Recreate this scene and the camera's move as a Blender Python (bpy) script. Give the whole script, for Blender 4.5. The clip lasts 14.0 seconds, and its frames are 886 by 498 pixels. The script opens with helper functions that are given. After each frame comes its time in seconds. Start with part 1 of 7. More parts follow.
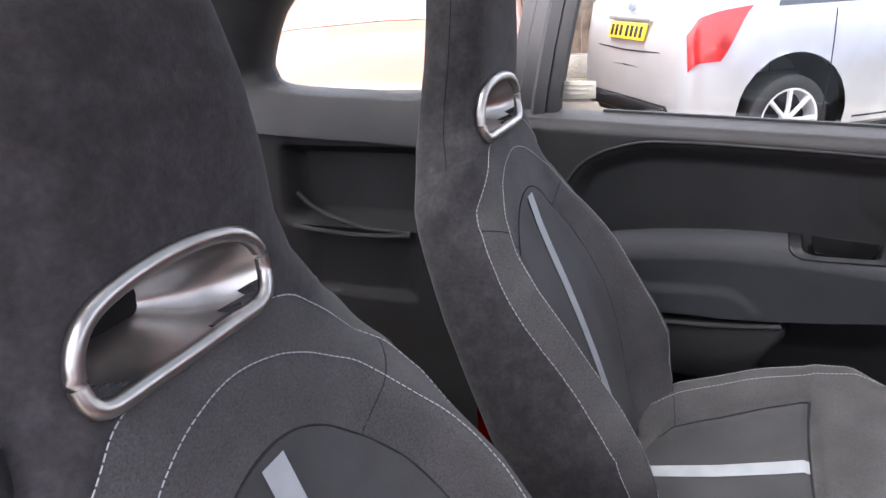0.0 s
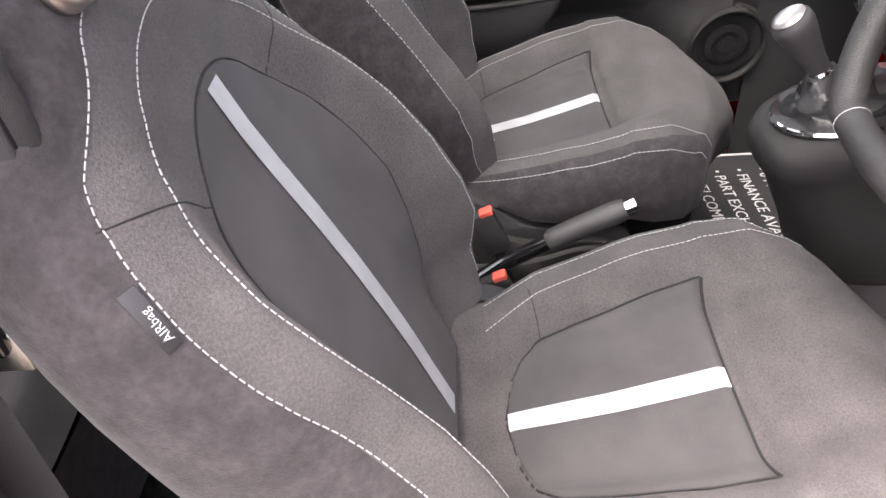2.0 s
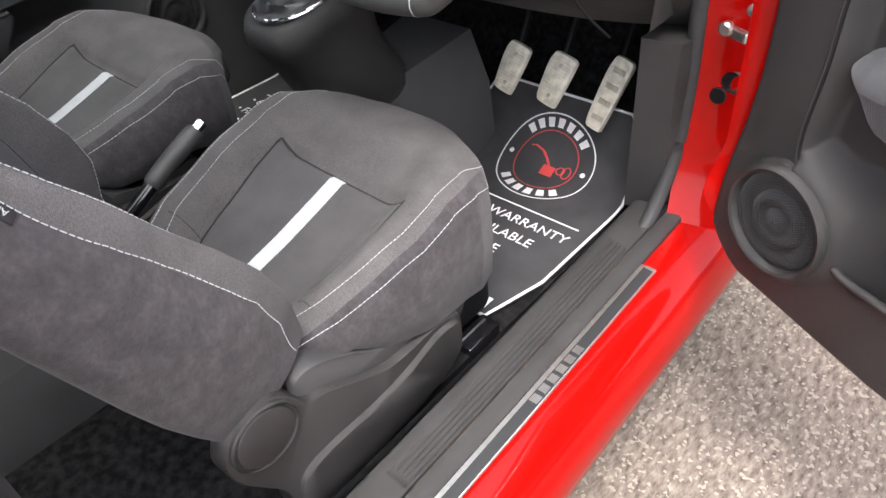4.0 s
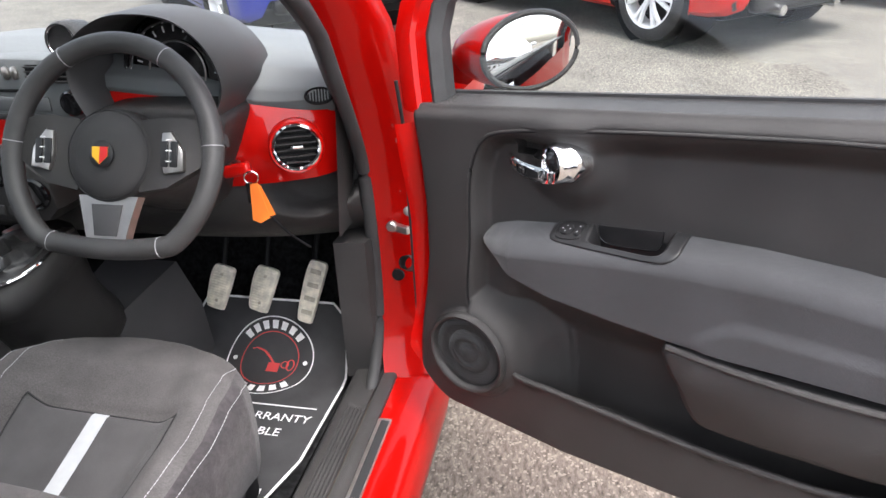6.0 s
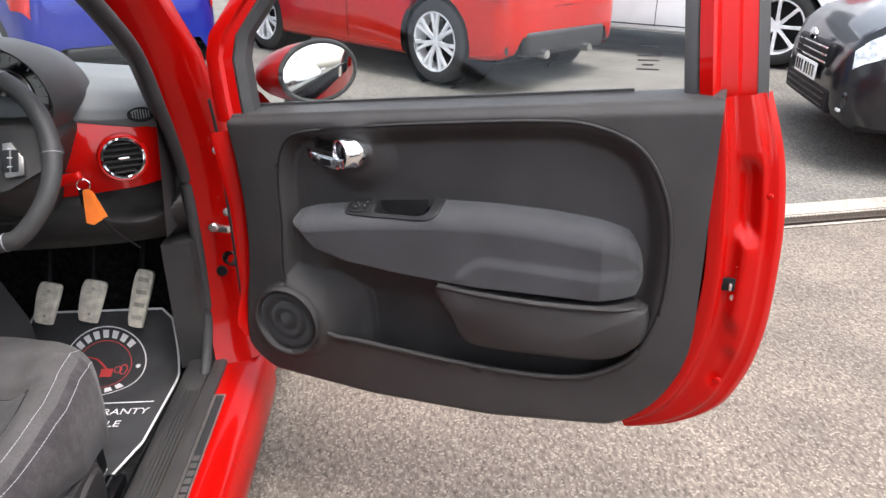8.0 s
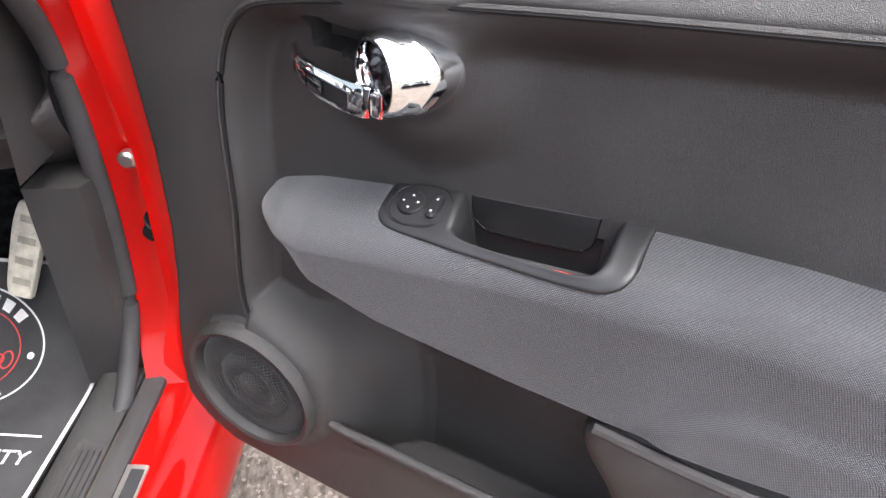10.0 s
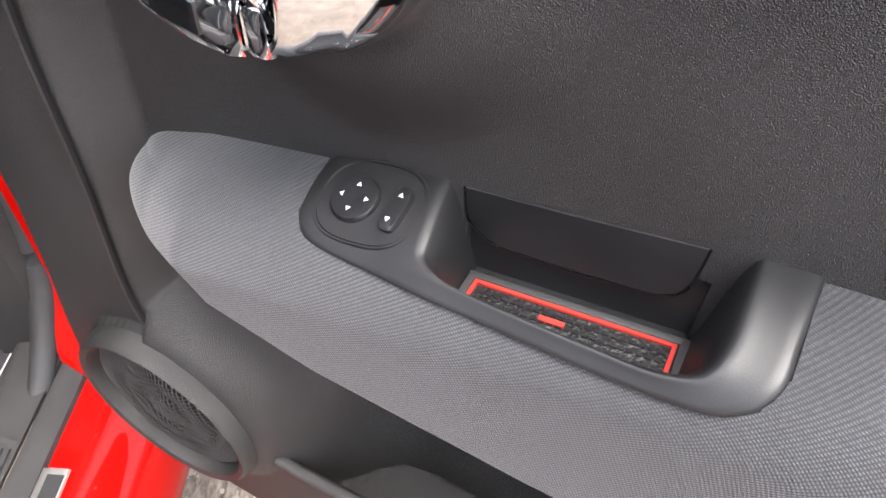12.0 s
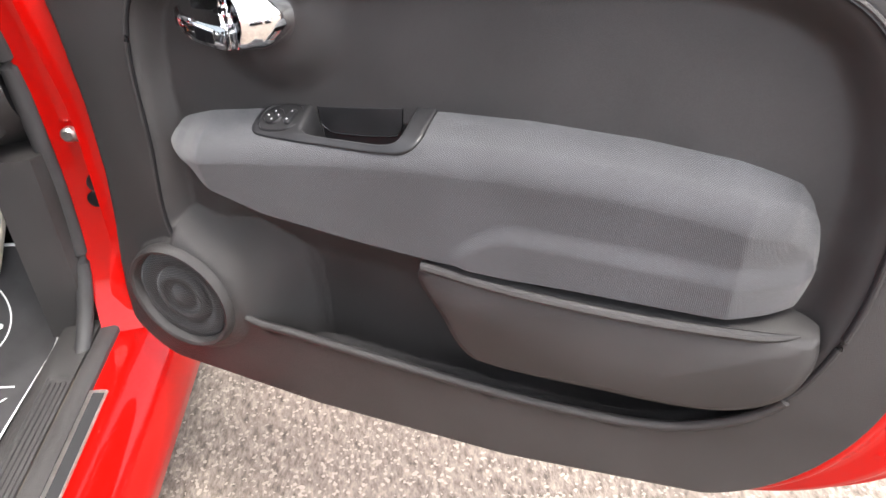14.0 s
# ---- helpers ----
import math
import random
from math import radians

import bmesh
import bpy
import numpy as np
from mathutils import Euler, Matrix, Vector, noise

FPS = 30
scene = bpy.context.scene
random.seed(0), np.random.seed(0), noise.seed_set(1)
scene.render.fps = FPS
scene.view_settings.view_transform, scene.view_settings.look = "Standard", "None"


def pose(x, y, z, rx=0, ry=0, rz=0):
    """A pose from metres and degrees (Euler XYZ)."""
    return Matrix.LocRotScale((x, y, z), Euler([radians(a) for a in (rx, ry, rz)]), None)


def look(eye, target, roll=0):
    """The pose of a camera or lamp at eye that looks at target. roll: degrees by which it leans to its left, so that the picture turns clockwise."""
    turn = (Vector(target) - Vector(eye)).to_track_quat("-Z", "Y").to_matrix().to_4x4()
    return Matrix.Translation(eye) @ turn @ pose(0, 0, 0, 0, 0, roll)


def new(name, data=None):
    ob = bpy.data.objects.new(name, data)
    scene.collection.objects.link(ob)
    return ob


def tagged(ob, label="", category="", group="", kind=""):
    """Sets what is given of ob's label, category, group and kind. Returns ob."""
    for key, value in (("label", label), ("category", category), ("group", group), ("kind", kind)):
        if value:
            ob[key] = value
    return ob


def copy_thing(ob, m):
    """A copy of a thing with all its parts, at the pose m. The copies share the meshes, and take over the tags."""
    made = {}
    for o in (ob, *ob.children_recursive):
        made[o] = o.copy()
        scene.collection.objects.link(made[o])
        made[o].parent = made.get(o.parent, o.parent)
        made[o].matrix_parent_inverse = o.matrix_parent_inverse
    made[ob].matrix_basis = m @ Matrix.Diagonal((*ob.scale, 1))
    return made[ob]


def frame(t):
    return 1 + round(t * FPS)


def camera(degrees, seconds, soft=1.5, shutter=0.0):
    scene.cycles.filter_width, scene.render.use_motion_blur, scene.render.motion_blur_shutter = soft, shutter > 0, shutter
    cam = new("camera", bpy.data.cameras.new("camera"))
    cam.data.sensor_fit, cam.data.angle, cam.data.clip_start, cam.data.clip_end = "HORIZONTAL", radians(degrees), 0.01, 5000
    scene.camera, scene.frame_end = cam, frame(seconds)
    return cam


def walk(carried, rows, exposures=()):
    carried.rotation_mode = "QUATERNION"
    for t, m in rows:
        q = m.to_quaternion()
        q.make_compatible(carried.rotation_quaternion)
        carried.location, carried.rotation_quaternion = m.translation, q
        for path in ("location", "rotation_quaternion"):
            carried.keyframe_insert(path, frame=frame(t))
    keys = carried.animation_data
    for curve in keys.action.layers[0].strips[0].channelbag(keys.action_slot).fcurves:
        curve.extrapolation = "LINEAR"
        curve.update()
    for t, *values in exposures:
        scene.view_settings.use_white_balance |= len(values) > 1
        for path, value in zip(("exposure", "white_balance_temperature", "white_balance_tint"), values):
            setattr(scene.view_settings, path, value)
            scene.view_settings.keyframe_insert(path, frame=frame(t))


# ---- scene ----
import functools

cam = camera(63.5, 14.0)
PATH = [
    (0, (0.729, -0.72, 1.415), (-0.992, -1.456, 0.71), -3.8),
    (0.5, (0.769, -0.745, 1.415), (-0.872, -1.623, 0.684), -4.0),
    (1, (0.819, -0.752, 1.373), (-0.742, -1.571, 0.427), -4.4),
    (1.5, (0.871, -0.772, 1.342), (-0.685, -1.357, 0.231), -5.6),
    (2, (0.907, -0.841, 1.317), (-0.646, -0.909, 0.059), -5.0),
    (2.2, (0.909, -0.871, 1.312), (-0.601, -0.789, 0.004), -3.8),
    (2.5, (0.977, -0.92, 1.296), (-0.478, -0.606, -0.04), -4.4),
    (3, (1.114, -1.0, 1.292), (-0.167, -0.327, -0.089), -7.7),
    (3.2, (1.129, -1.03, 1.292), (-0.07, -0.257, -0.11), -7.8),
    (5.3, (1.190, -1.317, 1.393), (0.285, 0.209, 0.476), -3.5),
    (5.5, (1.196, -1.347, 1.412), (0.367, 0.252, 0.547), -3.0),
    (6, (1.174, -1.405, 1.434), (0.773, 0.347, 0.557), -2.5),
    (6.5, (1.206, -1.494, 1.419), (1.18, 0.311, 0.559), -1.0),
    (7, (1.252, -1.653, 1.42), (1.372, 0.176, 0.619), -0.3),
    (7.5, (1.257, -1.781, 1.435), (1.361, 0.061, 0.661), -0.7),
    (7.7, (1.253, -1.797, 1.439), (1.359, 0.049, 0.677), -0.9),
    (9.8, (1.199, -0.939, 1.283), (1.089, 0.717, 0.167), 1.2),
    (10, (1.168, -0.806, 1.26), (1.154, 0.805, 0.075), 3.0),
    (10.5, (1.158, -0.603, 1.192), (1.202, 0.865, -0.166), 4.9),
    (11, (1.18, -0.534, 1.152), (1.176, 0.879, -0.263), 3.7),
    (11.5, (1.189, -0.527, 1.15), (1.187, 0.865, -0.286), 3.5),
    (12, (1.184, -0.536, 1.158), (1.147, 0.839, -0.294), 1.9),
    (12.5, (1.17, -0.551, 1.173), (1.135, 0.878, -0.225), 0.7),
    (13, (1.177, -0.68, 1.216), (1.258, 0.82, -0.104), -0.4),
    (13.5, (1.244, -0.913, 1.262), (1.396, 0.694, 0.08), -0.1),
    (14, (1.299, -1.088, 1.273), (1.37, 0.562, 0.144), -0.7),
]
EXPOSURES = [(0.0, 2.55, 6350, 15), (0.7, 2.85, 6400, 15), (1.7, 3.2, 7000, 18), (2.5, 2.75, 6900, 15), (3.2, 2.5, 6700, 11), (5.5, 2.35, 6500, 10), (6.5, 2.15, 6500, 10), (7.5, 1.82, 6500, 10), (9.8, 2.75, 6450, 10), (11.0, 2.65, 6500, 10), (12.5, 2.85, 6600, 10), (14.0, 2.85, 6700, 10)]
walk(cam, [(t, look(eye, target, roll)) for t, eye, target, roll in PATH], EXPOSURES)

# ---- world and light: a bright overcast day ----
world = bpy.data.worlds.new("sky")
scene.world = world
world.use_nodes = True
wn, wl = world.node_tree.nodes, world.node_tree.links
wn.clear()
sky = wn.new("ShaderNodeTexSky")
sky.sky_type, sky.sun_disc, sky.sun_elevation, sky.sun_rotation = "NISHITA", False, radians(68), radians(140)
sky.dust_density, sky.air_density = 4.0, 1.0
bg = wn.new("ShaderNodeBackground")
hsv = wn.new("ShaderNodeHueSaturation")
hsv.inputs["Saturation"].default_value = 0.45
bg.inputs["Strength"].default_value = 0.15
wout = wn.new("ShaderNodeOutputWorld")
wl.new(sky.outputs[0], hsv.inputs["Color"])
wl.new(hsv.outputs[0], bg.inputs[0])
wl.new(bg.outputs[0], wout.inputs[0])
sun_data = bpy.data.lights.new("sun", "SUN")
sun_data.energy, sun_data.angle, sun_data.color = 0.9, radians(25), (1.0, 0.98, 0.97)
sun = new("sun", sun_data)
sun.rotation_euler = Vector((0.22, -0.26, 0.94)).to_track_quat("Z", "Y").to_euler()


# ---- materials ----
def mat(name, color, rough=0.5, metal=0.0, var=0.0, scale=8.0, bump=0.0, bscale=400.0, coat=0.0, sheen=0.0, tex="noise", color2=None, spec=0.5, fine=0.0, fscale=300.0):
    """A principled material with broad mottling, fine grain and a fine relief; scales per metre."""
    m = bpy.data.materials.new(name)
    m.use_nodes = True
    n, l = m.node_tree.nodes, m.node_tree.links
    p = n["Principled BSDF"]
    p.inputs["Base Color"].default_value = (*color, 1)
    p.inputs["Roughness"].default_value = rough
    p.inputs["Metallic"].default_value = metal
    p.inputs["Coat Weight"].default_value = coat
    p.inputs["Coat Roughness"].default_value = 0.04
    p.inputs["Sheen Weight"].default_value = sheen
    p.inputs["Specular IOR Level"].default_value = spec
    co = n.new("ShaderNodeTexCoord")
    if var or color2 or fine:
        t = n.new("ShaderNodeTexNoise")
        t.inputs["Scale"].default_value, t.inputs["Detail"].default_value = scale, 4
        l.new(co.outputs["Object"], t.inputs["Vector"])
        r = n.new("ShaderNodeMix")
        r.data_type = "RGBA"
        c2 = color2 or tuple(min(1, c * (1 + 2 * var)) for c in color)
        c1 = color if color2 else tuple(c * (1 - var) for c in color)
        r.inputs["A"].default_value, r.inputs["B"].default_value = (*c1, 1), (*c2, 1)
        ramp = n.new("ShaderNodeMapRange")
        ramp.inputs["From Min"].default_value, ramp.inputs["From Max"].default_value = 0.35, 0.68
        l.new(t.outputs["Fac"], ramp.inputs["Value"])
        l.new(ramp.outputs["Result"], r.inputs["Factor"])
        out = r.outputs["Result"]
        if fine:
            f = n.new("ShaderNodeTexNoise")
            f.inputs["Scale"].default_value, f.inputs["Detail"].default_value = fscale, 2
            l.new(co.outputs["Object"], f.inputs["Vector"])
            g = n.new("ShaderNodeMix")
            g.data_type, g.blend_type = "RGBA", "OVERLAY"
            g.inputs["Factor"].default_value = fine
            l.new(out, g.inputs["A"])
            l.new(f.outputs["Fac"], g.inputs["B"])
            out = g.outputs["Result"]
        l.new(out, p.inputs["Base Color"])
        if metal < 0.5:
            rr = n.new("ShaderNodeMapRange")
            rr.inputs["To Min"].default_value, rr.inputs["To Max"].default_value = max(0.0, rough - 0.06), min(1, rough + 0.06)
            l.new(t.outputs["Fac"], rr.inputs["Value"])
            l.new(rr.outputs["Result"], p.inputs["Roughness"])
    if bump:
        if tex == "weave":
            sx = n.new("ShaderNodeSeparateXYZ")
            l.new(co.outputs["Object"], sx.inputs[0])
            yz = n.new("ShaderNodeMath")
            l.new(sx.outputs[1], yz.inputs[0])
            l.new(sx.outputs[2], yz.inputs[1])
            cx = n.new("ShaderNodeCombineXYZ")
            xy = n.new("ShaderNodeMath")
            l.new(sx.outputs[0], xy.inputs[0])
            l.new(sx.outputs[1], xy.inputs[1])
            l.new(xy.outputs[0], cx.inputs[0])
            l.new(yz.outputs[0], cx.inputs[2])
            w = []
            for ang in (28.0, -52.0):
                mp = n.new("ShaderNodeMapping")
                mp.inputs["Rotation"].default_value = (0, radians(ang), 0)
                wv = n.new("ShaderNodeTexWave")
                wv.inputs["Scale"].default_value = bscale
                wv.inputs["Distortion"].default_value = 0.2
                l.new(cx.outputs[0], mp.inputs["Vector"])
                l.new(mp.outputs[0], wv.inputs["Vector"])
                w.append(wv.outputs["Fac"])
            a = n.new("ShaderNodeMath")
            a.operation = "MULTIPLY"
            l.new(w[0], a.inputs[0])
            l.new(w[1], a.inputs[1])
            h = a.outputs[0]
            tr = n.new("ShaderNodeMapRange")
            tr.inputs["To Min"].default_value, tr.inputs["To Max"].default_value = 0.62, 1.95
            l.new(h, tr.inputs["Value"])
            th = n.new("ShaderNodeMix")
            th.data_type, th.blend_type = "RGBA", "MULTIPLY"
            th.inputs["Factor"].default_value = 1.0
            l.new(p.inputs["Base Color"].links[0].from_socket, th.inputs["A"])
            l.new(tr.outputs[0], th.inputs["B"])
            l.new(th.outputs["Result"], p.inputs["Base Color"])
        elif tex == "leather":
            v = n.new("ShaderNodeTexVoronoi")
            v.feature = "SMOOTH_F1"
            v.inputs["Scale"].default_value = bscale
            l.new(co.outputs["Object"], v.inputs["Vector"])
            h = v.outputs["Distance"]
        else:
            v = n.new("ShaderNodeTexNoise")
            v.inputs["Scale"].default_value, v.inputs["Detail"].default_value = bscale, 3
            l.new(co.outputs["Object"], v.inputs["Vector"])
            h = v.outputs["Fac"]
        b = n.new("ShaderNodeBump")
        b.inputs["Strength"].default_value, b.inputs["Distance"].default_value = bump, 0.002
        l.new(h, b.inputs["Height"])
        l.new(b.outputs[0], p.inputs["Normal"])
    return m


def glass_mat(name, tint, gloss=0.08):
    m = bpy.data.materials.new(name)
    m.use_nodes = True
    n, l = m.node_tree.nodes, m.node_tree.links
    n.clear()
    tr, gl, lw, mx, o = (n.new("ShaderNode" + k) for k in ("BsdfTransparent", "BsdfGlossy", "LayerWeight", "MixShader", "OutputMaterial"))
    tr.inputs[0].default_value = (*tint, 1)
    gl.inputs["Roughness"].default_value = 0.01
    pw, ad = n.new("ShaderNodeMath"), n.new("ShaderNodeMath")
    pw.operation, ad.operation = "POWER", "MULTIPLY_ADD"
    pw.inputs[1].default_value = 5.0
    ad.inputs[1].default_value, ad.inputs[2].default_value = 0.6, 0.035
    l.new(lw.outputs["Facing"], pw.inputs[0])
    l.new(pw.outputs[0], ad.inputs[0])
    l.new(ad.outputs[0], mx.inputs[0])
    l.new(tr.outputs[0], mx.inputs[1])
    l.new(gl.outputs[0], mx.inputs[2])
    l.new(mx.outputs[0], o.inputs[0])
    return m


CLOTH = mat("seat cloth", (0.062, 0.0575, 0.0575), 0.92, var=0.12, scale=16, bump=0.6, bscale=650, sheen=0.03, fine=0.6, fscale=420)
SUEDE = mat("brushed suede", (0.029, 0.025, 0.027), 0.95, var=0.24, scale=42, bump=0.4, bscale=500, sheen=0.10, fine=0.55, fscale=160)
RIBBED = mat("ribbed cloth", (0.047, 0.045, 0.046), 0.9, var=0.14, scale=10, bump=0.4, bscale=1100, sheen=0.05, fine=0.3, fscale=900)
BENCHCLOTH = mat("dark bench cloth", (0.026, 0.027, 0.030), 0.92, var=0.14, scale=14, bump=0.5, bscale=650, sheen=0.1, fine=0.5, fscale=420)
STRIPE = mat("grey stripe", (0.35, 0.36, 0.37), 0.6, var=0.06, scale=30, bump=0.2, bscale=800)
THREAD = mat("grey thread", (0.36, 0.36, 0.37), 0.8)
# Dark line along seams: the crease's shade put into its colour.
SEAM_SHADE = mat("seam shadow thread", (0.012, 0.012, 0.013), 0.9)
PLASTIC = mat("grained black plastic", (0.021, 0.0198, 0.0198), 0.40, spec=0.46, var=0.20, scale=7, bump=0.5, bscale=1900, tex="leather", fine=0.45, fscale=900)
CUPBLACK = mat("smooth black plastic", (0.014, 0.014, 0.015), 0.42, spec=0.36, var=0.15, scale=20, bump=0.06, bscale=1500, fine=0.2, fscale=400)
SWITCH = mat("black switch plastic", (0.010, 0.010, 0.011), 0.35, var=0.1, scale=60)
SOFT = mat("matt black trim", (0.044, 0.043, 0.0445), 0.55, spec=0.4, var=0.12, scale=5, bump=0.16, bscale=1000, tex="leather")
DASHTOP = mat("grey dashboard skin", (0.115, 0.122, 0.125), 0.6, var=0.06, scale=6, bump=0.4, bscale=700, tex="leather")
# Black plastic; in hollows its near-black stands in for their shade.
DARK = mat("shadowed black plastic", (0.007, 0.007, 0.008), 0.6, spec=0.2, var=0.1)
GLOSSBLACK = mat("gloss black plastic", (0.006, 0.006, 0.007), 0.12, coat=0.6)
WOVEN = mat("woven armrest cloth", (0.033, 0.034, 0.038), 0.85, var=0.14, scale=7, bump=0.4, bscale=180, tex="weave", sheen=0.2, fine=0.5, fscale=520)
SEAL = mat("rubber seal", (0.020, 0.020, 0.021), 0.7, var=0.15, scale=20, bump=0.2, bscale=300)
RED = mat("bright red paint", (0.30, 0.0018, 0.001), 0.35, coat=0.36, spec=0.05, var=0.03, scale=3)
REDTRIM = mat("red dashboard lacquer", (0.46, 0.0035, 0.002), 0.3, coat=0.7, spec=0.08, var=0.02, scale=4)
CHROME = mat("chrome", (0.85, 0.85, 0.86), 0.06, metal=1.0)
SATIN = mat("satin nickel", (0.50, 0.47, 0.45), 0.32, metal=1.0, var=0.05, scale=40)
ALLOY = mat("brushed alloy", (0.62, 0.61, 0.58), 0.35, metal=1.0, var=0.06, scale=60, bump=0.15, bscale=500)
PEDAL_DARK = mat("dull pedal slot", (0.42, 0.38, 0.31), 0.6, metal=0.1, var=0.15, scale=60)
PEDAL = mat("worn cast pedal alloy", (0.70, 0.65, 0.55), 0.5, metal=0.12, var=0.15, scale=50, bump=0.3, bscale=300)
CARPET = mat("black carpet", (0.012, 0.012, 0.0128), 1.0, spec=0.05, var=0.45, scale=60, bump=1.0, bscale=500, fine=0.5, fscale=600)
DIRT = mat("brown dust", (0.085, 0.065, 0.048), 0.95, var=0.6, scale=60, bump=0.6, bscale=400)
MATGREY = mat("printed black floor mat", (0.028, 0.028, 0.030), 0.7, var=0.18, scale=12, bump=0.25, bscale=500)
PRINT = mat("white print", (0.72, 0.72, 0.72), 0.7, var=0.05, scale=40)
PRINTRED = mat("red print", (0.55, 0.05, 0.05), 0.7, var=0.05, scale=40)
ORANGE = mat("orange plastic", (0.85, 0.20, 0.03), 0.5, var=0.05, scale=40)
BUCKLERED = mat("red buckle button", (0.62, 0.10, 0.07), 0.45, var=0.05, scale=60)
MIRROR = mat("mirror glass", (0.9, 0.9, 0.9), 0.01, metal=1.0)
GLASS = glass_mat("clear window glass", (0.93, 0.95, 0.94))
RUBBERLINER = mat("ridged black liner", (0.014, 0.014, 0.015), 0.6, bump=0.9, bscale=500, tex="leather")
LINERRED = mat("red liner edge", (0.48, 0.03, 0.02), 0.6, var=0.05, scale=50)
LABEL = mat("satin black label", (0.022, 0.022, 0.023), 0.4)


# ---- mesh tools ----
def part(name, bm, material, parent=None, label="", smooth=40.0, m=None):
    """One mesh object out of a bmesh, under its thing."""
    bmesh.ops.remove_doubles(bm, verts=bm.verts, dist=1e-6)
    bmesh.ops.recalc_face_normals(bm, faces=bm.faces)
    if m is not None:
        bm.transform(m)
    lim = radians(smooth)
    for f in bm.faces:
        f.smooth = True
    for e in bm.edges:
        if len(e.link_faces) == 2 and e.calc_face_angle(0.0) > lim:
            e.smooth = False
    me = bpy.data.meshes.new(name)
    bm.to_mesh(me)
    bm.free()
    me.materials.append(material)
    ob = new(name, me)
    ob.parent = parent
    return tagged(ob, label) if label else ob


def thing(name, label, category, at=None, group="", kind=""):
    ob = new(name)
    ob.empty_display_size = 0.05
    if at is not None:
        ob.matrix_basis = at
    return tagged(ob, label, category, group, kind)


def box(bm, cx, cy, cz, sx, sy, sz, bevel=0.0, m=None, seg=2):
    r = bmesh.ops.create_cube(bm, size=1.0, matrix=Matrix.Translation((cx, cy, cz)) @ Matrix.Diagonal((sx, sy, sz, 1)))
    vs = r["verts"]
    if bevel:
        es = list({e for v in vs for e in v.link_edges})
        g = bmesh.ops.bevel(bm, geom=es, offset=bevel, segments=seg, profile=0.5, affect="EDGES")
        vs = list({v for f in g["faces"] for v in f.verts} | {v for v in vs if v.is_valid})
    if m is not None:
        bmesh.ops.transform(bm, matrix=m, verts=vs)
    return vs


def boxed(*a, **k):
    bm = bmesh.new()
    box(bm, *a, **k)
    return bm


def loft(loops, closed=True, caps=True, bm=None):
    """Skin between loops of points that have the same count."""
    bm = bm or bmesh.new()
    rows = [[bm.verts.new(p) for p in lp] for lp in loops]
    for a, b in zip(rows, rows[1:]):
        n = len(a)
        for i in range(n if closed else n - 1):
            j = (i + 1) % n
            bm.faces.new((a[i], a[j], b[j], b[i]))
    if caps and closed:
        bm.faces.new(rows[0])
        bm.faces.new(rows[-1])
    return bm


def grid(f, nu, nv, bm=None):
    """A surface f(i / nu, j / nv)."""
    bm = bm or bmesh.new()
    vs = [[bm.verts.new(f(i / nu, j / nv)) for j in range(nv + 1)] for i in range(nu + 1)]
    for i in range(nu):
        for j in range(nv):
            bm.faces.new((vs[i][j], vs[i + 1][j], vs[i + 1][j + 1], vs[i][j + 1]))
    return bm


def spline(pts, n, closed=False):
    """n points of a Catmull-Rom curve through pts, evenly spaced by parameter."""
    P = [Vector(p) for p in pts]
    k = len(P) if closed else len(P) - 1
    out = []
    for s in range(n):
        t = s / n * k if closed else s / (n - 1) * k
        i = min(int(t), k - 1)
        f = t - i
        g = (lambda q: P[q % len(P)]) if closed else (lambda q: P[max(0, min(len(P) - 1, q))])
        a, b, c, d = g(i - 1), g(i), g(i + 1), g(i + 2)
        out.append(0.5 * (2 * b + (c - a) * f + (2 * a - 5 * b + 4 * c - d) * f * f + (3 * b - a - 3 * c + d) * f * f * f))
    return out


def tube(path, r, seg=10, closed=False, bm=None, flat=1.0, up=(0, 0, 1)):
    """A round bar along a path; r a number or a list; flat squashes it along the up direction."""
    P = [Vector(p) for p in path]
    n = len(P)
    loops = []
    for i, p in enumerate(P):
        a = P[(i - 1) % n] if closed or i else P[i]
        b = P[(i + 1) % n] if closed or i < n - 1 else P[i]
        t = (b - a).normalized()
        u = Vector(up)
        if abs(t.dot(u)) > 0.98:
            u = Vector((1, 0, 0))
        x = t.cross(u).normalized()
        y = x.cross(t)
        rr = r[i] if isinstance(r, (list, tuple)) else r
        loops.append([p + x * rr * math.cos(q) + y * rr * flat * math.sin(q) for q in (2 * math.pi * k / seg for k in range(seg))])
    if closed:
        loops.append(loops[0])
    return loft(loops, True, not closed, bm)


def lathe(profile, seg=32, bm=None, m=None):
    """A turned body about z from (radius, height) pairs."""
    loops = [[Vector((max(r, 1e-5) * math.cos(q), max(r, 1e-5) * math.sin(q), h)) for q in (2 * math.pi * k / seg for k in range(seg))] for r, h in profile]
    b2 = loft(loops, True, False, bm)
    if m is not None:
        b2.transform(m)
    return b2


def prism(outline, y0, y1, inset=0.0, depth=0.0):
    """A plate with an outline in x and z, from y0 to y1; its y0 rim is drawn in by inset over depth."""
    P = [Vector((p[0], 0, p[1])) for p in outline]
    c = sum(P, Vector()) / len(P)
    loops = []
    if inset:
        loops.append([p + (c - p).normalized() * inset + Vector((0, y0, 0)) for p in P])
        loops.append([p + (c - p).normalized() * inset * 0.3 + Vector((0, y0 + depth * 0.3, 0)) for p in P])
        loops.append([p + Vector((0, y0 + depth, 0)) for p in P])
    else:
        loops.append([p + Vector((0, y0, 0)) for p in P])
    loops.append([p + Vector((0, y1, 0)) for p in P])
    return loft(loops)


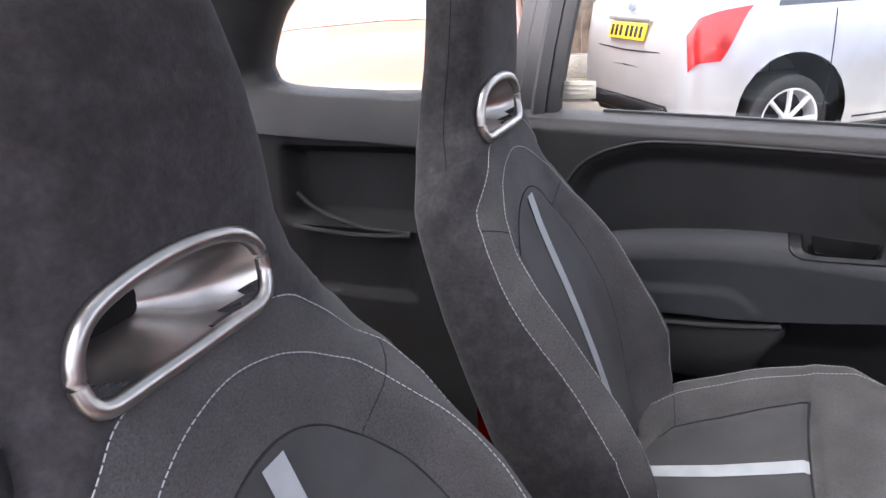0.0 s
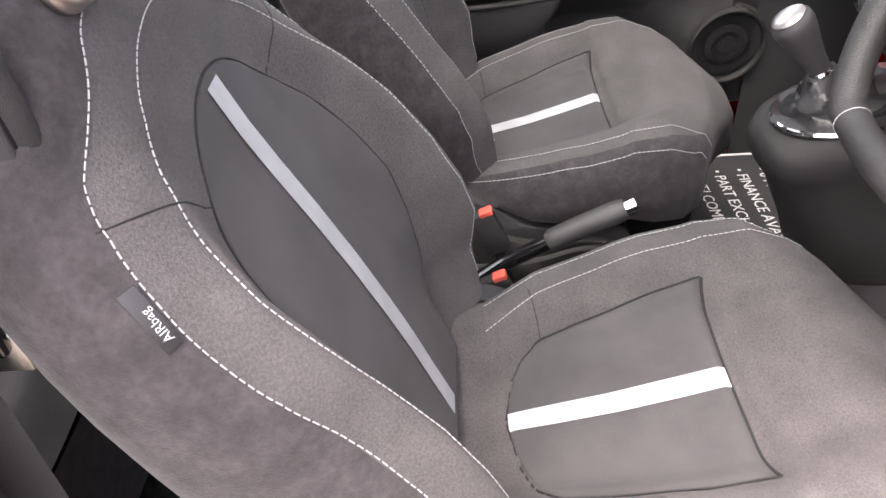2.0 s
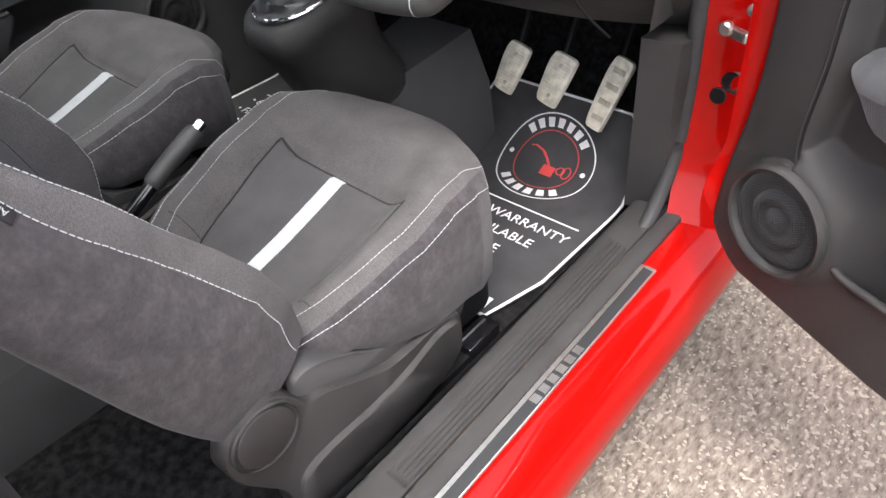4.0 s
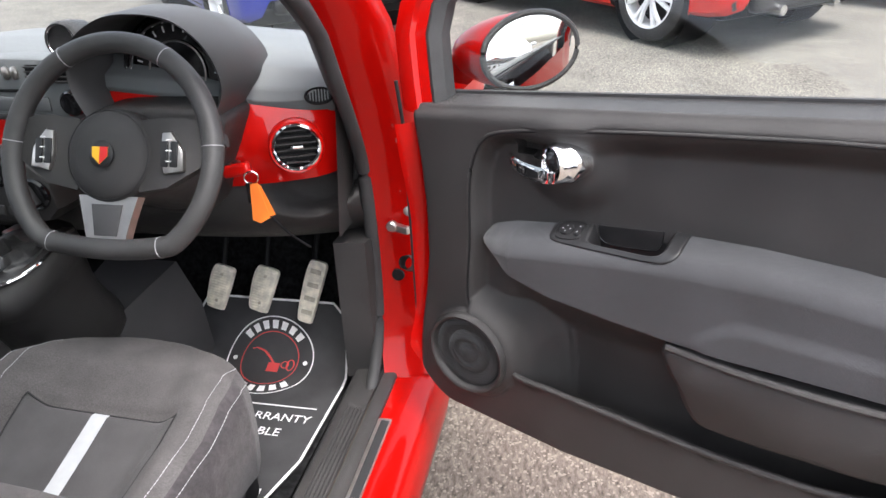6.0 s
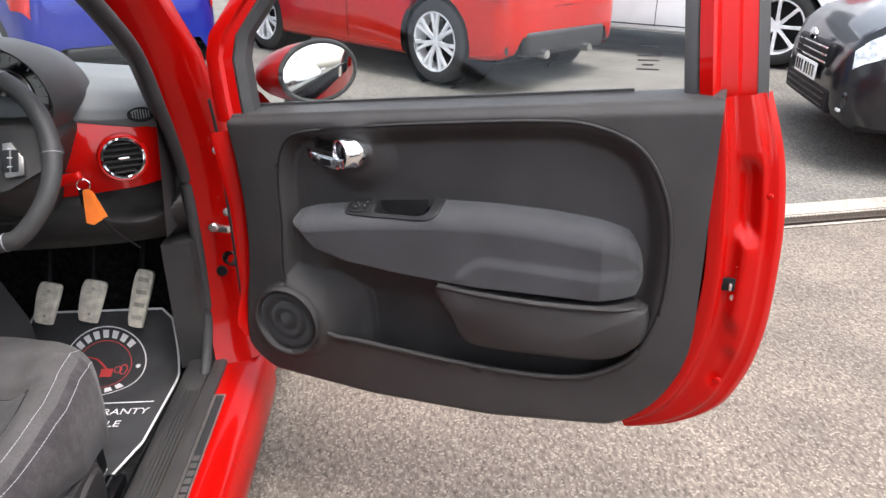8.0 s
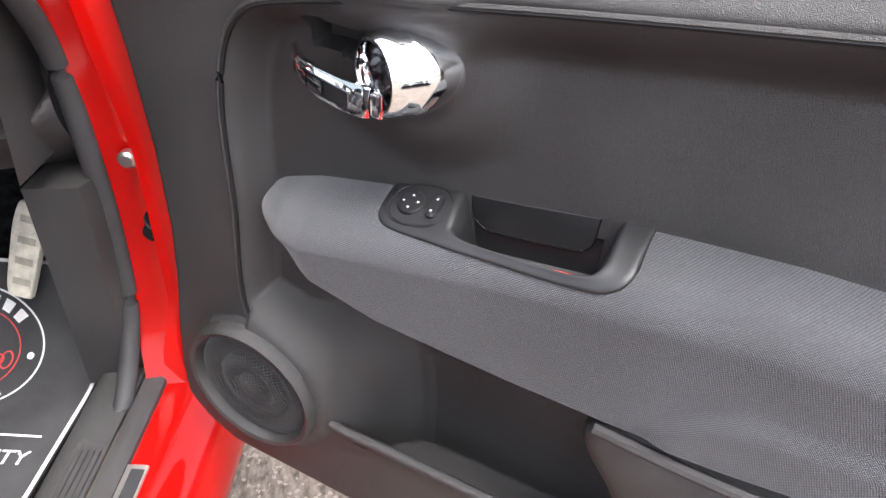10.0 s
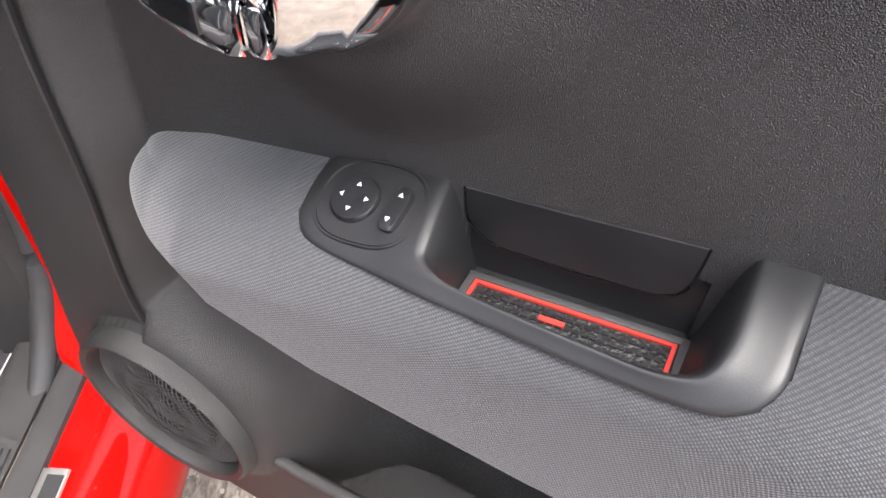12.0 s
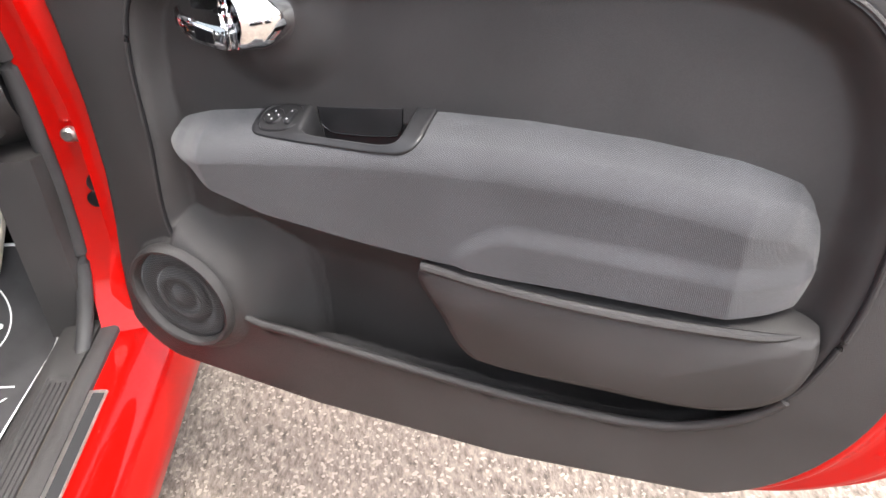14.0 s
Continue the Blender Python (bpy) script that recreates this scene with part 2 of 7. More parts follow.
def sm(x):
    x = max(0.0, min(1.0, x))
    return x * x * (3 - 2 * x)


def interp(x, xs, ys):
    return float(np.interp(x, xs, ys))


def dashes(curve, length=0.006, gap=0.0025, r=0.0011):
    """Stitches along a fine polyline."""
    bm = bmesh.new()
    d, seg, cur, on = 0.0, [], length, True
    seg = [curve[0]]
    for a, b in zip(curve, curve[1:]):
        d += (b - a).length
        if on:
            seg.append(b)
        if d >= cur:
            if on and len(seg) > 1:
                tube([seg[0], seg[len(seg) // 2], seg[-1]] if len(seg) > 2 else seg, r, 5, bm=bm)
            on = not on
            cur, d, seg = (length if on else gap), 0.0, [b]
    return bm


def text_part(body, size, m, material, parent, name="lettering", depth=0.0004, align="LEFT"):
    """Letters of the built-in font as a mesh part."""
    cu = bpy.data.curves.new("letters", "FONT")
    cu.body, cu.size, cu.extrude, cu.align_x = body, size, depth, align
    cu.resolution_u = 2
    tmp = bpy.data.objects.new("letters", cu)
    scene.collection.objects.link(tmp)
    me = bpy.data.meshes.new_from_object(tmp.evaluated_get(bpy.context.evaluated_depsgraph_get()))
    bpy.data.objects.remove(tmp)
    me.transform(m)
    me.materials.clear()
    me.materials.append(material)
    ob = new(name, me)
    ob.parent = parent
    return ob


# ---- the ground: washed aggregate concrete up to a drain, tarmac rising beyond it ----
def ground_z(x, y):
    """Level forecourt; the tarmac beyond the drain climbs, and the far left side is a little higher."""
    d = max(0.0, y - 2.15 - 0.12 * (x - 3.4))
    rise = 0.095 * min(d, 3.0) + 0.045 * max(0.0, min(d, 12.0) - 3.0)
    return rise + 0.03 * max(0.0, min(-2.0 - x, 4.0)) * max(0.0, 1 - d / 3)


def ground_material(name, dark, light, speck, scale, bump):
    m = bpy.data.materials.new(name)
    m.use_nodes = True
    n, l = m.node_tree.nodes, m.node_tree.links
    p = n["Principled BSDF"]
    p.inputs["Roughness"].default_value = 0.9
    co = n.new("ShaderNodeTexCoord")
    v = n.new("ShaderNodeTexVoronoi")
    v.inputs["Scale"].default_value = scale
    big = n.new("ShaderNodeTexNoise")
    big.inputs["Scale"].default_value, big.inputs["Detail"].default_value = 2.6, 9
    fine = n.new("ShaderNodeTexNoise")
    fine.inputs["Scale"].default_value, fine.inputs["Detail"].default_value = scale * 0.55, 5
    for t in (v, big):
        l.new(co.outputs["Object"], t.inputs["Vector"])
    brushed = n.new("ShaderNodeMapping")
    brushed.inputs["Rotation"].default_value = (0, 0, radians(35))
    brushed.inputs["Scale"].default_value = (1.0, 0.42, 1.0)
    l.new(co.outputs["Object"], brushed.inputs["Vector"])
    l.new(brushed.outputs[0], fine.inputs["Vector"])
    fine.inputs["Roughness"].default_value = 0.65
    cr = n.new("ShaderNodeValToRGB")
    cr.color_ramp.elements[0].color, cr.color_ramp.elements[0].position = (*dark, 1), 0.30
    cr.color_ramp.elements[1].color, cr.color_ramp.elements[1].position = (*light, 1), 0.66
    l.new(fine.outputs["Fac"], cr.inputs["Fac"])
    sep = n.new("ShaderNodeSeparateColor")
    l.new(v.outputs["Color"], sep.inputs[0])
    gt = n.new("ShaderNodeMath")
    gt.operation, gt.inputs[1].default_value = "GREATER_THAN", 0.88
    l.new(sep.outputs[0], gt.inputs[0])
    mx = n.new("ShaderNodeMix")
    mx.data_type = "RGBA"
    mx.inputs["B"].default_value = (*speck, 1)
    l.new(gt.outputs[0], mx.inputs["Factor"])
    l.new(cr.outputs["Color"], mx.inputs["A"])
    st = n.new("ShaderNodeMix")
    st.data_type, st.blend_type = "RGBA", "MULTIPLY"
    st.inputs["Factor"].default_value = 0.7
    r2 = n.new("ShaderNodeMapRange")
    r2.inputs["From Min"].default_value, r2.inputs["From Max"].default_value = 0.3, 0.7
    r2.inputs["To Min"].default_value, r2.inputs["To Max"].default_value = 0.50, 1.0
    l.new(big.outputs["Fac"], r2.inputs["Value"])
    l.new(mx.outputs["Result"], st.inputs["A"])
    l.new(r2.outputs["Result"], st.inputs["B"])
    l.new(st.outputs["Result"], p.inputs["Base Color"])
    b = n.new("ShaderNodeBump")
    b.inputs["Strength"].default_value, b.inputs["Distance"].default_value = bump, 0.004
    l.new(fine.outputs["Fac"], b.inputs["Height"])
    l.new(b.outputs[0], p.inputs["Normal"])
    return m


CONCRETE = ground_material("washed aggregate concrete", (0.048, 0.037, 0.029), (0.235, 0.195, 0.160), (0.28, 0.24, 0.20), 150, 1.0)
TARMAC = ground_material("worn tarmac", (0.065, 0.062, 0.055), (0.17, 0.16, 0.14), (0.22, 0.20, 0.17), 110, 0.6)
SLAB = ground_material("smooth concrete edging", (0.25, 0.22, 0.19), (0.40, 0.36, 0.31), (0.42, 0.38, 0.33), 60, 0.4)
IRON = mat("rusty iron grating", (0.09, 0.07, 0.055), 0.7, metal=0.4, var=0.3, scale=60, bump=0.4, bscale=200)


def edge_y(x):
    """Where the concrete ends and the edging begins."""
    return 1.80 + 0.12 * (x - 3.4)


# near forecourt
part("ground_forecourt", grid(lambda a, b: (lambda x, y: Vector((x, y, ground_z(x, y))))(-40 + 80 * a, -60 + (60 + edge_y(-40 + 80 * a)) * b), 80, 60), CONCRETE)
tagged(bpy.data.objects["ground_forecourt"], "pinkish washed aggregate concrete forecourt, weathered", "ground", kind="structure")
tar = part("ground_road", grid(lambda a, b: Vector((-40 + 80 * a, edge_y(-40 + 80 * a) + 0.36 + 60 * b * b, ground_z(-40 + 80 * a, edge_y(-40 + 80 * a) + 0.36 + 60 * b * b))), 40, 60), TARMAC)
tagged(tar, "worn grey tarmac car park rising gently", "ground", kind="structure")
edging = part("drain_edging", grid(lambda a, b: Vector((-40 + 80 * a, edge_y(-40 + 80 * a) + 0.36 * b, ground_z(-40 + 80 * a, edge_y(-40 + 80 * a) + 0.36 * b) + 0.004)), 80, 2), SLAB)
tagged(edging, "smooth concrete edging beside the drain", "kerb", kind="structure")
drain = thing("drain_channel", "rusty slotted iron drain grating set in concrete", "drain", kind="structure")
bm = bmesh.new()
for k in range(230):
    x = 2.0 + k * 0.022
    box(bm, x, edge_y(x) + 0.085, 0.010, 0.009, 0.095, 0.012, m=None)
part("grating_bars", bm, IRON, drain)
bm = bmesh.new()
for o in (0.03, 0.14):
    grid(lambda a, b, o=o: Vector((2 + 5 * a, edge_y(2 + 5 * a) + o + 0.012 * b, 0.020)), 20, 1, bm)
part("grating_rail", bm, IRON, drain)
part("channel", grid(lambda a, b: Vector((2 + 5 * a, edge_y(2 + 5 * a) + 0.03 + 0.11 * b, 0.006)), 20, 1), DARK, drain)

# ---- the open door ----
DOOR = Matrix(((0.9083, 0.4183, 0, 0.82), (-0.4183, 0.9083, 0, -0.151), (0, 0, 1, 0), (0, 0, 0, 1)))
door = thing("car_door", "open red car door with black trim and grey cloth armrest", "car door", DOOR)
TRIMLEN = 1.062


def belt(u):
    return 1.098 + 0.093 * u


def bottom(u):
    b = interp(u, [0, 0.08, 0.35, 0.65, 0.91, 1.062], [0.47, 0.452, 0.440, 0.452, 0.492, 0.54])
    if u < 0.10:
        b += 0.09 * (1 - math.sqrt(max(0, 1 - ((0.10 - u) / 0.10) ** 2)))
    if u > 0.90:
        b += 0.21 * (1 - math.sqrt(max(0, 1 - (min(u, TRIMLEN) - 0.90) ** 2 / (TRIMLEN - 0.90) ** 2)))
    return b


INNER = [(0.141, 0.72), (0.146, 0.86), (0.151, 0.985), (0.180, 1.057), (0.250, 1.083), (0.42, 1.106), (0.591, 1.124), (0.74, 1.137), (0.834, 1.137), (0.925, 1.104), (0.975, 1.033), (0.998, 0.936), (0.996, 0.80), (0.957, 0.685), (0.88, 0.622), (0.80, 0.598), (0.69, 0.588), (0.587, 0.586), (0.45, 0.588), (0.33, 0.592), (0.245, 0.598), (0.20, 0.66)]
INNER_C = np.array([(p.x, p.z) for p in spline([(a, 0, b) for a, b in INNER], 220, True)])


def signed(u, v, poly):
    """Distance inside a closed outline (negative outside)."""
    a, b = poly, np.roll(poly, -1, 0)
    e, w = b - a, np.array([u, v]) - a
    t = np.clip((w * e).sum(1) / (e * e).sum(1), 0, 1)
    d = np.sqrt(((w - e * t[:, None]) ** 2).sum(1).min())
    c = (a[:, 1] <= v) != (b[:, 1] <= v)
    with np.errstate(divide="ignore", invalid="ignore"):
        hit = c & (u < a[:, 0] + (v - a[:, 1]) * e[:, 0] / np.where(e[:, 1] == 0, 1e-9, e[:, 1]))
    return d if hit.sum() % 2 else -d


SPK = (0.144, 0.613)


def trim_w(u, v):
    """Relief of the trim, in metres towards the cabin."""
    s = signed(u, v, INNER_C)
    w = 0.0
    low = sm((0.80 - v) / 0.12) * sm((u - 0.20) / 0.06)
    if s > -0.004:
        w -= 0.004 * sm((s + 0.004) / 0.004) * (1 - low)
    if s > 0:
        width = 0.048 - 0.020 * sm((0.30 - u) / 0.10)
        w -= (0.030 * sm(s / width)) * (1 - low)
        w -= low * 0.075 * sm((s - 0.004) / 0.022)
    d = math.hypot(u - SPK[0], v - SPK[1])
    if d < 0.092:
        w = -0.03 if d < 0.0825 else max(w, 0.006)
    # the flared pod behind the loudspeaker
    if u > SPK[0] and 0.0825 < d < 0.20:
        pod = 0.012 - 0.085 * sm((d - 0.085) / 0.11) ** 0.9
        w = max(w, pod)
    # the dish round the handle
    h = math.hypot((u - 0.338), (v - 1.036) * 1.05)
    if h < 0.10:
        w += 0.013 * (1 - sm((h - 0.045) / 0.055))
    # pockets behind the pull cup and the lever
    if 0.392 < u < 0.504 and 0.86 < v < 0.926:
        w -= 0.020
    if 0.2305 < u < 0.318 and 1.036 < v < 1.064:
        w -= 0.024
    w -= 0.012 * sm((v - belt(u) + 0.03) / 0.03) ** 2
    w -= 0.012 * sm((bottom(u) + 0.018 - v) / 0.018) ** 2
    return w


NU, NV = 250, 200


def trim_point(a, b):
    u = TRIMLEN * a
    if b <= 0.94:
        q = b / 0.94
        v = bottom(u) + (belt(u) - bottom(u)) * q
        edge = max(0.0, 1 - u / 0.016)
        u += interp(v, [0.50, 0.58, 0.64, 0.72, 0.80, 0.90, 1.0, 1.10], [0.0, 0.002, 0.010, 0.026, 0.036, 0.037, 0.028, 0.012]) * (1 - sm(u / 0.11))
        w = trim_w(u, v) - 0.022 * edge * edge
        if 0.21 < u < 0.99 and v < 0.72:
            s = signed(u, v, INNER_C)
            if s > 0:
                lo = sm((u - 0.24) / 0.05) * sm((0.72 - v) / 0.05)
                v -= 0.085 * lo * sm(s / 0.010) * (1 - sm((s - 0.025) / 0.06))
        return Vector((u, -w, v))
    q = (b - 0.94) / 0.06
    return Vector((u, 0.012 + 0.063 * q, belt(u) + 0.010 * math.sin(q * math.pi * 0.6)))


# fine joint between frame and inset, its shadow gap drawn as a dark tube
jp = [Vector((u, 0.0002, v)) for u, v in (tuple(p) for p in INNER_C) if v > 0.66 or u > 0.9]
k0 = max(range(len(jp)), key=lambda i: (jp[i] - jp[i - 1]).length)
part("trim_joint", tube(jp[k0:] + jp[:k0], 0.0022, 6), DARK, door)
bp = [Vector((u, 0.0010, v)) for u, v in (tuple(p) for p in 1.0 * (INNER_C - np.array([0.57, 0.86])) * 1.008 + np.array([0.57, 0.86])) if v > 0.66 or u > 0.9]
k0 = max(range(len(bp)), key=lambda i: (bp[i] - bp[i - 1]).length)
part("trim_bead", tube(bp[k0:] + bp[:k0], 0.0030, 8), PLASTIC, door)
ledge = [Vector((u, -0.001, v - 0.004)) for u, v in (tuple(p) for p in INNER_C) if v < 0.70 and 0.24 < u < 0.985]
k0 = max(range(len(ledge)), key=lambda i: (ledge[i] - ledge[i - 1]).length)
part("bin_lip", tube(ledge[k0:] + ledge[:k0], 0.0065, 10), PLASTIC, door, "rounded lip of the door bin")
trim = part("door_trim", grid(trim_point, NU, NV), PLASTIC, door, "grained black plastic door trim panel", smooth=60)

# red shell behind the trim: side skin, folded rear edge, hinge side
SH = [(0.0, 0.02), (0.02, 0.05), (0.10, 0.115), (0.35, 0.140), (0.75, 0.145), (0.95, 0.125), (1.10, 0.100), (1.20, 0.094)]
EDGE_IN = [(1.043, 1.195), (1.056, 1.05), (1.064, 0.93), (1.066, 0.84), (1.054, 0.726), (1.014, 0.586), (0.960, 0.520), (0.930, 0.512)]
EDGE_OUT = [(1.136, 1.200), (1.170, 1.099), (1.186, 1.016), (1.195, 0.916), (1.195, 0.772), (1.185, 0.68), (1.165, 0.608), (1.129, 0.537), (1.054, 0.482), (0.955, 0.448)]


def along(pts, n=60):
    """Evenly spaced points of a smooth curve."""
    P = spline([(a, 0, b) for a, b in pts], 400)
    d = np.cumsum([0] + [(b - a).length for a, b in zip(P, P[1:])])
    return [P[min(399, int(np.searchsorted(d, d[-1] * k / (n - 1))))] for k in range(n)]


EI, EO = along(EDGE_IN, 81), along(EDGE_OUT, 81)


def shell_low(u):
    if u < 0.947:
        return interp(u, [0, 0.80, 0.947], [bottom(0), bottom(0.80) + 0.01, 0.444]) if u > 0.87 else bottom(max(u, 0)) + 0.01
    return interp(u, [0.947, 1.054, 1.129, 1.165, 1.185, 1.195], [0.444, 0.482, 0.537, 0.608, 0.68, 0.80])


def shell_outer(a, b):
    u = -0.01 + 1.204 * a
    lo, hi = shell_low(u), interp(u, [1.13, 1.17, 1.186, 1.195], [belt(u) - 0.035, 1.099, 1.016, 0.85])
    v = lo + (hi - lo) * b
    return Vector((u, interp(u, [s[0] for s in SH], [s[1] for s in SH]) - 0.030 * (1 - sm(b / 0.2)) * (u < 0.9) - 0.030 * sm((b - 0.55) / 0.45) * (1 - sm((u - 0.9) / 0.2)), v))


part("outer_panel", grid(shell_outer, 80, 30), RED, door, "glossy red outer door skin", smooth=50)
FOLD_K = [0.0, 0.14, 0.20, 0.26, 0.33, 0.40, 0.62, 0.70, 0.76, 0.84, 0.90, 0.97, 1.0]
FOLD_Y = [0.022, 0.022, 0.024, 0.036, 0.044, 0.047, 0.050, 0.054, 0.066, 0.072, 0.074, 0.086, 0.094]


def edge_point(a, b):
    """The folded rear edge: steps from the trim out to the skin, with pressed hollows."""
    i = b * 80
    k = min(int(i), 79)
    p, q = EI[k].lerp(EI[k + 1], i - k), EO[k].lerp(EO[k + 1], i - k)
    y = interp(a, FOLD_K, FOLD_Y)
    g = math.exp(-((a - 0.52) / 0.15) ** 2)
    y += 0.020 * g * (sm((b - 0.13) / 0.05) - sm((b - 0.24 - 0.10 * a) / 0.06))
    y -= 0.012 * math.exp(-((a - 0.50) / 0.12) ** 2) * (sm((b - 0.30) / 0.04) - sm((b - 0.50 - 0.05 * a) / 0.05))
    y += 0.010 * math.exp(-((a - 0.62) / 0.12) ** 2) * (sm((b - 0.60) / 0.04) - sm((b - 0.70) / 0.03))
    r = p.lerp(q, a)
    return Vector((r.x, y, r.z))


part("rear_edge", grid(edge_point, 48, 120), RED, door, "folded glossy red door edge with pressed hollows", smooth=50)
bm = grid(lambda a, b: Vector((-0.01 + 0.90 * a, 0.020 + 0.09 * b, bottom(0.9 * a) + 0.012 - 0.02 * b)), 40, 4)
part("lower_flange", bm, RED, door, smooth=50)
bm = grid(lambda a, b: Vector((0.004 + 0.004 * math.sin(9 * b), 0.040 + 0.06 * a, 0.52 + (belt(0) - 0.52) * b)), 4, 20)
part("hinge_face", bm, RED, door)
part("lock_slot", boxed(1.108, 0.040, 0.845, 0.030, 0.010, 0.026, 0.002), DARK, door, "black door lock slot")
part("lock_bolt", boxed(1.115, 0.034, 0.842, 0.006, 0.010, 0.014, 0.002), ALLOY, door)
for uu, vv in ((1.128, 0.882), (1.124, 0.818)):
    part("lock_screw", lathe([(0.0075, 0.0), (0.007, 0.004), (0.0, 0.005)], 12, m=Matrix.Translation((uu, 0.043, vv)) @ Matrix.Rotation(radians(90), 4, "X")), ALLOY, door)
for uu, vv, rr in ((1.158, 1.02, 0.006), (1.118, 0.625, 0.008), (1.085, 0.60, 0.008)):
    part("edge_plug", lathe([(rr, 0.0), (rr * 0.8, 0.004), (0.0, 0.005)], 14, m=Matrix.Translation((uu, 0.052, vv)) @ Matrix.Rotation(radians(90), 4, "X")), RED, door)
# window frame
ZL = [(1.10, 0.004), (1.185, 0.0), (1.24, 0.006), (1.32, 0.03), (1.42, 0.075), (1.50, 0.115)]


def upright(name, prof, material, lab=""):
    part(name, loft([[Vector((u - 0.12 * (z - 1.2), y + dy, z)) for u, y in prof] for z, dy in ZL]), material, door, lab)


upright("window_run", [(0.992, 0.040), (1.012, 0.034), (1.018, 0.036), (1.018, 0.078), (0.992, 0.075)], SEAL, "black rubber window channel")
upright("rear_window_post", [(1.018, 0.030), (1.040, 0.022), (1.046, 0.030), (1.052, 0.048), (1.080, 0.052), (1.086, 0.064), (1.112, 0.068), (1.116, 0.095), (1.018, 0.10)], RED, "glossy red rear window upright")
upright("outer_window_run", [(1.112, 0.066), (1.130, 0.075), (1.128, 0.100), (1.105, 0.097)], SEAL, "black rubber outer channel")
fp = [(0.012, 1.085, 0.010), (0.0, 1.14, 0.018), (-0.016, 1.22, 0.032), (-0.010, 1.27, 0.045), (0.045, 1.345, 0.066), (0.12, 1.42, 0.09), (0.22, 1.50, 0.12)]
bm = loft([[Vector((u + a, y + b, z)) for a, b in ((-0.020, 0.006), (0.0, -0.004), (0.022, -0.004), (0.028, 0.004), (0.050, 0.006), (0.052, 0.04), (-0.016, 0.045))] for u, z, y in fp])
part("front_window_post", bm, RED, door, "glossy red front window upright")
bm = loft([[Vector((u + a, y + b, z)) for a, b in ((0.051, 0.006), (0.060, 0.002), (0.080, 0.014), (0.080, 0.04), (0.051, 0.043))] for u, z, y in fp])
part("front_window_run", bm, SEAL, door, "black rubber window channel")
bm = loft([[Vector((u, y + b, z + c)) for b, c in ((0, -0.03), (0.05, -0.03), (0.05, 0.02), (0, 0.02))] for u, y, z in ((0.22, 0.12, 1.51), (0.5, 0.13, 1.545), (0.8, 0.13, 1.545), (1.04, 0.12, 1.51))])
part("window_header", bm, RED, door)
bm = grid(lambda a, b: Vector((0.075 + 0.10 * b * b + (0.93 - 0.06 * b) * a - 0.03 * b, 0.060 + 0.085 * b, belt(0.075 + 0.93 * a) - 0.01 + 0.36 * b)), 6, 6)
pane = part("window_pane", bm, GLASS, door, "clear window glass, wound up")
pane.visible_shadow = False
bm = bmesh.new()
box(bm, 0.535, 0.066, 0, 0.95, 0.010, 0.010, m=Matrix.Rotation(-0.093, 4, "Y") @ Matrix.Translation((0, 0, 1.103)))
part("belt_seal", bm, SEAL, door, "black rubber glass wiper strip")
# etched mark on the glass: plain bars
bm = bmesh.new()
for k, (wd, z) in enumerate(((0.030, 1.268), (0.042, 1.252), (0.038, 1.244), (0.020, 1.236), (0.040, 1.228))):
    box(bm, 0.92, 0.083 + 0.2 * (z - 1.19), z, wd, 0.0006, 0.003)
part("etched_mark", bm, LABEL, door, "small dark etched bars on the glass")

# armrest
ARM_U = [0.159, 0.163, 0.170, 0.188, 0.23, 0.32, 0.45, 0.55, 0.65, 0.77, 0.86, 0.92, 0.945, 0.956]
ARM_T = [0.864, 0.877, 0.886, 0.895, 0.907, 0.923, 0.942, 0.953, 0.958, 0.957, 0.950, 0.938, 0.915, 0.885]
ARM_B = [0.862, 0.850, 0.843, 0.833, 0.811, 0.788, 0.778, 0.774, 0.772, 0.776, 0.780, 0.785, 0.79, 0.82]


def arm_edge(u, table):
    return interp(u, ARM_U, table)


ARM_BACK, ARM_FRONT = -0.045, 0.030


def arm_point(a, b):
    u = 0.159 + 0.797 * a
    t, lo = arm_edge(u, ARM_T), arm_edge(u, ARM_B)
    # b: 0 back of the top ledge, 1 foot of the face
    q = b * 3.0
    endcap = min(1.0, math.sqrt(max(0.0, (u - 0.159) / 0.085))) * min(1.0, math.sqrt(max(0.0, (0.956 - u) / 0.075)))
    front = ARM_BACK + (ARM_FRONT - ARM_BACK) * (0.12 + 0.88 * endcap)
    front -= 0.020 * sm((u - 0.55) / 0.2) * 0.3
    k = min(1.0, (t - lo) / 0.075)
    if q < 1:
        w = ARM_BACK + (front - 0.022 - ARM_BACK) * q
        v = t - 0.016 * k * q ** 1.6
    elif q < 1.6:
        g = (q - 1) / 0.6 * math.pi / 2
        w = front - 0.022 + 0.022 * math.sin(g)
        v = t - k * (0.016 + 0.010 * math.sin(g) + 0.022 * (1 - math.cos(g)))
    elif q < 2.7:
        g = (q - 1.6) / 1.1
        v = (t - 0.048 * k) + (lo + 0.012 * k - (t - 0.048 * k)) * g
        bulge = 0.0
        if u > 0.56:
            top = 0.862 + 0.0 * u - 0.05 * (1 - sm((u - 0.56) / 0.09))
            bulge = 0.009 * sm((top - v) / 0.028) * sm((u - 0.565) / 0.04)
        w = front - 0.012 * g + bulge
    else:
        g = (q - 2.7) / 0.3
        v = lo + 0.012 * k * (1 - g)
        w = front - 0.012 - 0.05 * g * g
    return Vector((u, -w, v))


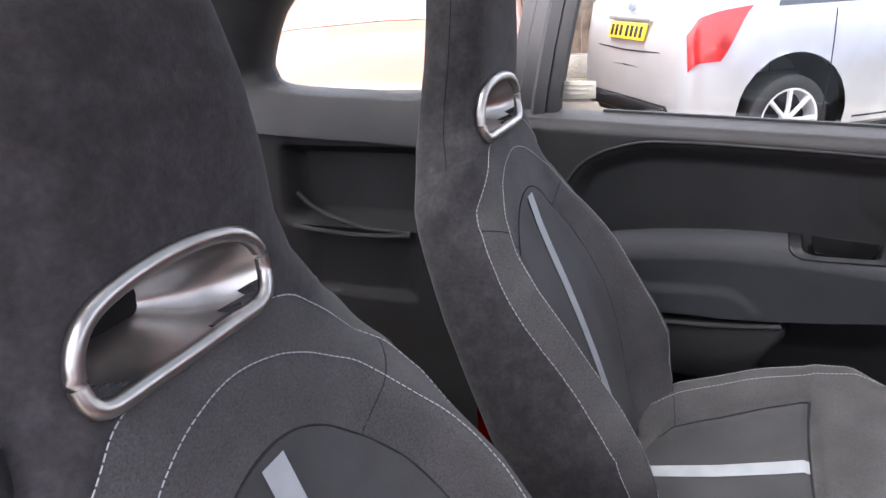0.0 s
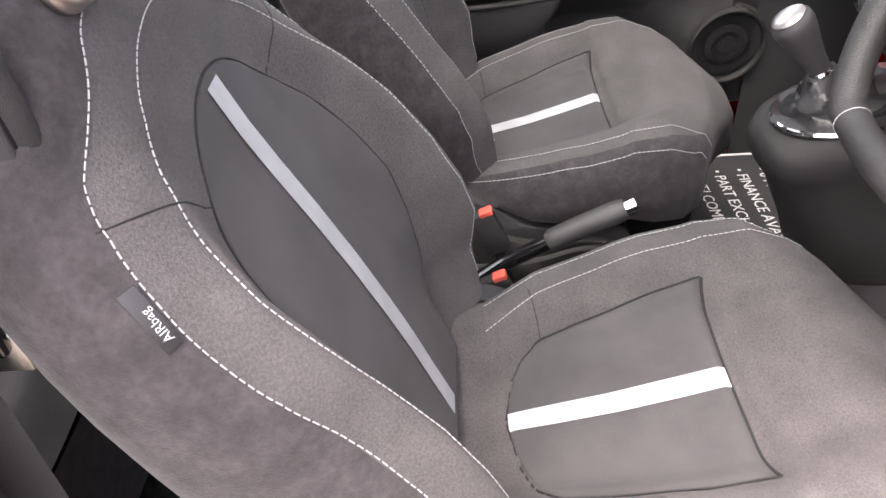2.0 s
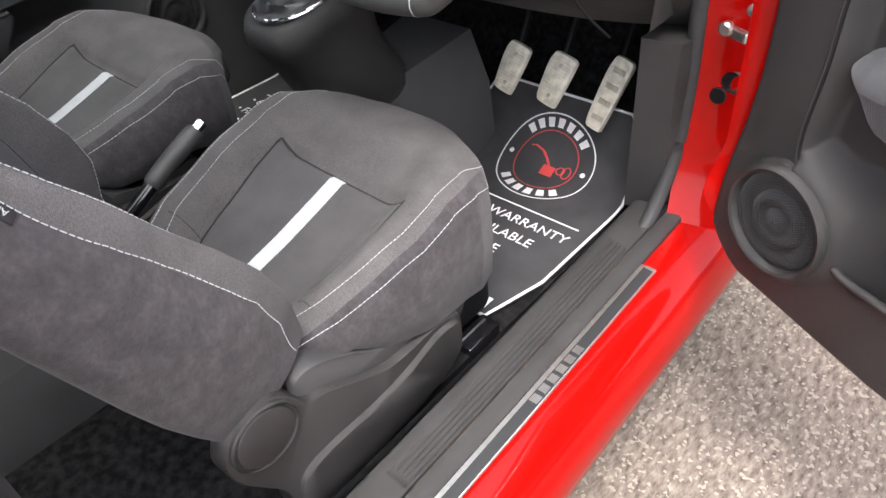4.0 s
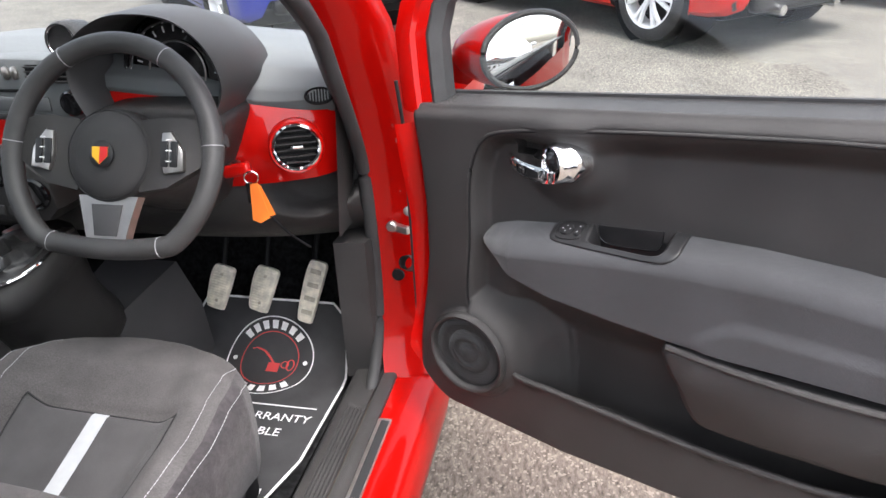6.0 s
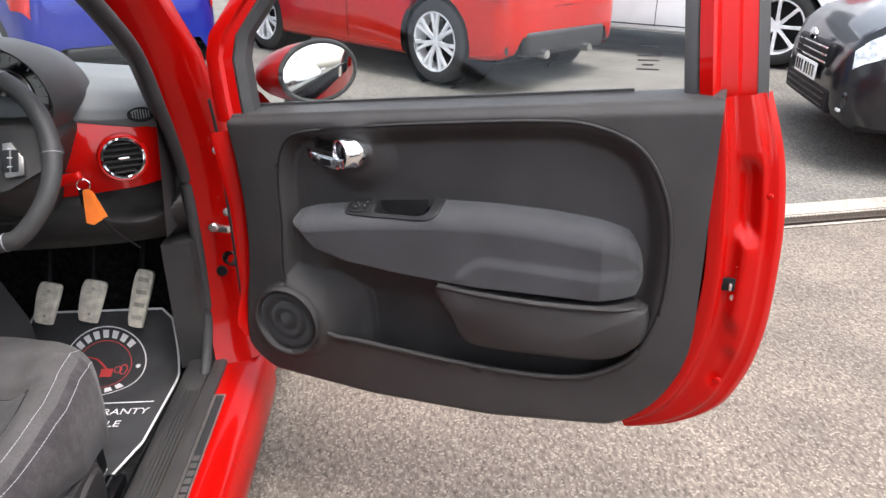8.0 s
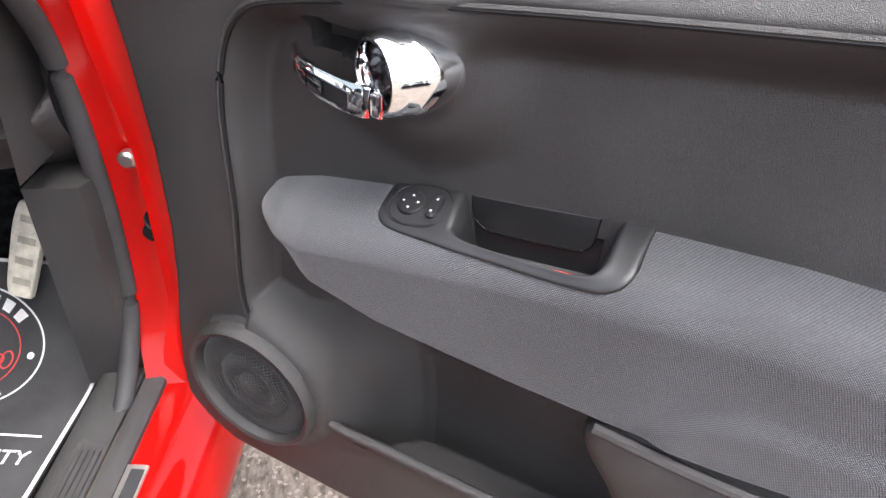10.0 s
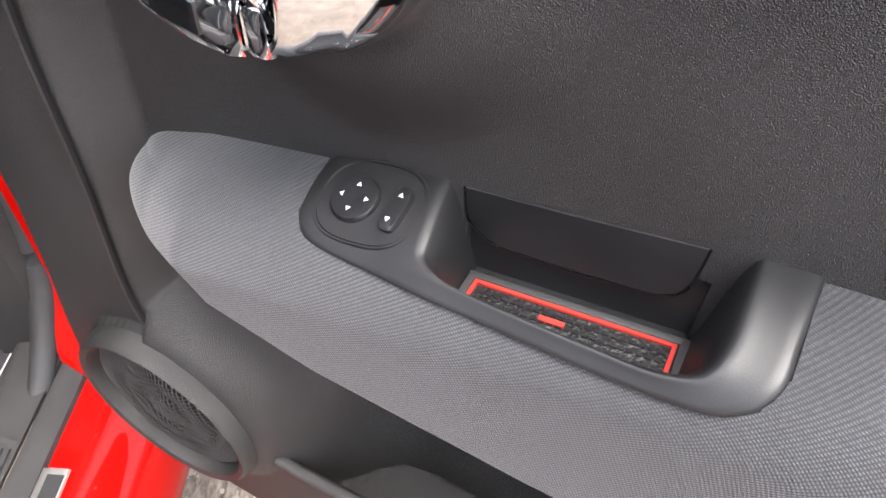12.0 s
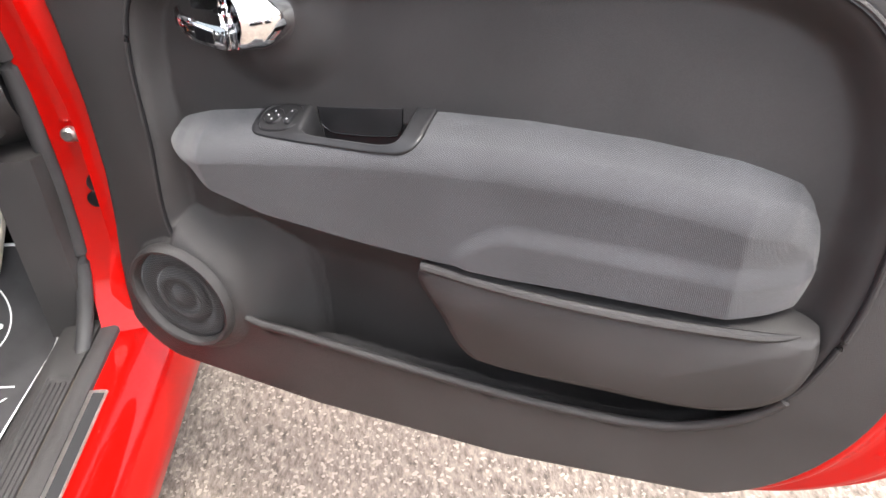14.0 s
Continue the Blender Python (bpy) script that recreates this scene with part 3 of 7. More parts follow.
CUP = [(0.312, 0.04), (0.312, 0.181), (0.3135, 0.277), (0.322, 0.337), (0.339, 0.362), (0.366, 0.379), (0.393, 0.395), (0.4225, 0.408), (0.450, 0.421), (0.477, 0.430), (0.500, 0.434), (0.522, 0.432), (0.535, 0.400), (0.541, 0.345), (0.5415, 0.236), (0.543, 0.075), (0.543, 0.04)]
CUP_POLY = np.array([(0.312, -0.05)] + [(u, b * 0.25) for u, b in CUP] + [(0.543, -0.05)])


def arm_sunk(a, b):
    p = arm_point(a, b)
    if 0.30 < p.x < 0.55 and b < 0.45 and signed(p.x, b * 0.25, CUP_POLY) > 0.002:
        p.z -= 0.075
    return p


bm = grid(arm_sunk, 260, 110)
part("armrest", bm, WOVEN, door, "woven dark grey cloth armrest pad", smooth=70)
# lower pocket
POCK = [(0.540, 0.773), (0.75, 0.772), (0.944, 0.787), (0.975, 0.775), (0.968, 0.715), (0.92, 0.672), (0.84, 0.652), (0.72, 0.643), (0.63, 0.642), (0.592, 0.652), (0.562, 0.70)]
PK = [(p.x, p.z) for p in spline([(a, 0, b) for a, b in POCK], 70, True)]
bm = prism(PK, -0.022, 0.06, inset=0.018, depth=0.016)
part("door_pocket", bm, PLASTIC, door, "black plastic map pocket below the armrest", smooth=50)
rim = spline([(0.540, -0.018, 0.774), (0.66, -0.024, 0.771), (0.80, -0.024, 0.774), (0.915, -0.021, 0.784), (0.955, -0.010, 0.7885)], 40)
part("pocket_lip", tube(rim, [0.006] * 30 + [0.0055, 0.005, 0.0045, 0.004, 0.0035, 0.003, 0.0025, 0.002, 0.0015, 0.001], 8), PLASTIC, door)
# loudspeaker
SPK_K = 0.945
SM90 = Matrix.Translation((SPK[0], -0.012, SPK[1])) @ Matrix.Rotation(radians(90), 4, "X") @ Matrix.Diagonal((SPK_K, SPK_K, 1, 1))
spk = part("loudspeaker", lathe([(0.0945, -0.02), (0.0955, 0.0), (0.0935, 0.009), (0.090, 0.013), (0.085, 0.011), (0.082, 0.004), (0.081, -0.004)], 64, m=SM90), PLASTIC, door, "round door loudspeaker behind a black mesh grille")
WIRE = mat("black mesh wire", (0.028, 0.027, 0.028), 0.38, var=0.1, scale=40)
GR = [(0.082, -0.003), (0.077, 0.001), (0.064, 0.002), (0.051, -0.002), (0.046, 0.003), (0.035, 0.005), (0.029, 0.001), (0.022, 0.0005), (0.016, 0.005), (0.0, 0.0075)]
part("grille", lathe([(r, h - 0.004) for r, h in GR], 64, m=SM90), DARK, spk, "fine black mesh grille")
bm = bmesh.new()
gr, gh = [r for r, h in GR][::-1], [h for r, h in GR][::-1]
for turn in (0.35, 1.92):
    for k in range(-22, 23):
        o = k * 0.0037
        L = math.sqrt(max(0.0, (0.081 * SPK_K) ** 2 - o * o))
        if L < 0.01:
            continue
        pts = []
        for i in range(25):
            x = -L + 2 * L * i / 24
            X, Z = x * math.cos(turn) - o * math.sin(turn), x * math.sin(turn) + o * math.cos(turn)
            pts.append((SPK[0] + X, -0.0128 - interp(math.hypot(X, Z) / SPK_K, gr, gh), SPK[1] + Z))
        tube(pts, 0.00055, 4, bm=bm, up=(0, 1, 0))
part("mesh_wire", bm, WIRE, spk, "black wire mesh")
# inside handle
hc = (0.338, 1.042)
HM = Matrix.Translation((hc[0], 0.020, hc[1])) @ Matrix.Rotation(radians(90), 4, "X") @ Matrix.Rotation(radians(-30), 4, "Y")
handle = part("inside_handle", lathe([(0.0350, -0.026), (0.0372, -0.012), (0.0378, 0.002), (0.0372, 0.012), (0.0362, 0.015), (0.0352, 0.017), (0.0345, 0.026), (0.0325, 0.034), (0.0295, 0.0385), (0.0270, 0.0385), (0.0255, 0.034), (0.0248, 0.014)], 56, m=HM), CHROME, door, "chrome inside door handle ring with a hooked lever")
part("ring_bowl", lathe([(0.0252, 0.018), (0.022, 0.008), (0.013, 0.002), (0.0, 0.0)], 40, m=HM), GLOSSBLACK, handle, "gloss black bowl inside the ring")
bm = loft([[Vector((u, -y + a, z + b)) for a, b in ((-0.004, -h), (0.003, -h * 0.9), (0.006, 0), (0.004, h * 0.9), (-0.002, h), (-0.006, h * 0.4), (-0.006, -h * 0.5))] for u, y, z, h in ((0.226, -0.014, 1.038, 0.004), (0.234, -0.004, 1.035, 0.0075), (0.250, 0.008, 1.030, 0.0105), (0.270, 0.014, 1.027, 0.0120), (0.295, 0.018, 1.0245, 0.0125), (0.314, 0.019, 1.0235, 0.0125), (0.320, 0.017, 1.0235, 0.0120))])
lever = part("lever", bm, CHROME, handle, "bright chrome lever", smooth=70)
bm = loft([[Vector((u, -y + a, z + b)) for a, b in ((-0.003, -h), (0.003, -h), (0.003, h), (-0.003, h))] for u, y, z, h in ((0.240, 0.0045, 1.0325, 0.004), (0.258, 0.0135, 1.029, 0.007), (0.282, 0.0195, 1.0258, 0.0075), (0.303, 0.0225, 1.024, 0.0065))])
part("lever_inlay", bm, GLOSSBLACK, lever, "gloss black inlay", smooth=60)
part("lever_hook", boxed(0.326, -0.010, 1.0225, 0.013, 0.024, 0.022, 0.004), CHROME, lever)
# Near-black plate behind the lever: the recess's shade put into colour.
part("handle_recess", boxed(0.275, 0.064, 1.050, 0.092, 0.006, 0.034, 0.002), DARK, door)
# switch panel and pull cup set into the top of the armrest
def cup_v(u):
    return interp(u, [0.30, 0.375, 0.56], [0.919, 0.929, 0.952]) + 0.003


def lay(u, b, lift):
    """A point on the armrest's skin, lifted off it."""
    a = (u - 0.159) / 0.797
    p = arm_point(a, b)
    n = (arm_point(a, b + 0.004) - arm_point(a, max(0, b - 0.004))).cross(arm_point(a + 0.003, b) - arm_point(a - 0.003, b)).normalized()
    if n.z < 0:
        n = -n
    return p + n * lift


def even(pts, n):
    """n points at even steps along a smooth line through (u, b) pairs."""
    P = spline([(u, b * 0.25, 0) for u, b in pts], 300)
    d = np.cumsum([0] + [(q - p).length for p, q in zip(P, P[1:])])
    out = [P[min(299, int(np.searchsorted(d, d[-1] * k / n)))] for k in range(n)]
    return [(p.x, p.y * 4) for p in out]


SEGS = (30, 16, 44, 16)


def ring(left, front, right, back):
    """Closed loop: back edge, right side, front, left side."""
    return even(back, SEGS[0]) + even(right, SEGS[1]) + even(front, SEGS[2]) + even(left, SEGS[3])


RIM_OUT = ring([(0.3135, 0.277), (0.312, 0.181), (0.312, 0.052)], [(0.535, 0.400), (0.522, 0.432), (0.500, 0.434), (0.477, 0.430), (0.450, 0.421), (0.4225, 0.408), (0.393, 0.395), (0.366, 0.379), (0.339, 0.362), (0.322, 0.337), (0.3135, 0.277)], [(0.543, 0.052), (0.5415, 0.236), (0.541, 0.345), (0.535, 0.400)], [(0.312, 0.052), (0.43, 0.052), (0.543, 0.052)])
RIM_IN = ring([(0.3865, 0.302), (0.384, 0.211), (0.380, 0.060)], [(0.517, 0.345), (0.512, 0.376), (0.496, 0.391), (0.472, 0.386), (0.448, 0.378), (0.42, 0.365), (0.399, 0.348), (0.390, 0.325), (0.3865, 0.302)], [(0.5195, 0.060), (0.5195, 0.266), (0.517, 0.345)], [(0.380, 0.060), (0.45, 0.060), (0.5195, 0.060)])
FLOOR_C = [(0.396, -0.038), (0.506, -0.038), (0.504, 0.004), (0.400, 0.004)]
flo = []
for (p, q), n in zip(zip(FLOOR_C, FLOOR_C[1:] + FLOOR_C[:1]), SEGS):
    flo += [Vector((p[0] + (q[0] - p[0]) * k / n, -(p[1] + (q[1] - p[1]) * k / n), 0.882 + 0.0 * k)) for k in range(n)]
for p in flo:
    p.z = 0.878 + 0.10 * (p.x - 0.396)
loops = [[lay(u, b, -0.006) for u, b in RIM_OUT], [lay(u, b, 0.0010) for u, b in RIM_OUT]]
for f, lf in ((0.05, 0.0026), (0.12, 0.0032), (0.3, 0.0032), (0.55, 0.0032), (0.8, 0.0036), (0.93, 0.0040), (1.0, 0.0036)):
    loops.append([lay(p[0] + (q[0] - p[0]) * f, p[1] + (q[1] - p[1]) * f, lf) for p, q in zip(RIM_OUT, RIM_IN)])
top = loops[-1]
for h, d in ((0.10, 0.03), (0.22, 0.09), (0.36, 0.20), (0.52, 0.40), (0.68, 0.64), (0.84, 0.86), (0.94, 0.96), (1.0, 1.0)):
    loops.append([Vector((p.x + (q.x - p.x) * h, p.y + (q.y - p.y) * h, p.z + (q.z - p.z) * d)) for p, q in zip(top, flo)])
cup_bm = loft(loops, True, False)
cup_bm.verts.ensure_lookup_table()
cup_bm.faces.new(cup_bm.verts[-len(loops[0]):])
cup = part("pull_cup", cup_bm, CUPBLACK, door, "black plastic pull cup with switch panel", smooth=60)
# grip plate at the back of the cup
GP = [(0.388, 0.934), (0.390, 0.916), (0.395, 0.909), (0.406, 0.9035), (0.43, 0.9045), (0.449, 0.906), (0.470, 0.909), (0.487, 0.912), (0.494, 0.916), (0.498, 0.925), (0.500, 0.948), (0.44, 0.9405)]
part("grip_plate", prism(GP, 0.0335, 0.046, inset=0.0012, depth=0.0012), CUPBLACK, cup, "smooth black grip plate", smooth=30)
# Gloss tube added to draw the highlight along the plate's lower edge.
part("grip_edge", tube(spline([(u, 0.0338, v) for u, v in GP[:11]], 60), 0.0007, 6), GLOSSBLACK, cup)
# liner with a red edge
lin = boxed(0.450, 0.000, 0, 0.112, 0.036, 0.004, 0.0015, m=None)
LM = Matrix.Translation((0.002, 0.012, 0.8865)) @ Matrix.Translation((0.456, 0, 0)) @ Matrix.Rotation(-0.10, 4, "Y") @ Matrix.Translation((-0.456, 0, 0))
liner = part("cup_liner", lin, RUBBERLINER, cup, "black ridged rubber liner with red border", m=LM)
bm = bmesh.new()
box(bm, 0.450, 0.0120, 0.0025, 0.102, 0.0020, 0.002)
box(bm, 0.400, 0.006, 0.0025, 0.002, 0.013, 0.002)
box(bm, 0.500, 0.004, 0.0025, 0.002, 0.017, 0.002)
box(bm, 0.444, 0.0025, 0.0025, 0.013, 0.003, 0.002)
part("liner_border", bm, LINERRED, liner, "red liner border", m=LM)
bm = bmesh.new()
box(bm, 0.450, 0.0155, 0.0022, 0.112, 0.0045, 0.0035, 0.001)
box(bm, 0.3965, 0.002, 0.0022, 0.0045, 0.030, 0.0035, 0.001)
box(bm, 0.5040, 0.002, 0.0022, 0.0045, 0.030, 0.0035, 0.001)
part("liner_rim", bm, SOFT, liner, "grey rubber rim", m=LM)
bm = bmesh.new()
for i in range(22):
    for j in range(3):
        box(bm, 0.405 + 0.0043 * i, 0.0065 - 0.0052 * j, 0.0022, 0.0030, 0.0020, 0.0014, m=None)
part("liner_studs", bm, CUPBLACK, liner, m=LM)
# switch panel
sp0, sp1, sp2 = lay(0.349, 0.20, 0.0034), lay(0.352, 0.20, 0.0034), lay(0.349, 0.24, 0.0034)
ex = (sp1 - sp0).normalized()
ez = ex.cross(sp0 - sp2).normalized()
if ez.z < 0:
    ez = -ez
ey = ez.cross(ex)
SM = Matrix.Translation(sp0) @ Matrix(((ex.x, ey.x, ez.x, 0), (ex.y, ey.y, ez.y, 0), (ex.z, ey.z, ez.z, 0), (0, 0, 0, 1)))


def oval(rx, ry, n=48, sq=0.75):
    return [Vector((rx * abs(math.cos(q)) ** sq * (1 if math.cos(q) > 0 else -1), ry * abs(math.sin(q)) ** sq * (1 if math.sin(q) > 0 else -1), 0)) for q in (2 * math.pi * k / n for k in range(n))]


def plate(rx, ry, prof, sq=0.75):
    return loft([[Vector((p.x * k, p.y * k, h)) for p in oval(rx, ry, 48, sq)] for k, h in prof])


panel = part("switch_panel", plate(0.0290, 0.0235, ((1.0, -0.004), (1.0, -0.0005), (0.985, 0.0004), (0.96, 0.0004), (0.94, -0.0006), (0.92, 0.0002), (0.4, 0.0004))), CUPBLACK, cup, "black oval switch panel", m=SM)
bm = lathe([(0.0128, -0.002), (0.0128, 0.0022), (0.0118, 0.0034), (0.0095, 0.0036), (0.0, 0.0028)], 40)
knob = part("mirror_switch", bm, SWITCH, panel, "round black mirror switch with white arrows", m=SM @ Matrix.Translation((-0.0075, -0.0005, 0.0)))
rock = part("rocker_switch", plate(0.0052, 0.0120, ((1.0, -0.002), (1.0, 0.0030), (0.9, 0.0040), (0.5, 0.0042)), 0.6), SWITCH, panel, "narrow black rocker switch", m=SM @ Matrix.Translation((0.0158, -0.0010, 0.0)) @ Matrix.Rotation(radians(-6), 4, "Z"))
for dx, dy, hh, an, own in ((-0.0075, 0.0062, 0.0038, 90, knob), (-0.0075, -0.0072, 0.0038, -90, knob), (-0.0145, -0.0005, 0.0038, 180, knob), (-0.0005, -0.0005, 0.0038, 0, knob), (0.0164, 0.0055, 0.0044, 90, rock), (0.0150, -0.0075, 0.0044, -90, rock)):
    bm = lathe([(0.0015, 0), (0.0015, 0.0003), (0.0, 0.0003)], 3)
    part("arrow_mark", bm, PRINT, own, m=SM @ Matrix.Translation((dx, dy, hh)) @ Matrix.Rotation(radians(an), 4, "Z"))

# door mirror outside
MC = Vector((0.176, 0.160, 1.182))
bm = bmesh.new()
bmesh.ops.create_uvsphere(bm, u_segments=32, v_segments=16, radius=1.0)
bmesh.ops.delete(bm, geom=[v for v in bm.verts if v.co.y < -0.05], context="VERTS")
bmesh.ops.scale(bm, vec=(0.093, 0.150, 0.069), verts=bm.verts)
for v in bm.verts:
    v.co.x -= 0.50 * max(0.0, v.co.y)
MM = Matrix.Translation(MC) @ Matrix.Rotation(radians(51), 4, "Z") @ Matrix.Rotation(radians(-8), 4, "Y") @ Matrix.Rotation(radians(-3), 4, "X")
shellm = part("door_mirror", bm, RED, door, "oval red door mirror on a black foot", m=MM)
rim_path = [Vector((0.090 * math.cos(q), -0.006, 0.066 * math.sin(q))) for q in (2 * math.pi * k / 48 for k in range(48))]
part("mirror_rim", tube(rim_path, 0.0065, 8, True), PLASTIC, shellm, "black mirror rim", m=MM)
bm = bmesh.new()
loft([[Vector((0.085 * k * math.cos(q), -0.010 - 0.004 * (1 - k * k), 0.061 * k * math.sin(q))) for q in (2 * math.pi * j / 48 for j in range(48))] for k in (1.0, 0.85, 0.7, 0.55, 0.4, 0.25, 0.1, 0.01)], True, False, bm)
part("mirror_face", bm, MIRROR, shellm, "reflecting mirror glass", m=MM)
bm = loft([[Vector((0.130 + a * s, 0.165 + b, z)) for a, b in ((-0.05, -0.03), (0.05, -0.03), (0.05, 0.04), (-0.05, 0.04))] for z, s in ((1.05, 1.2), (1.08, 1.0), (1.105, 0.8), (1.125, 0.6))])
part("mirror_foot", bm, PLASTIC, shellm, "black mirror foot")
bm = bmesh.new()
for k in range(12):
    box(bm, -0.052 + 0.0045 * k, -0.0135, 0.040 + 0.012 * k / 11, 0.0030, 0.0006, 0.0055)
part("mirror_caption", bm, PRINT, shellm, m=MM)


# ---- front seats ----
SEAT_S = [-0.50, -0.42, -0.36, -0.30, -0.23, -0.16, -0.10, -0.05, 0.0, 0.03, 0.06, 0.10, 0.14, 0.18, 0.24, 0.30, 0.36, 0.40, 0.418, 0.425]
SEAT_W = [0.240, 0.256, 0.265, 0.267, 0.268, 0.268, 0.266, 0.262, 0.252, 0.243, 0.232, 0.192, 0.167, 0.152, 0.141, 0.128, 0.109, 0.082, 0.052, 0.02]
SEAT_C = [0.010, 0.012, 0.014, 0.014, 0.012, 0.008, 0.003, 0.0, 0.0, 0.0, 0.0, 0.001, 0.004, 0.016, 0.042, 0.064, 0.080, 0.076, 0.062, 0.045]
SEAT_T = [0.085, 0.095, 0.100, 0.102, 0.102, 0.102, 0.102, 0.100, 0.100, 0.100, 0.098, 0.095, 0.090, 0.075, 0.045, 0.020, -0.002, -0.015, -0.020, -0.025]
# across the front, by height: edge of the centre panel, ridge of the bolster, outer seam
LOW_S = [-0.50, -0.42, -0.36, -0.30, -0.23, -0.16, -0.10, -0.05, 0.0, 0.03, 0.06, 0.10]
PANEL_X = [0.130, 0.145, 0.150, 0.155, 0.157, 0.154, 0.142, 0.120, 0.105, 0.10, 0.10, 0.098]
PANEL_N = [0.020, 0.024, 0.024, 0.022, 0.018, 0.011, 0.003, -0.004, -0.003, 0.0, 0.0, 0.001]
RIDGE_X = [0.190, 0.204, 0.200, 0.190, 0.188, 0.197, 0.195, 0.175, 0.157, 0.146, 0.14, 0.137]
RIDGE_N = [0.086, 0.102, 0.099, 0.084, 0.063, 0.048, 0.029, 0.011, 0.003, 0.001, 0.0, -0.002]
SEAM_X = [0.222, 0.236, 0.240, 0.235, 0.232, 0.240, 0.238, 0.231, 0.216, 0.190, 0.180, 0.167]
SEAM_N = [0.054, 0.066, 0.066, 0.051, 0.033, 0.015, -0.002, -0.009, -0.016, -0.021, -0.018, -0.012]
# the bolster beside the tunnel stands further forward
INBOARD = [-0.03, -0.03, 0.006, 0.026, 0.040, 0.034, 0.027, 0.022, 0.012, 0.004, 0.0, 0.0]
# the outer seam's arch, half of it: height and distance from the middle
ARCH = [(-0.50, 0.222), (-0.42, 0.236), (-0.36, 0.240), (-0.30, 0.235), (-0.23, 0.232), (-0.16, 0.240), (-0.10, 0.238), (-0.05, 0.231), (0.0, 0.214), (0.03, 0.190), (0.053, 0.165), (0.082, 0.132), (0.102, 0.108), (0.112, 0.078), (0.116, 0.040), (0.117, 0.0)]


def seat_surface(recline_top, recline_dir, inboard, width):
    """The backrest as a function of a (0 middle, 1 side) and of the height s along it."""
    up = Vector((0, *recline_dir)).normalized()
    fwd = Vector((0, up.z, -up.y))

    def place(x, s, n):
        return recline_top + Vector((x * width - 0.009 * sm((s - 0.08) / 0.08), 0, 0)) + up * s + fwd * n

    @functools.lru_cache(maxsize=None)
    def section(s):
        """Dense half profile (x, n) from the middle to the side."""
        w, c, t = (interp(s, SEAT_S, q) for q in (SEAT_W, SEAT_C, SEAT_T))
        if s < 0.10:
            k = [(0.0, c)] + [(interp(s, LOW_S, px), interp(s, LOW_S, pn)) for px, pn in ((PANEL_X, PANEL_N), (RIDGE_X, RIDGE_N), (SEAM_X, SEAM_N))]
        else:
            f = sm((s - 0.10) / 0.06)
            k = [(0.0, c), (w * 0.5, c), (w * (0.70 + 0.04 * f), c - 0.002 - 0.004 * f), (w * (0.852 + 0.03 * f), c - 0.012 - 0.008 * f)]
        e = k[-1][1]
        k += [(w * 0.985, e - 0.36 * (e + t)), (w, e - 0.78 * (e + t))]
        mirrored = [(-x, n) for x, n in k[:0:-1]] + k
        return [(p.x, p.y) for p in spline([(x, n, 0) for x, n in mirrored], 401)][200:]

    def half(a, s):
        sec = section(round(s, 5))
        q = min(abs(a), 1.0) * 200
        i = min(int(q), 199)
        f = q - i
        return sec[i][0] + (sec[i + 1][0] - sec[i][0]) * f, sec[i][1] + (sec[i + 1][1] - sec[i][1]) * f

    def a_of(x, s):
        """Which a lies at x on that height."""
        sec = section(round(s, 5))
        return float(np.interp(abs(x), [p[0] for p in sec[:188]], [j / 200 for j in range(188)]))

    def front(a, s, lift=0.0):
        x, n = half(a, s)
        sg = 1 if a >= 0 else -1
        m = abs(a)
        n -= 0.0045 * math.exp(-((m - 0.20) / 0.014) ** 2) * sm((-0.03 - s) / 0.03)
        n -= 0.0018 * math.exp(-((m - 0.395) / 0.012) ** 2) * sm((-0.01 - s) / 0.03)
        if sg < 0 and s < 0.10:
            n += inboard * interp(s, LOW_S, INBOARD) * sm((x - 0.09) / 0.10)
        if abs((sg * x - 0.026) / 0.094) ** 2.3 + abs((s - 0.151) / 0.0325) ** 2.3 < 1.0 and lift < 0.01:
            n -= 0.075
        return place(sg * x, s, n + lift)

    def front_x(x, s, lift=0.0):
        return front(math.copysign(a_of(x, s), x), s, lift)

    return place, front, front_x, a_of


def seam_x(s):
    return interp(s, [q[0] for q in ARCH], [q[1] for q in ARCH])


def arch_line(f, half, crown, n=500):
    """A symmetric seam over the backrest from (x, s) pairs of one side, foot first."""
    pts = [(-x, y) for x, y in half] + [(0.0, crown)] + half[::-1]
    return [f(p.x, p.y) for p in spline([(x, y, 0) for x, y in pts], n)]


COVER = [(-0.313, -0.074), (-0.333, -0.043), (-0.358, -0.023), (-0.392, -0.022), (-0.425, -0.038), (-0.440, -0.062), (-0.443, -0.088), (-0.432, -0.123), (-0.409, -0.160), (-0.382, -0.206), (-0.379, -0.255), (-0.360, -0.291), (-0.292, -0.298), (-0.154, -0.292), (-0.067, -0.275), (-0.018, -0.251), (-0.001, -0.222), (-0.004, -0.165), (-0.025, -0.150), (-0.070, -0.146), (-0.133, -0.147), (-0.186, -0.136), (-0.270, -0.091)]
COVER_RIB = [(-0.361, -0.208), (-0.337, -0.187), (-0.288, -0.181), (-0.216, -0.183), (-0.139, -0.175), (-0.071, -0.157), (-0.030, -0.158), (-0.012, -0.175), (-0.012, -0.222), (-0.030, -0.243), (-0.075, -0.265), (-0.160, -0.281), (-0.290, -0.288), (-0.348, -0.280), (-0.369, -0.250)]
COVER_PAD = [(-0.316, -0.056), (-0.300, -0.042), (-0.270, -0.046), (-0.211, -0.080), (-0.149, -0.120), (-0.050, -0.135), (0.010, -0.130), (0.020, -0.190), (-0.100, -0.220), (-0.250, -0.170), (-0.316, -0.110)]


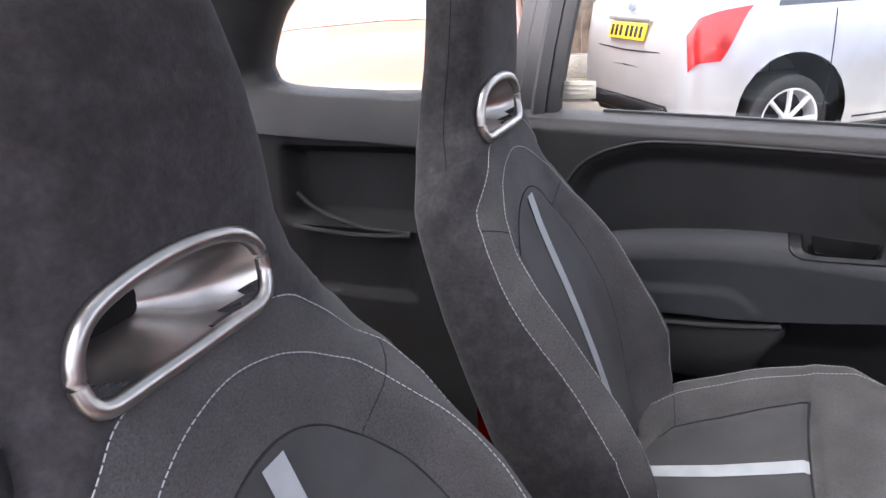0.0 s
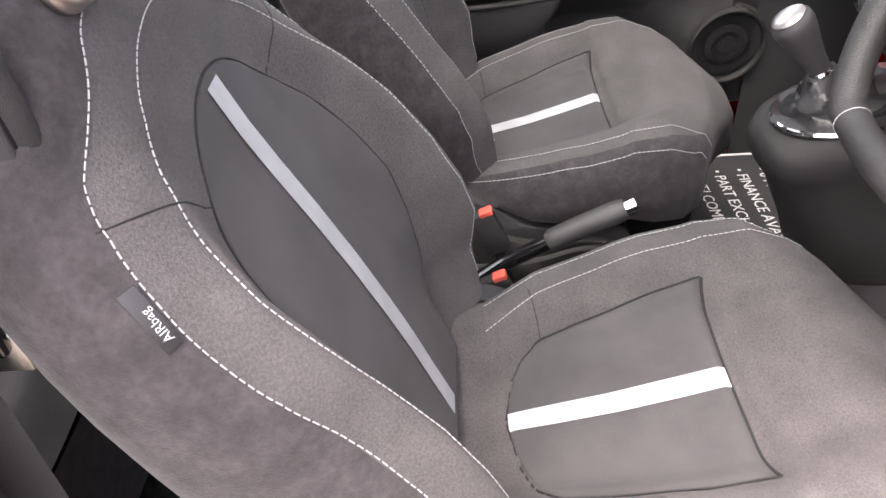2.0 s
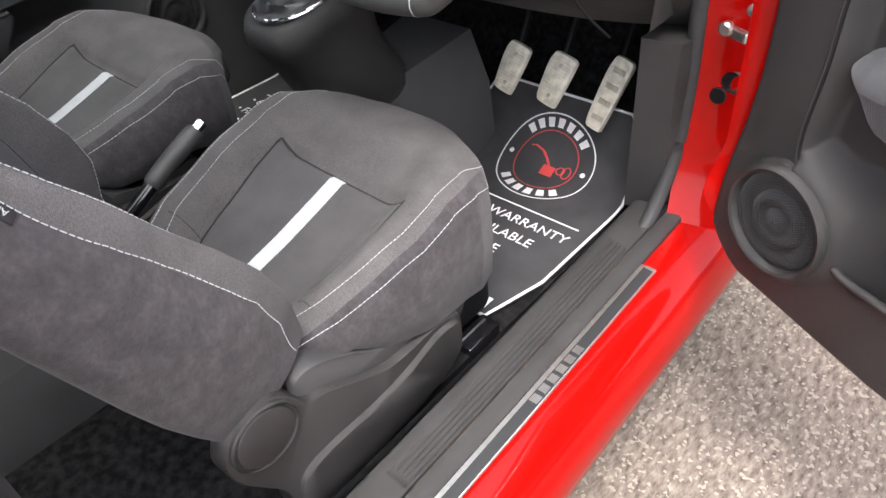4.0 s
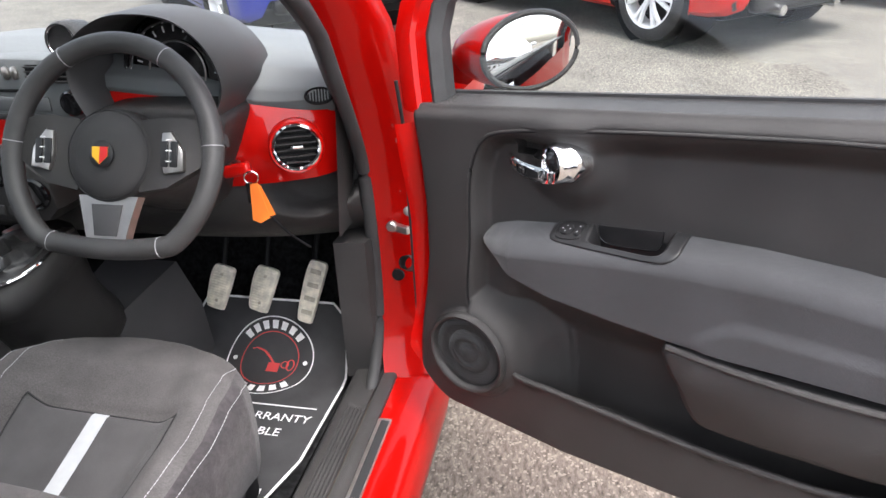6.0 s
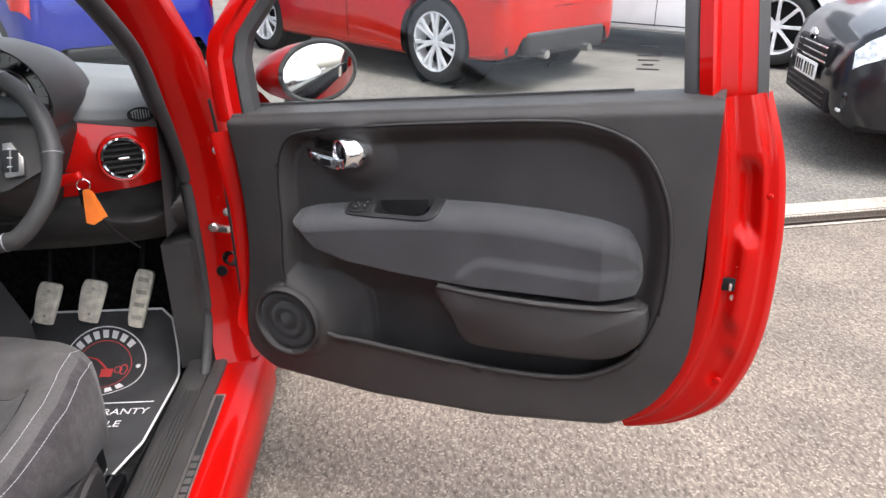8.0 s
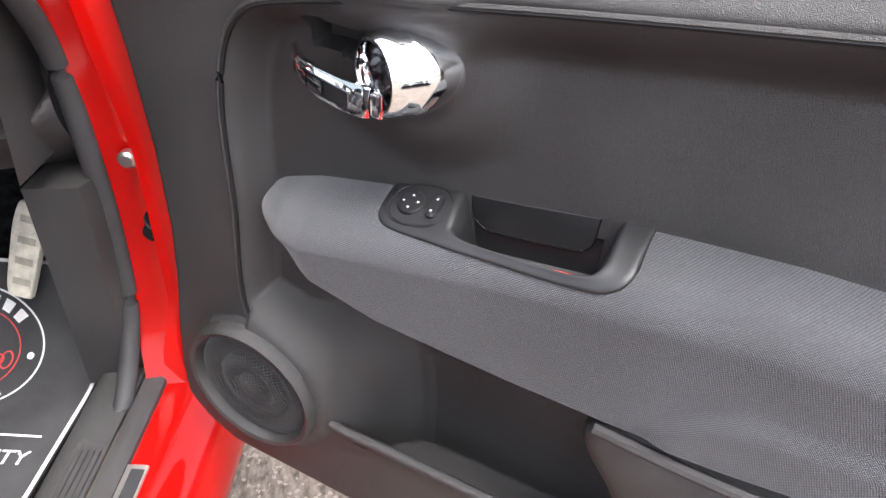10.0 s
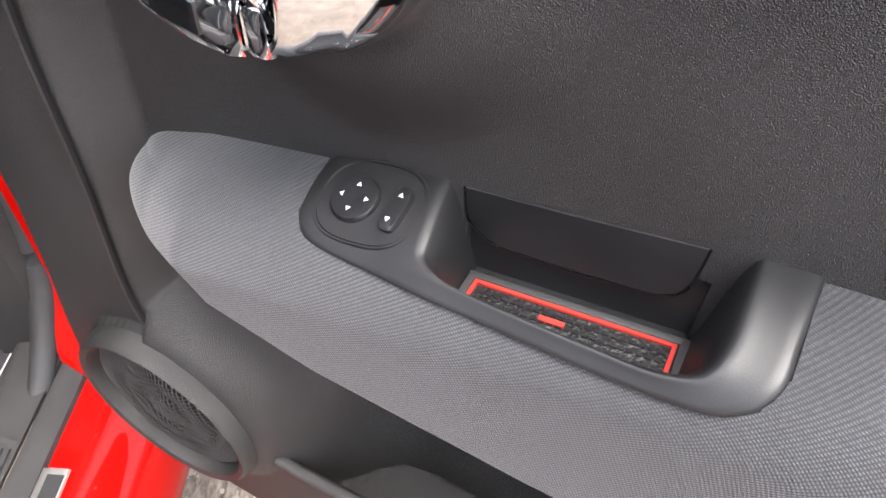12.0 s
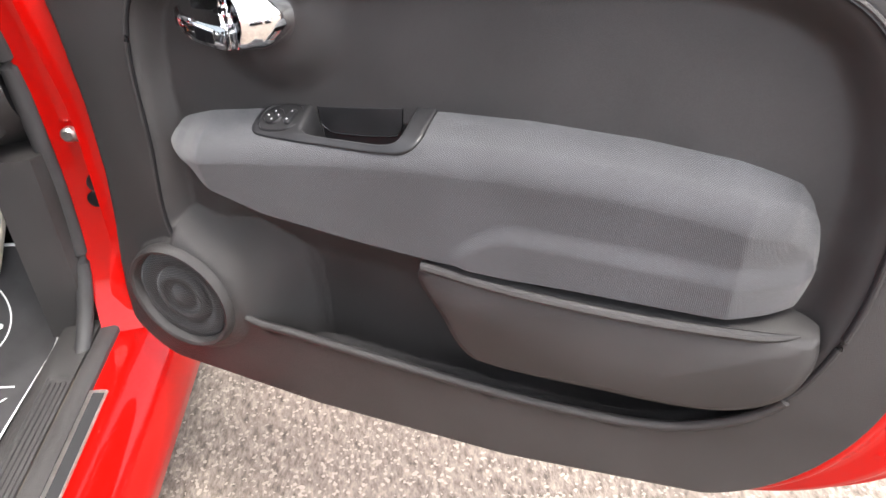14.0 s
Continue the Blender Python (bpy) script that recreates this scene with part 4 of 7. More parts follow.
def build_seat(name, label, xc, top_y, top_z, direction, cy, cz, group, inboard=1.0, width=1.0):
    seat = thing(name, label, "car seat", Matrix.Translation((xc, -0.6, 0.30)), group)
    off = Matrix.Translation((0, 0.6, -0.30))
    place, front, front_x, a_of = seat_surface(Vector((0, top_y, top_z)), direction, inboard, width)
    # backrest with head restraint in one body; a column of points follows the outer seam
    ss = sorted(set([round(-0.50 + 0.0125 * k, 4) for k in range(75)] + [round(0.084 + 0.003 * k, 4) for k in range(38)] + [0.408, 0.414, 0.418, 0.422, 0.425]))
    ss = [s for s in ss if s <= 0.425]
    NI, NO = 30, 22
    loops = []
    for s in ss:
        w, t = interp(s, SEAT_S, SEAT_W), interp(s, SEAT_S, SEAT_T)
        av = max(0.04, a_of(seam_x(s), s)) if s < 0.117 else 0.04
        pos = [av * k / NI for k in range(NI)] + [av + (1 - av) * k / NO for k in range(NO + 1)]
        lp = [front(-q, s) for q in pos[:0:-1]] + [front(q, s) for q in pos]
        for fx, fn in ((0.985, 0.93), (0.94, 1.0), (0.85, 1.03), (0.5, 1.06), (0, 1.07), (-0.5, 1.06), (-0.85, 1.03), (-0.94, 1.0), (-0.985, 0.93)):
            lp.append(place(fx * w, s, -t * fn if t > 0 else -t - 0.004 * (fn - 0.93)))
        loops.append(lp)
    back = part("backrest", loft(loops), CLOTH, seat, "charcoal cloth backrest with integrated head restraint and suede sides", smooth=60, m=off)
    back.data.materials.append(SUEDE)
    n = len(loops[0])
    mid = NI + NO
    for pg in back.data.polygons:
        r, i = divmod(pg.index, n)
        if r >= len(ss) - 1 or not mid - NI <= i < mid + NI or ss[r] > 0.116:
            pg.material_index = 1

    def patch(pname, half, s0, s1, lift, material, lab, nu=24, nv=60, centre=0.0):
        def f(a, b):
            s = s0 + (s1 - s0) * b
            return front_x(centre + half(s) * (2 * a - 1), s, lift)
        return part(pname, grid(f, nu, nv), material, back, lab, smooth=70, m=off)

    OV = [(0.128, -0.48), (0.147, -0.38), (0.155, -0.30), (0.157, -0.22), (0.153, -0.155), (0.141, -0.10), (0.117, -0.058), (0.078, -0.018), (0.040, 0.003)]

    def oval(s):
        return interp(s, [q[1] for q in OV] + [0.009], [q[0] for q in OV] + [0.0])

    patch("centre_panel", oval, -0.49, 0.0085, 0.0012, RIBBED, "dark ribbed cloth centre panel", 24, 80)
    patch("stripe", lambda s: 0.0150, -0.485, 0.0, 0.0030, STRIPE, "light grey vertical stripe", 4, 60, 0.003)
    # stitched seams
    outer = [(x, s) for s, x in ARCH if x > 0 and s > -0.48]
    outer.insert(0, (0.229, -0.470))
    outer.insert(0, (0.222, -0.497))
    inner = [(0.200, -0.46), (0.203, -0.40), (0.196, -0.34), (0.189, -0.29), (0.188, -0.23), (0.197, -0.16), (0.195, -0.10), (0.177, -0.05), (0.160, -0.015), (0.143, 0.012), (0.119, 0.032), (0.092, 0.051), (0.052, 0.069)]
    part("outer_stitching", dashes(arch_line(lambda x, s: front_x(x, s, 0.0012), outer, 0.117, 1500), 0.0052, 0.0018, 0.00068), THREAD, back, "light grey stitching", m=off)
    part("inner_stitching", dashes(arch_line(lambda x, s: front_x(x, s, 0.0012), inner, 0.078, 1500), 0.0046, 0.0018, 0.00068), THREAD, back, "light grey stitching", m=off)
    # Near-black tubes along the seams carry the shade of their creases.
    part("panel_seam", tube(arch_line(lambda x, s: front_x(x, s, 0.0007), OV, 0.010, 200), 0.0011, 6), SEAM_SHADE, back, m=off)
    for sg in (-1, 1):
        part("cross_seam", tube([front_x(sg * p.x, p.y, 0.0) for p in spline([(0.114, -0.055, 0), (0.160, -0.019, 0), (0.213, 0.008, 0)], 15)], 0.0008, 6), SEAM_SHADE, back, m=off)
        part("head_seam", tube([front(sg * 0.80, 0.10 + 0.28 * k / 20, 0.0) for k in range(21)], 0.0009, 6), SEAM_SHADE, back, m=off)
    # ring round the belt opening
    BZ = [(-0.098, 0.116), (-0.113, 0.134), (-0.109, 0.160), (-0.083, 0.179), (-0.03, 0.188), (0.03, 0.188), (0.083, 0.179), (0.109, 0.160), (0.113, 0.134), (0.098, 0.116), (0.05, 0.114), (-0.05, 0.114)]
    bz = spline([(a, b, 0) for a, b in BZ], 72, True)

    def ringpt(p, n, k=1.0, dx=0.0, ds=0.0):
        x, s = 0.026 + 0.89 * p.x * k + dx, 0.151 + (p.y - 0.151) * k + ds
        sr = 0.151 + (p.y - 0.151)
        return place(x, s, interp(sr, SEAT_S, SEAT_C) + n)
    bez = part("belt_opening_ring", tube([ringpt(p, 0.003) for p in bz], 0.0072, 12, True), SATIN, back, "satin nickel ring round the belt opening", m=off)
    fl = [[ringpt(p, n_, k, dx, ds) for p in bz] for n_, k, dx, ds in ((0.006, 0.965, 0, 0), (-0.006, 0.90, 0, 0), (-0.022, 0.78, 0.004, 0.002), (-0.036, 0.62, 0.010, 0.006), (-0.046, 0.46, 0.018, 0.012), (-0.056, 0.36, 0.024, 0.016))]
    part("ring_funnel", loft(fl, True, False), SATIN, bez, "satin nickel funnel", m=off, smooth=70)
    # Near-black plug closes the opening, with the shade put into its colour.
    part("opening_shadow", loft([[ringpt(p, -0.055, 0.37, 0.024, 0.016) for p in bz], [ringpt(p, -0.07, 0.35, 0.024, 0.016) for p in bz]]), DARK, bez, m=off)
    # release latch on the outer shoulder
    if xc > 0:
        lm = Matrix.Translation(place(0.192, 0.100, -0.040)) @ Matrix.Rotation(radians(3), 4, "X") @ Matrix.Rotation(radians(38), 4, "Z")
        lt = part("release_latch", boxed(0, 0, 0, 0.034, 0.056, 0.092, 0.011, seg=4), PLASTIC, back, "black plastic backrest release latch", m=off @ lm)
        part("latch_lever", boxed(0.0165, -0.008, 0.001, 0.010, 0.034, 0.070, 0.0045, seg=3), SOFT, lt, "satin black lever", m=off @ lm)
        part("latch_gap", boxed(0.0165, -0.008, 0.001, 0.0028, 0.038, 0.074, 0.001), DARK, lt, m=off @ lm)
        # fabric tag just behind the outer seam
        p0, p1 = front(0.650, -0.078, 0.002), front(0.650, -0.024, 0.002)
        ex = (p1 - p0).normalized()
        ez = (front(0.66, -0.058) - front(0.64, -0.058)).cross(ex)
        ez = ez if ez.x > 0 else -ez
        ez.normalize()
        ey = ez.cross(ex).normalized()
        pc = (p0 + p1) / 2
        tm = Matrix(((ex.x, ey.x, ez.x, pc.x), (ex.y, ey.y, ez.y, pc.y), (ex.z, ey.z, ez.z, pc.z), (0, 0, 0, 1)))
        lb = part("airbag_tag", boxed(0, 0, 0, 0.050, 0.014, 0.0024, 0.0008), LABEL, back, "small black fabric airbag tag", m=off @ tm)
        text_part("AIRbag", 0.0095, off @ tm @ Matrix.Translation((-0.019, -0.0034, 0.0014)), THREAD, lb, "tag_lettering")

    # cushion
    def panel_half(b):
        return interp(b, [0.035, 0.06, 0.09, 0.14, 0.24, 0.36, 0.58], [0.0, 0.30, 0.43, 0.50, 0.525, 0.54, 0.575])

    def cush(a, b):
        """a across -1..1, b 0 rear .. 1 nose."""
        y = cy - 0.285 + 0.50 * b + 0.055 * sm((b - 0.55) / 0.45) * (1 - 1.25 * a * a)
        z = cz - 0.075 + interp(b, [0, 0.30, 0.57, 0.60, 0.72, 0.86, 0.94, 0.98, 1.0], [0.0, 0.035, 0.075, 0.082, 0.103, 0.100, 0.070, 0.030, -0.035])
        w = interp(b, [0, 0.15, 0.45, 0.70, 0.82, 0.90, 0.96, 1.0], [0.205, 0.235, 0.260, 0.255, 0.232, 0.196, 0.142, 0.075])
        m = abs(a)
        z += 0.052 * sm((m - 0.40) / 0.34) * interp(b, [0, 0.15, 0.38, 0.60, 0.78, 0.92], [0.75, 0.95, 1.0, 0.85, 0.30, 0.0]) - 0.045 * a * w
        z += 0.022 * math.exp(-((b - 0.77) / 0.13) ** 2) * (1 - m * m)
        dip = 0.012 * math.exp(-((b - 0.585) / 0.016) ** 2) * (1 - sm((m - 0.56) / 0.06))
        dip += 0.009 * math.exp(-((m - panel_half(b) - 0.012) / 0.022) ** 2) * sm((b - 0.02) / 0.06) * sm((0.60 - b) / 0.05)
        q = max(0.0, (m - 0.82) / 0.18)
        z -= 0.045 * (1 - math.sqrt(max(0, 1 - q * q))) + dip
        return Vector((a * w, y, z))

    def cushion_loops():
        out = []
        for j in range(111):
            b = -0.16 + 1.16 * j / 110
            lp = [cush(-1 + 2 * k / 96, b) for k in range(97)]
            e0, e1 = lp[0], lp[-1]
            fl = cz + interp(e1.y - cy, [-0.30, -0.21, -0.15, -0.08, 0.02, 0.12, 0.22], [-0.060, -0.090, -0.132, -0.152, -0.160, -0.185, -0.190])
            fl += 0.045 * sm((e1.y - cy + 0.25) / 0.25) if xc < 0 else 0.0
            f1, f0 = min(fl, e1.z - 0.02), min(fl, e0.z - 0.02)
            lp += [Vector((e1.x * 1.01, e1.y, e1.z * 0.55 + f1 * 0.45)), Vector((e1.x * 0.985, e1.y, f1 + 0.010)), Vector((e1.x * 0.93, e1.y, f1)), Vector((e0.x * 0.93, e0.y, f0)), Vector((e0.x * 0.985, e0.y, f0 + 0.010)), Vector((e0.x * 1.01, e0.y, e0.z * 0.55 + f0 * 0.45))]
            out.append(lp)
        return out
    cu = part("seat_cushion", loft(cushion_loops()), CLOTH, seat, "charcoal cloth seat cushion with raised bolsters", smooth=60, m=off)
    cu.data.materials.append(SUEDE)
    for pg in cu.data.polygons:
        if pg.index % 103 >= 91 or pg.index % 103 < 5:
            pg.material_index = 1

    def cpatch(pname, half, b0, b1, lift, material, lab, centre=0.0, nu=20, nv=30):
        def f(a, t):
            b = b0 + (b1 - b0) * t
            return cush(centre + half(b) * (2 * a - 1), b) + Vector((0, 0, lift))
        return part(pname, grid(f, nu, nv), material, cu, lab, smooth=70, m=off)
    cpatch("cushion_panel", panel_half, 0.036, 0.578, 0.0012, RIBBED, "dark ribbed cloth centre panel", 0.0, 40, 60)
    cpatch("cushion_stripe", lambda b: 0.062 - 0.006 * b, 0.040, 0.572, 0.0030, STRIPE, "light grey stripe", 0.01, 2, 30)
    for sg in (-1, 1):
        l1 = [cush(sg * q.x, q.y) + Vector((0, 0, 0.001)) for q in spline([(p * (1.0 if sg > 0 else 0.92), b, 0) for p, b in ((0.70, 0.0), (0.77, 0.15), (0.80, 0.35), (0.81, 0.55), (0.82, 0.70), (0.88, 0.82), (0.96, 0.92))], 600)]
        l2 = [cush(sg * q.x, q.y) + Vector((0, 0, 0.001)) for q in spline([(p * (1.0 if sg > 0 else 0.92), b, 0) for p, b in ((0.92, 0.0), (0.945, 0.2), (0.955, 0.45), (0.96, 0.65), (0.975, 0.80), (0.995, 0.90))], 600)]
        part("cushion_stitching", dashes(l1, 0.0046, 0.0018, 0.00068), THREAD, cu, "light grey stitching", m=off)
        part("cushion_edge_stitching", dashes(l2, 0.0052, 0.0018, 0.00068), THREAD, cu, "light grey stitching", m=off)
        sd = [cush(sg * (panel_half(b) + 0.005), b) + Vector((0, 0, 0.0022)) for b in [0.036 + 0.545 * (k / 40) ** 1.5 for k in range(41)]]
        part("cushion_seam", tube(sd, 0.0016, 6), SEAM_SHADE, cu, m=off)
        part("bolster_seam", tube([cush(sg * (panel_half(0.15) + (0.775 - panel_half(0.15)) * k / 8), 0.15 - 0.003 * k) for k in range(9)], 0.0008, 6), SEAM_SHADE, cu, m=off)
    part("nose_seam", tube([cush(-0.58 + 1.16 * k / 30, 0.585 - 0.012 * math.cos((k / 30 - 0.5) * 3)) + Vector((0, 0, 0.0015)) for k in range(31)], 0.0022, 6), SEAM_SHADE, cu, m=off)
    # plastic base with recliner cover and rails
    def side_plate(pname, outline, n, x0, x1, inset, depth, material, lab, parent, sg):
        """A plate on the seat's flank with its outer rim at x1, rounded over by inset and depth."""
        pts = [(p.x, p.y) for p in spline([(cy + a, cz + b, 0) for a, b in outline], n, True)]
        bm = prism(pts, -x1, -x0, inset, depth)
        bm.transform(Matrix(((0, -1, 0, 0), (1, 0, 0, 0), (0, 0, 1, 0), (0, 0, 0, 1))))
        if sg < 0:
            bm.transform(Matrix.Scale(-1, 4, (1, 0, 0)))
        return part(pname, bm, material, parent, lab, smooth=40, m=off)
    for sg in (-1, 1):
        cover = side_plate("side_cover", COVER, 90, 0.222, 0.256, 0.006, 0.005, PLASTIC, "grained black plastic seat side cover", seat, sg)
        side_plate("cover_rib", COVER_RIB, 70, 0.250, 0.266, 0.007, 0.009, PLASTIC, "long raised rib", cover, sg)
        side_plate("side_pad", COVER_PAD, 60, 0.200, 0.240, 0.006, 0.006, SOFT, "smooth grey pad above the side cover", seat, sg)
        cm = Matrix.Translation((sg * 0.255, cy - 0.383, cz - 0.068)) @ Matrix.Rotation(radians(90 * sg), 4, "Y")
        part("recliner_cap", lathe([(0.052, 0), (0.052, 0.005), (0.0495, 0.0075), (0.0475, 0.0035), (0.0455, 0.0035), (0.0435, 0.0075), (0.040, 0.0088), (0.0, 0.0095)], 48, m=cm), PLASTIC, seat, "round black recliner cap", m=off)
        part("seat_rail", boxed(sg * 0.230, cy - 0.12, 0.312, 0.036, 0.44, 0.044, 0.005), DARK, seat, m=off)
        part("rail_cap", boxed(sg * 0.230, cy + 0.062, 0.322, 0.042, 0.088, 0.056, 0.005), GLOSSBLACK, seat, "glossy black rail end cap", m=off)
        part("rail_edge", boxed(sg * 0.2235, cy + 0.056, 0.3512, 0.004, 0.078, 0.0022, 0.0006), ALLOY, seat, "bare metal rail edge", m=off)
        part("rail_edge", boxed(sg * 0.2560, cy - 0.330, 0.3215, 0.004, 0.090, 0.0030, 0.0008), ALLOY, seat, "bare metal rail edge", m=off)
    part("seat_pan", boxed(0, cy - 0.06, (cz + 0.12) / 2 + 0.05, 0.40, 0.42, cz - 0.44, 0.02), DARK, seat, m=off)
    return seat


build_seat("driver_seat", "charcoal cloth sports seat with light grey stripe and stitching", 0.334, -1.054, 1.054, (-0.358, 0.934), -0.537, 0.630, "front seats")
build_seat("passenger_seat", "charcoal cloth sports seat beside the passenger door", -0.337, -1.021, 1.085, (-0.320, 0.947), -0.574, 0.660, "front seats", 0.5, 0.89)


# ---- the car's body round the cabin ----
car = thing("red_car", "small red three-door hatchback with its driver door open", "car")


def sill_z(y):
    return 0.385 + 0.031 * (y + 0.18)


# outer sill, red, from the front wing to the rear wheel
SEC = [(0.700, -0.01), (0.757, -0.012), (0.785, -0.018), (0.812, -0.035), (0.832, -0.075), (0.838, -0.12), (0.830, -0.17), (0.80, -0.20), (0.70, -0.20)]
bm = loft([[Vector((x, y, sill_z(y) + dz)) for x, dz in SEC] for y in [0.06 - 0.09 * k for k in range(20)]])
part("sill", bm, RED, car, "glossy red sill", smooth=50)
# inner step
def step_loop(y):
    """The step's section at length y: a shallow tread recess, a joint, a flat outer strip."""
    r = 0.0035 * sm((y + 0.795) / 0.012) * sm((-0.142 - y) / 0.012)
    sec = [(0.60, -0.10), (0.616, -0.012), (0.624, 0.000), (0.632, 0.002), (0.645, 0.0025), (0.648, 0.0025 - r), (0.684, 0.0025 - r), (0.6865, 0.0025), (0.6895, 0.002), (0.6905, -0.005), (0.6925, -0.005), (0.6935, 0.001), (0.700, 0.002), (0.718, 0.001), (0.7245, -0.003), (0.7265, -0.008), (0.7265, -0.05), (0.60, -0.15)]
    return [Vector((x, y, sill_z(y) + dz)) for x, dz in sec]


ys = sorted({-0.08 * k for k in range(18)} | {-0.142 - 0.003 * k for k in range(5)} | {-0.783 - 0.003 * k for k in range(5)}, reverse=True)
part("step_trim", loft([step_loop(y) for y in ys]), PLASTIC, car, "ribbed black plastic step trim", smooth=35)
for k in range(4):
    bm = loft([[Vector((0.6525 + 0.0090 * k + a * w_, y, sill_z(y) - 0.0012 + b * w_)) for a, b in ((-0.0026, 0), (-0.0014, 0.0026), (0.0014, 0.0026), (0.0026, 0))] for y, w_ in [(-0.158, 0.1), (-0.161, 0.8), (-0.164, 1)] + [(-0.20 - 0.05 * j, 1) for j in range(12)] + [(-0.774, 1), (-0.777, 0.8), (-0.780, 0.1)]])
    part("tread_rib", bm, PLASTIC, car)
part("joint_dirt", loft([[Vector((x, y, sill_z(y) + dz)) for x, dz in ((0.6902, -0.0049), (0.6912, -0.0012), (0.6920, -0.0014), (0.6928, -0.0049))] for y in [-0.12 - 0.06 * k for k in range(12)]]), DIRT, car, "brown dust caught in the step joint")
kick = part("kick_plate", loft([[Vector((x, y, sill_z(y) - 0.006 + dz)) for x, dz in ((0.7255, 0), (0.7265, 0.0035), (0.7345, 0.0035), (0.7355, 0.0045), (0.7485, 0.0045), (0.7565, 0.0035), (0.7575, 0))] for y in [-0.178 - 0.06 * k for k in range(13)]]), ALLOY, car, "brushed alloy kick plate with a dark insert")
part("kick_insert", loft([[Vector((x, y, sill_z(y) - 0.006 + dz)) for x, dz in ((0.735, 0.0044), (0.7352, 0.0052), (0.7542, 0.0046), (0.7544, 0.0036))] for y in [-0.186 - 0.06 * k for k in range(12)]]), LABEL, kick, "dark grey insert")
for k in range(6):
    y = -0.425 - 0.0247 * k
    part("badge_bar", boxed(0.7447, y, sill_z(y) - 0.0003, 0.015, 0.017, 0.0008), ALLOY, kick)
# door seal round the opening
SEALPTS = [(0.61, -1.165, 1.30), (0.672, -1.19, 0.80), (0.678, -1.16, 0.45), (0.676, -0.95, 0.335), (0.676, -0.60, 0.346), (0.676, -0.30, 0.355), (0.677, -0.13, 0.362), (0.678, -0.050, 0.405), (0.678, 0.015, 0.50), (0.678, 0.032, 0.65), (0.678, 0.025, 0.80), (0.678, 0.010, 0.92), (0.682, -0.050, 1.03), (0.684, -0.112, 1.126), (0.682, -0.162, 1.215), (0.685, -0.228, 1.272), (0.678, -0.300, 1.330), (0.655, -0.40, 1.42), (0.60, -0.52, 1.515), (0.565, -0.75, 1.55), (0.57, -1.05, 1.53), (0.62, -1.17, 1.45)]
part("pillar_cover", loft([[Vector((x - 0.004, y + 0.004, z)), Vector((x - 0.030, y + 0.012, z)), Vector((x - 0.060, y + 0.060, z)), Vector((x - 0.03, y + 0.12, z))] for x, y, z in ((0.69, -0.03, 1.00), (0.693, -0.06, 1.05), (0.693, -0.112, 1.126), (0.690, -0.162, 1.215), (0.685, -0.228, 1.272), (0.678, -0.300, 1.330), (0.655, -0.40, 1.42), (0.60, -0.52, 1.515))]), SOFT, car, "black windscreen pillar cover")
part("door_seal", tube(spline(SEALPTS, 160, True), 0.015, 10, True), SEAL, car, "black rubber door seal")
# red jamb between the seal and the outer skin, front side
JP = [(0.50, 0.030), (0.60, 0.045), (0.72, 0.045), (0.84, 0.030), (0.95, 0.008), (1.08, -0.035), (1.22, -0.10), (1.36, -0.19), (1.46, -0.30)]
jl = []
for z, y in JP:
    lean = interp(z, [0.5, 0.95, 1.22, 1.46], [0, 0, -0.03, -0.09])
    jl.append([Vector((0.680 + lean, y - 0.008, z)), Vector((0.712 + lean, y + 0.004, z)), Vector((0.74 + lean, y + 0.012, z)), Vector((0.765 + lean, y + 0.030, z)), Vector((0.790 + lean, y + 0.050, z)), Vector((0.798 + lean, y + 0.085, z)), Vector((0.78 + lean, y + 0.16, z)), Vector((0.68 + lean, y + 0.14, z))])
low = [[Vector((p.x + 0.02 * k, p.y - 0.055 * k * (1 if n < 5 else 0), p.z - dz)) for n, p in enumerate(jl[0])] for k, dz in ((1.0, 0.125), (0.55, 0.085), (0.15, 0.04))]
part("front_jamb", loft(low + jl), RED, car, "glossy red door jamb and windscreen pillar", smooth=45)
# front wing beyond the hinge
part("front_wing", grid(lambda a, b: Vector((0.80 - 0.03 * sm((b - 0.6) / 0.4) + 0.02 * a, 0.095 + 0.9 * a, 0.20 + (0.76 - 0.05 * a) * b)), 10, 14), RED, car, "glossy red front wing")
for z in (0.981, 0.810):
    part("hinge_bolt", lathe([(0.011, 0), (0.011, 0.006), (0.007, 0.008), (0.0, 0.008)], 12, m=Matrix.Translation((0.772, 0.022 - 0.02 * (z > 0.9), z)) @ Matrix.Rotation(radians(70), 4, "X")), ALLOY, car, "zinc hinge bolt")
bm = boxed(0, 0, 0, 0.05, 0.014, 0.018, 0.003)
part("check_strap", bm, ALLOY, car, "zinc door check strap", m=Matrix.Translation((0.748, 0.030, 0.762)) @ Matrix.Rotation(radians(-25), 4, "Z"))
part("check_pin", lathe([(0.012, 0), (0.013, 0.012), (0.009, 0.016), (0.0, 0.016)], 16, m=Matrix.Translation((0.728, 0.038, 0.766)) @ Matrix.Rotation(radians(90), 4, "X")), ALLOY, car)
part("jamb_plug", lathe([(0.016, 0), (0.015, 0.004), (0.0, 0.004)], 20, m=Matrix.Translation((0.728, 0.052, 0.63)) @ Matrix.Rotation(radians(90), 4, "X")), DARK, car)
part("cable_boot", lathe([(0.016, 0), (0.019, 0.006), (0.016, 0.012), (0.019, 0.018), (0.016, 0.024), (0.019, 0.03), (0.016, 0.06)], 16, m=Matrix.Translation((0.765, 0.045, 0.665)) @ Matrix.Rotation(radians(60), 4, "X")), SEAL, car, "black rubber cable boot")
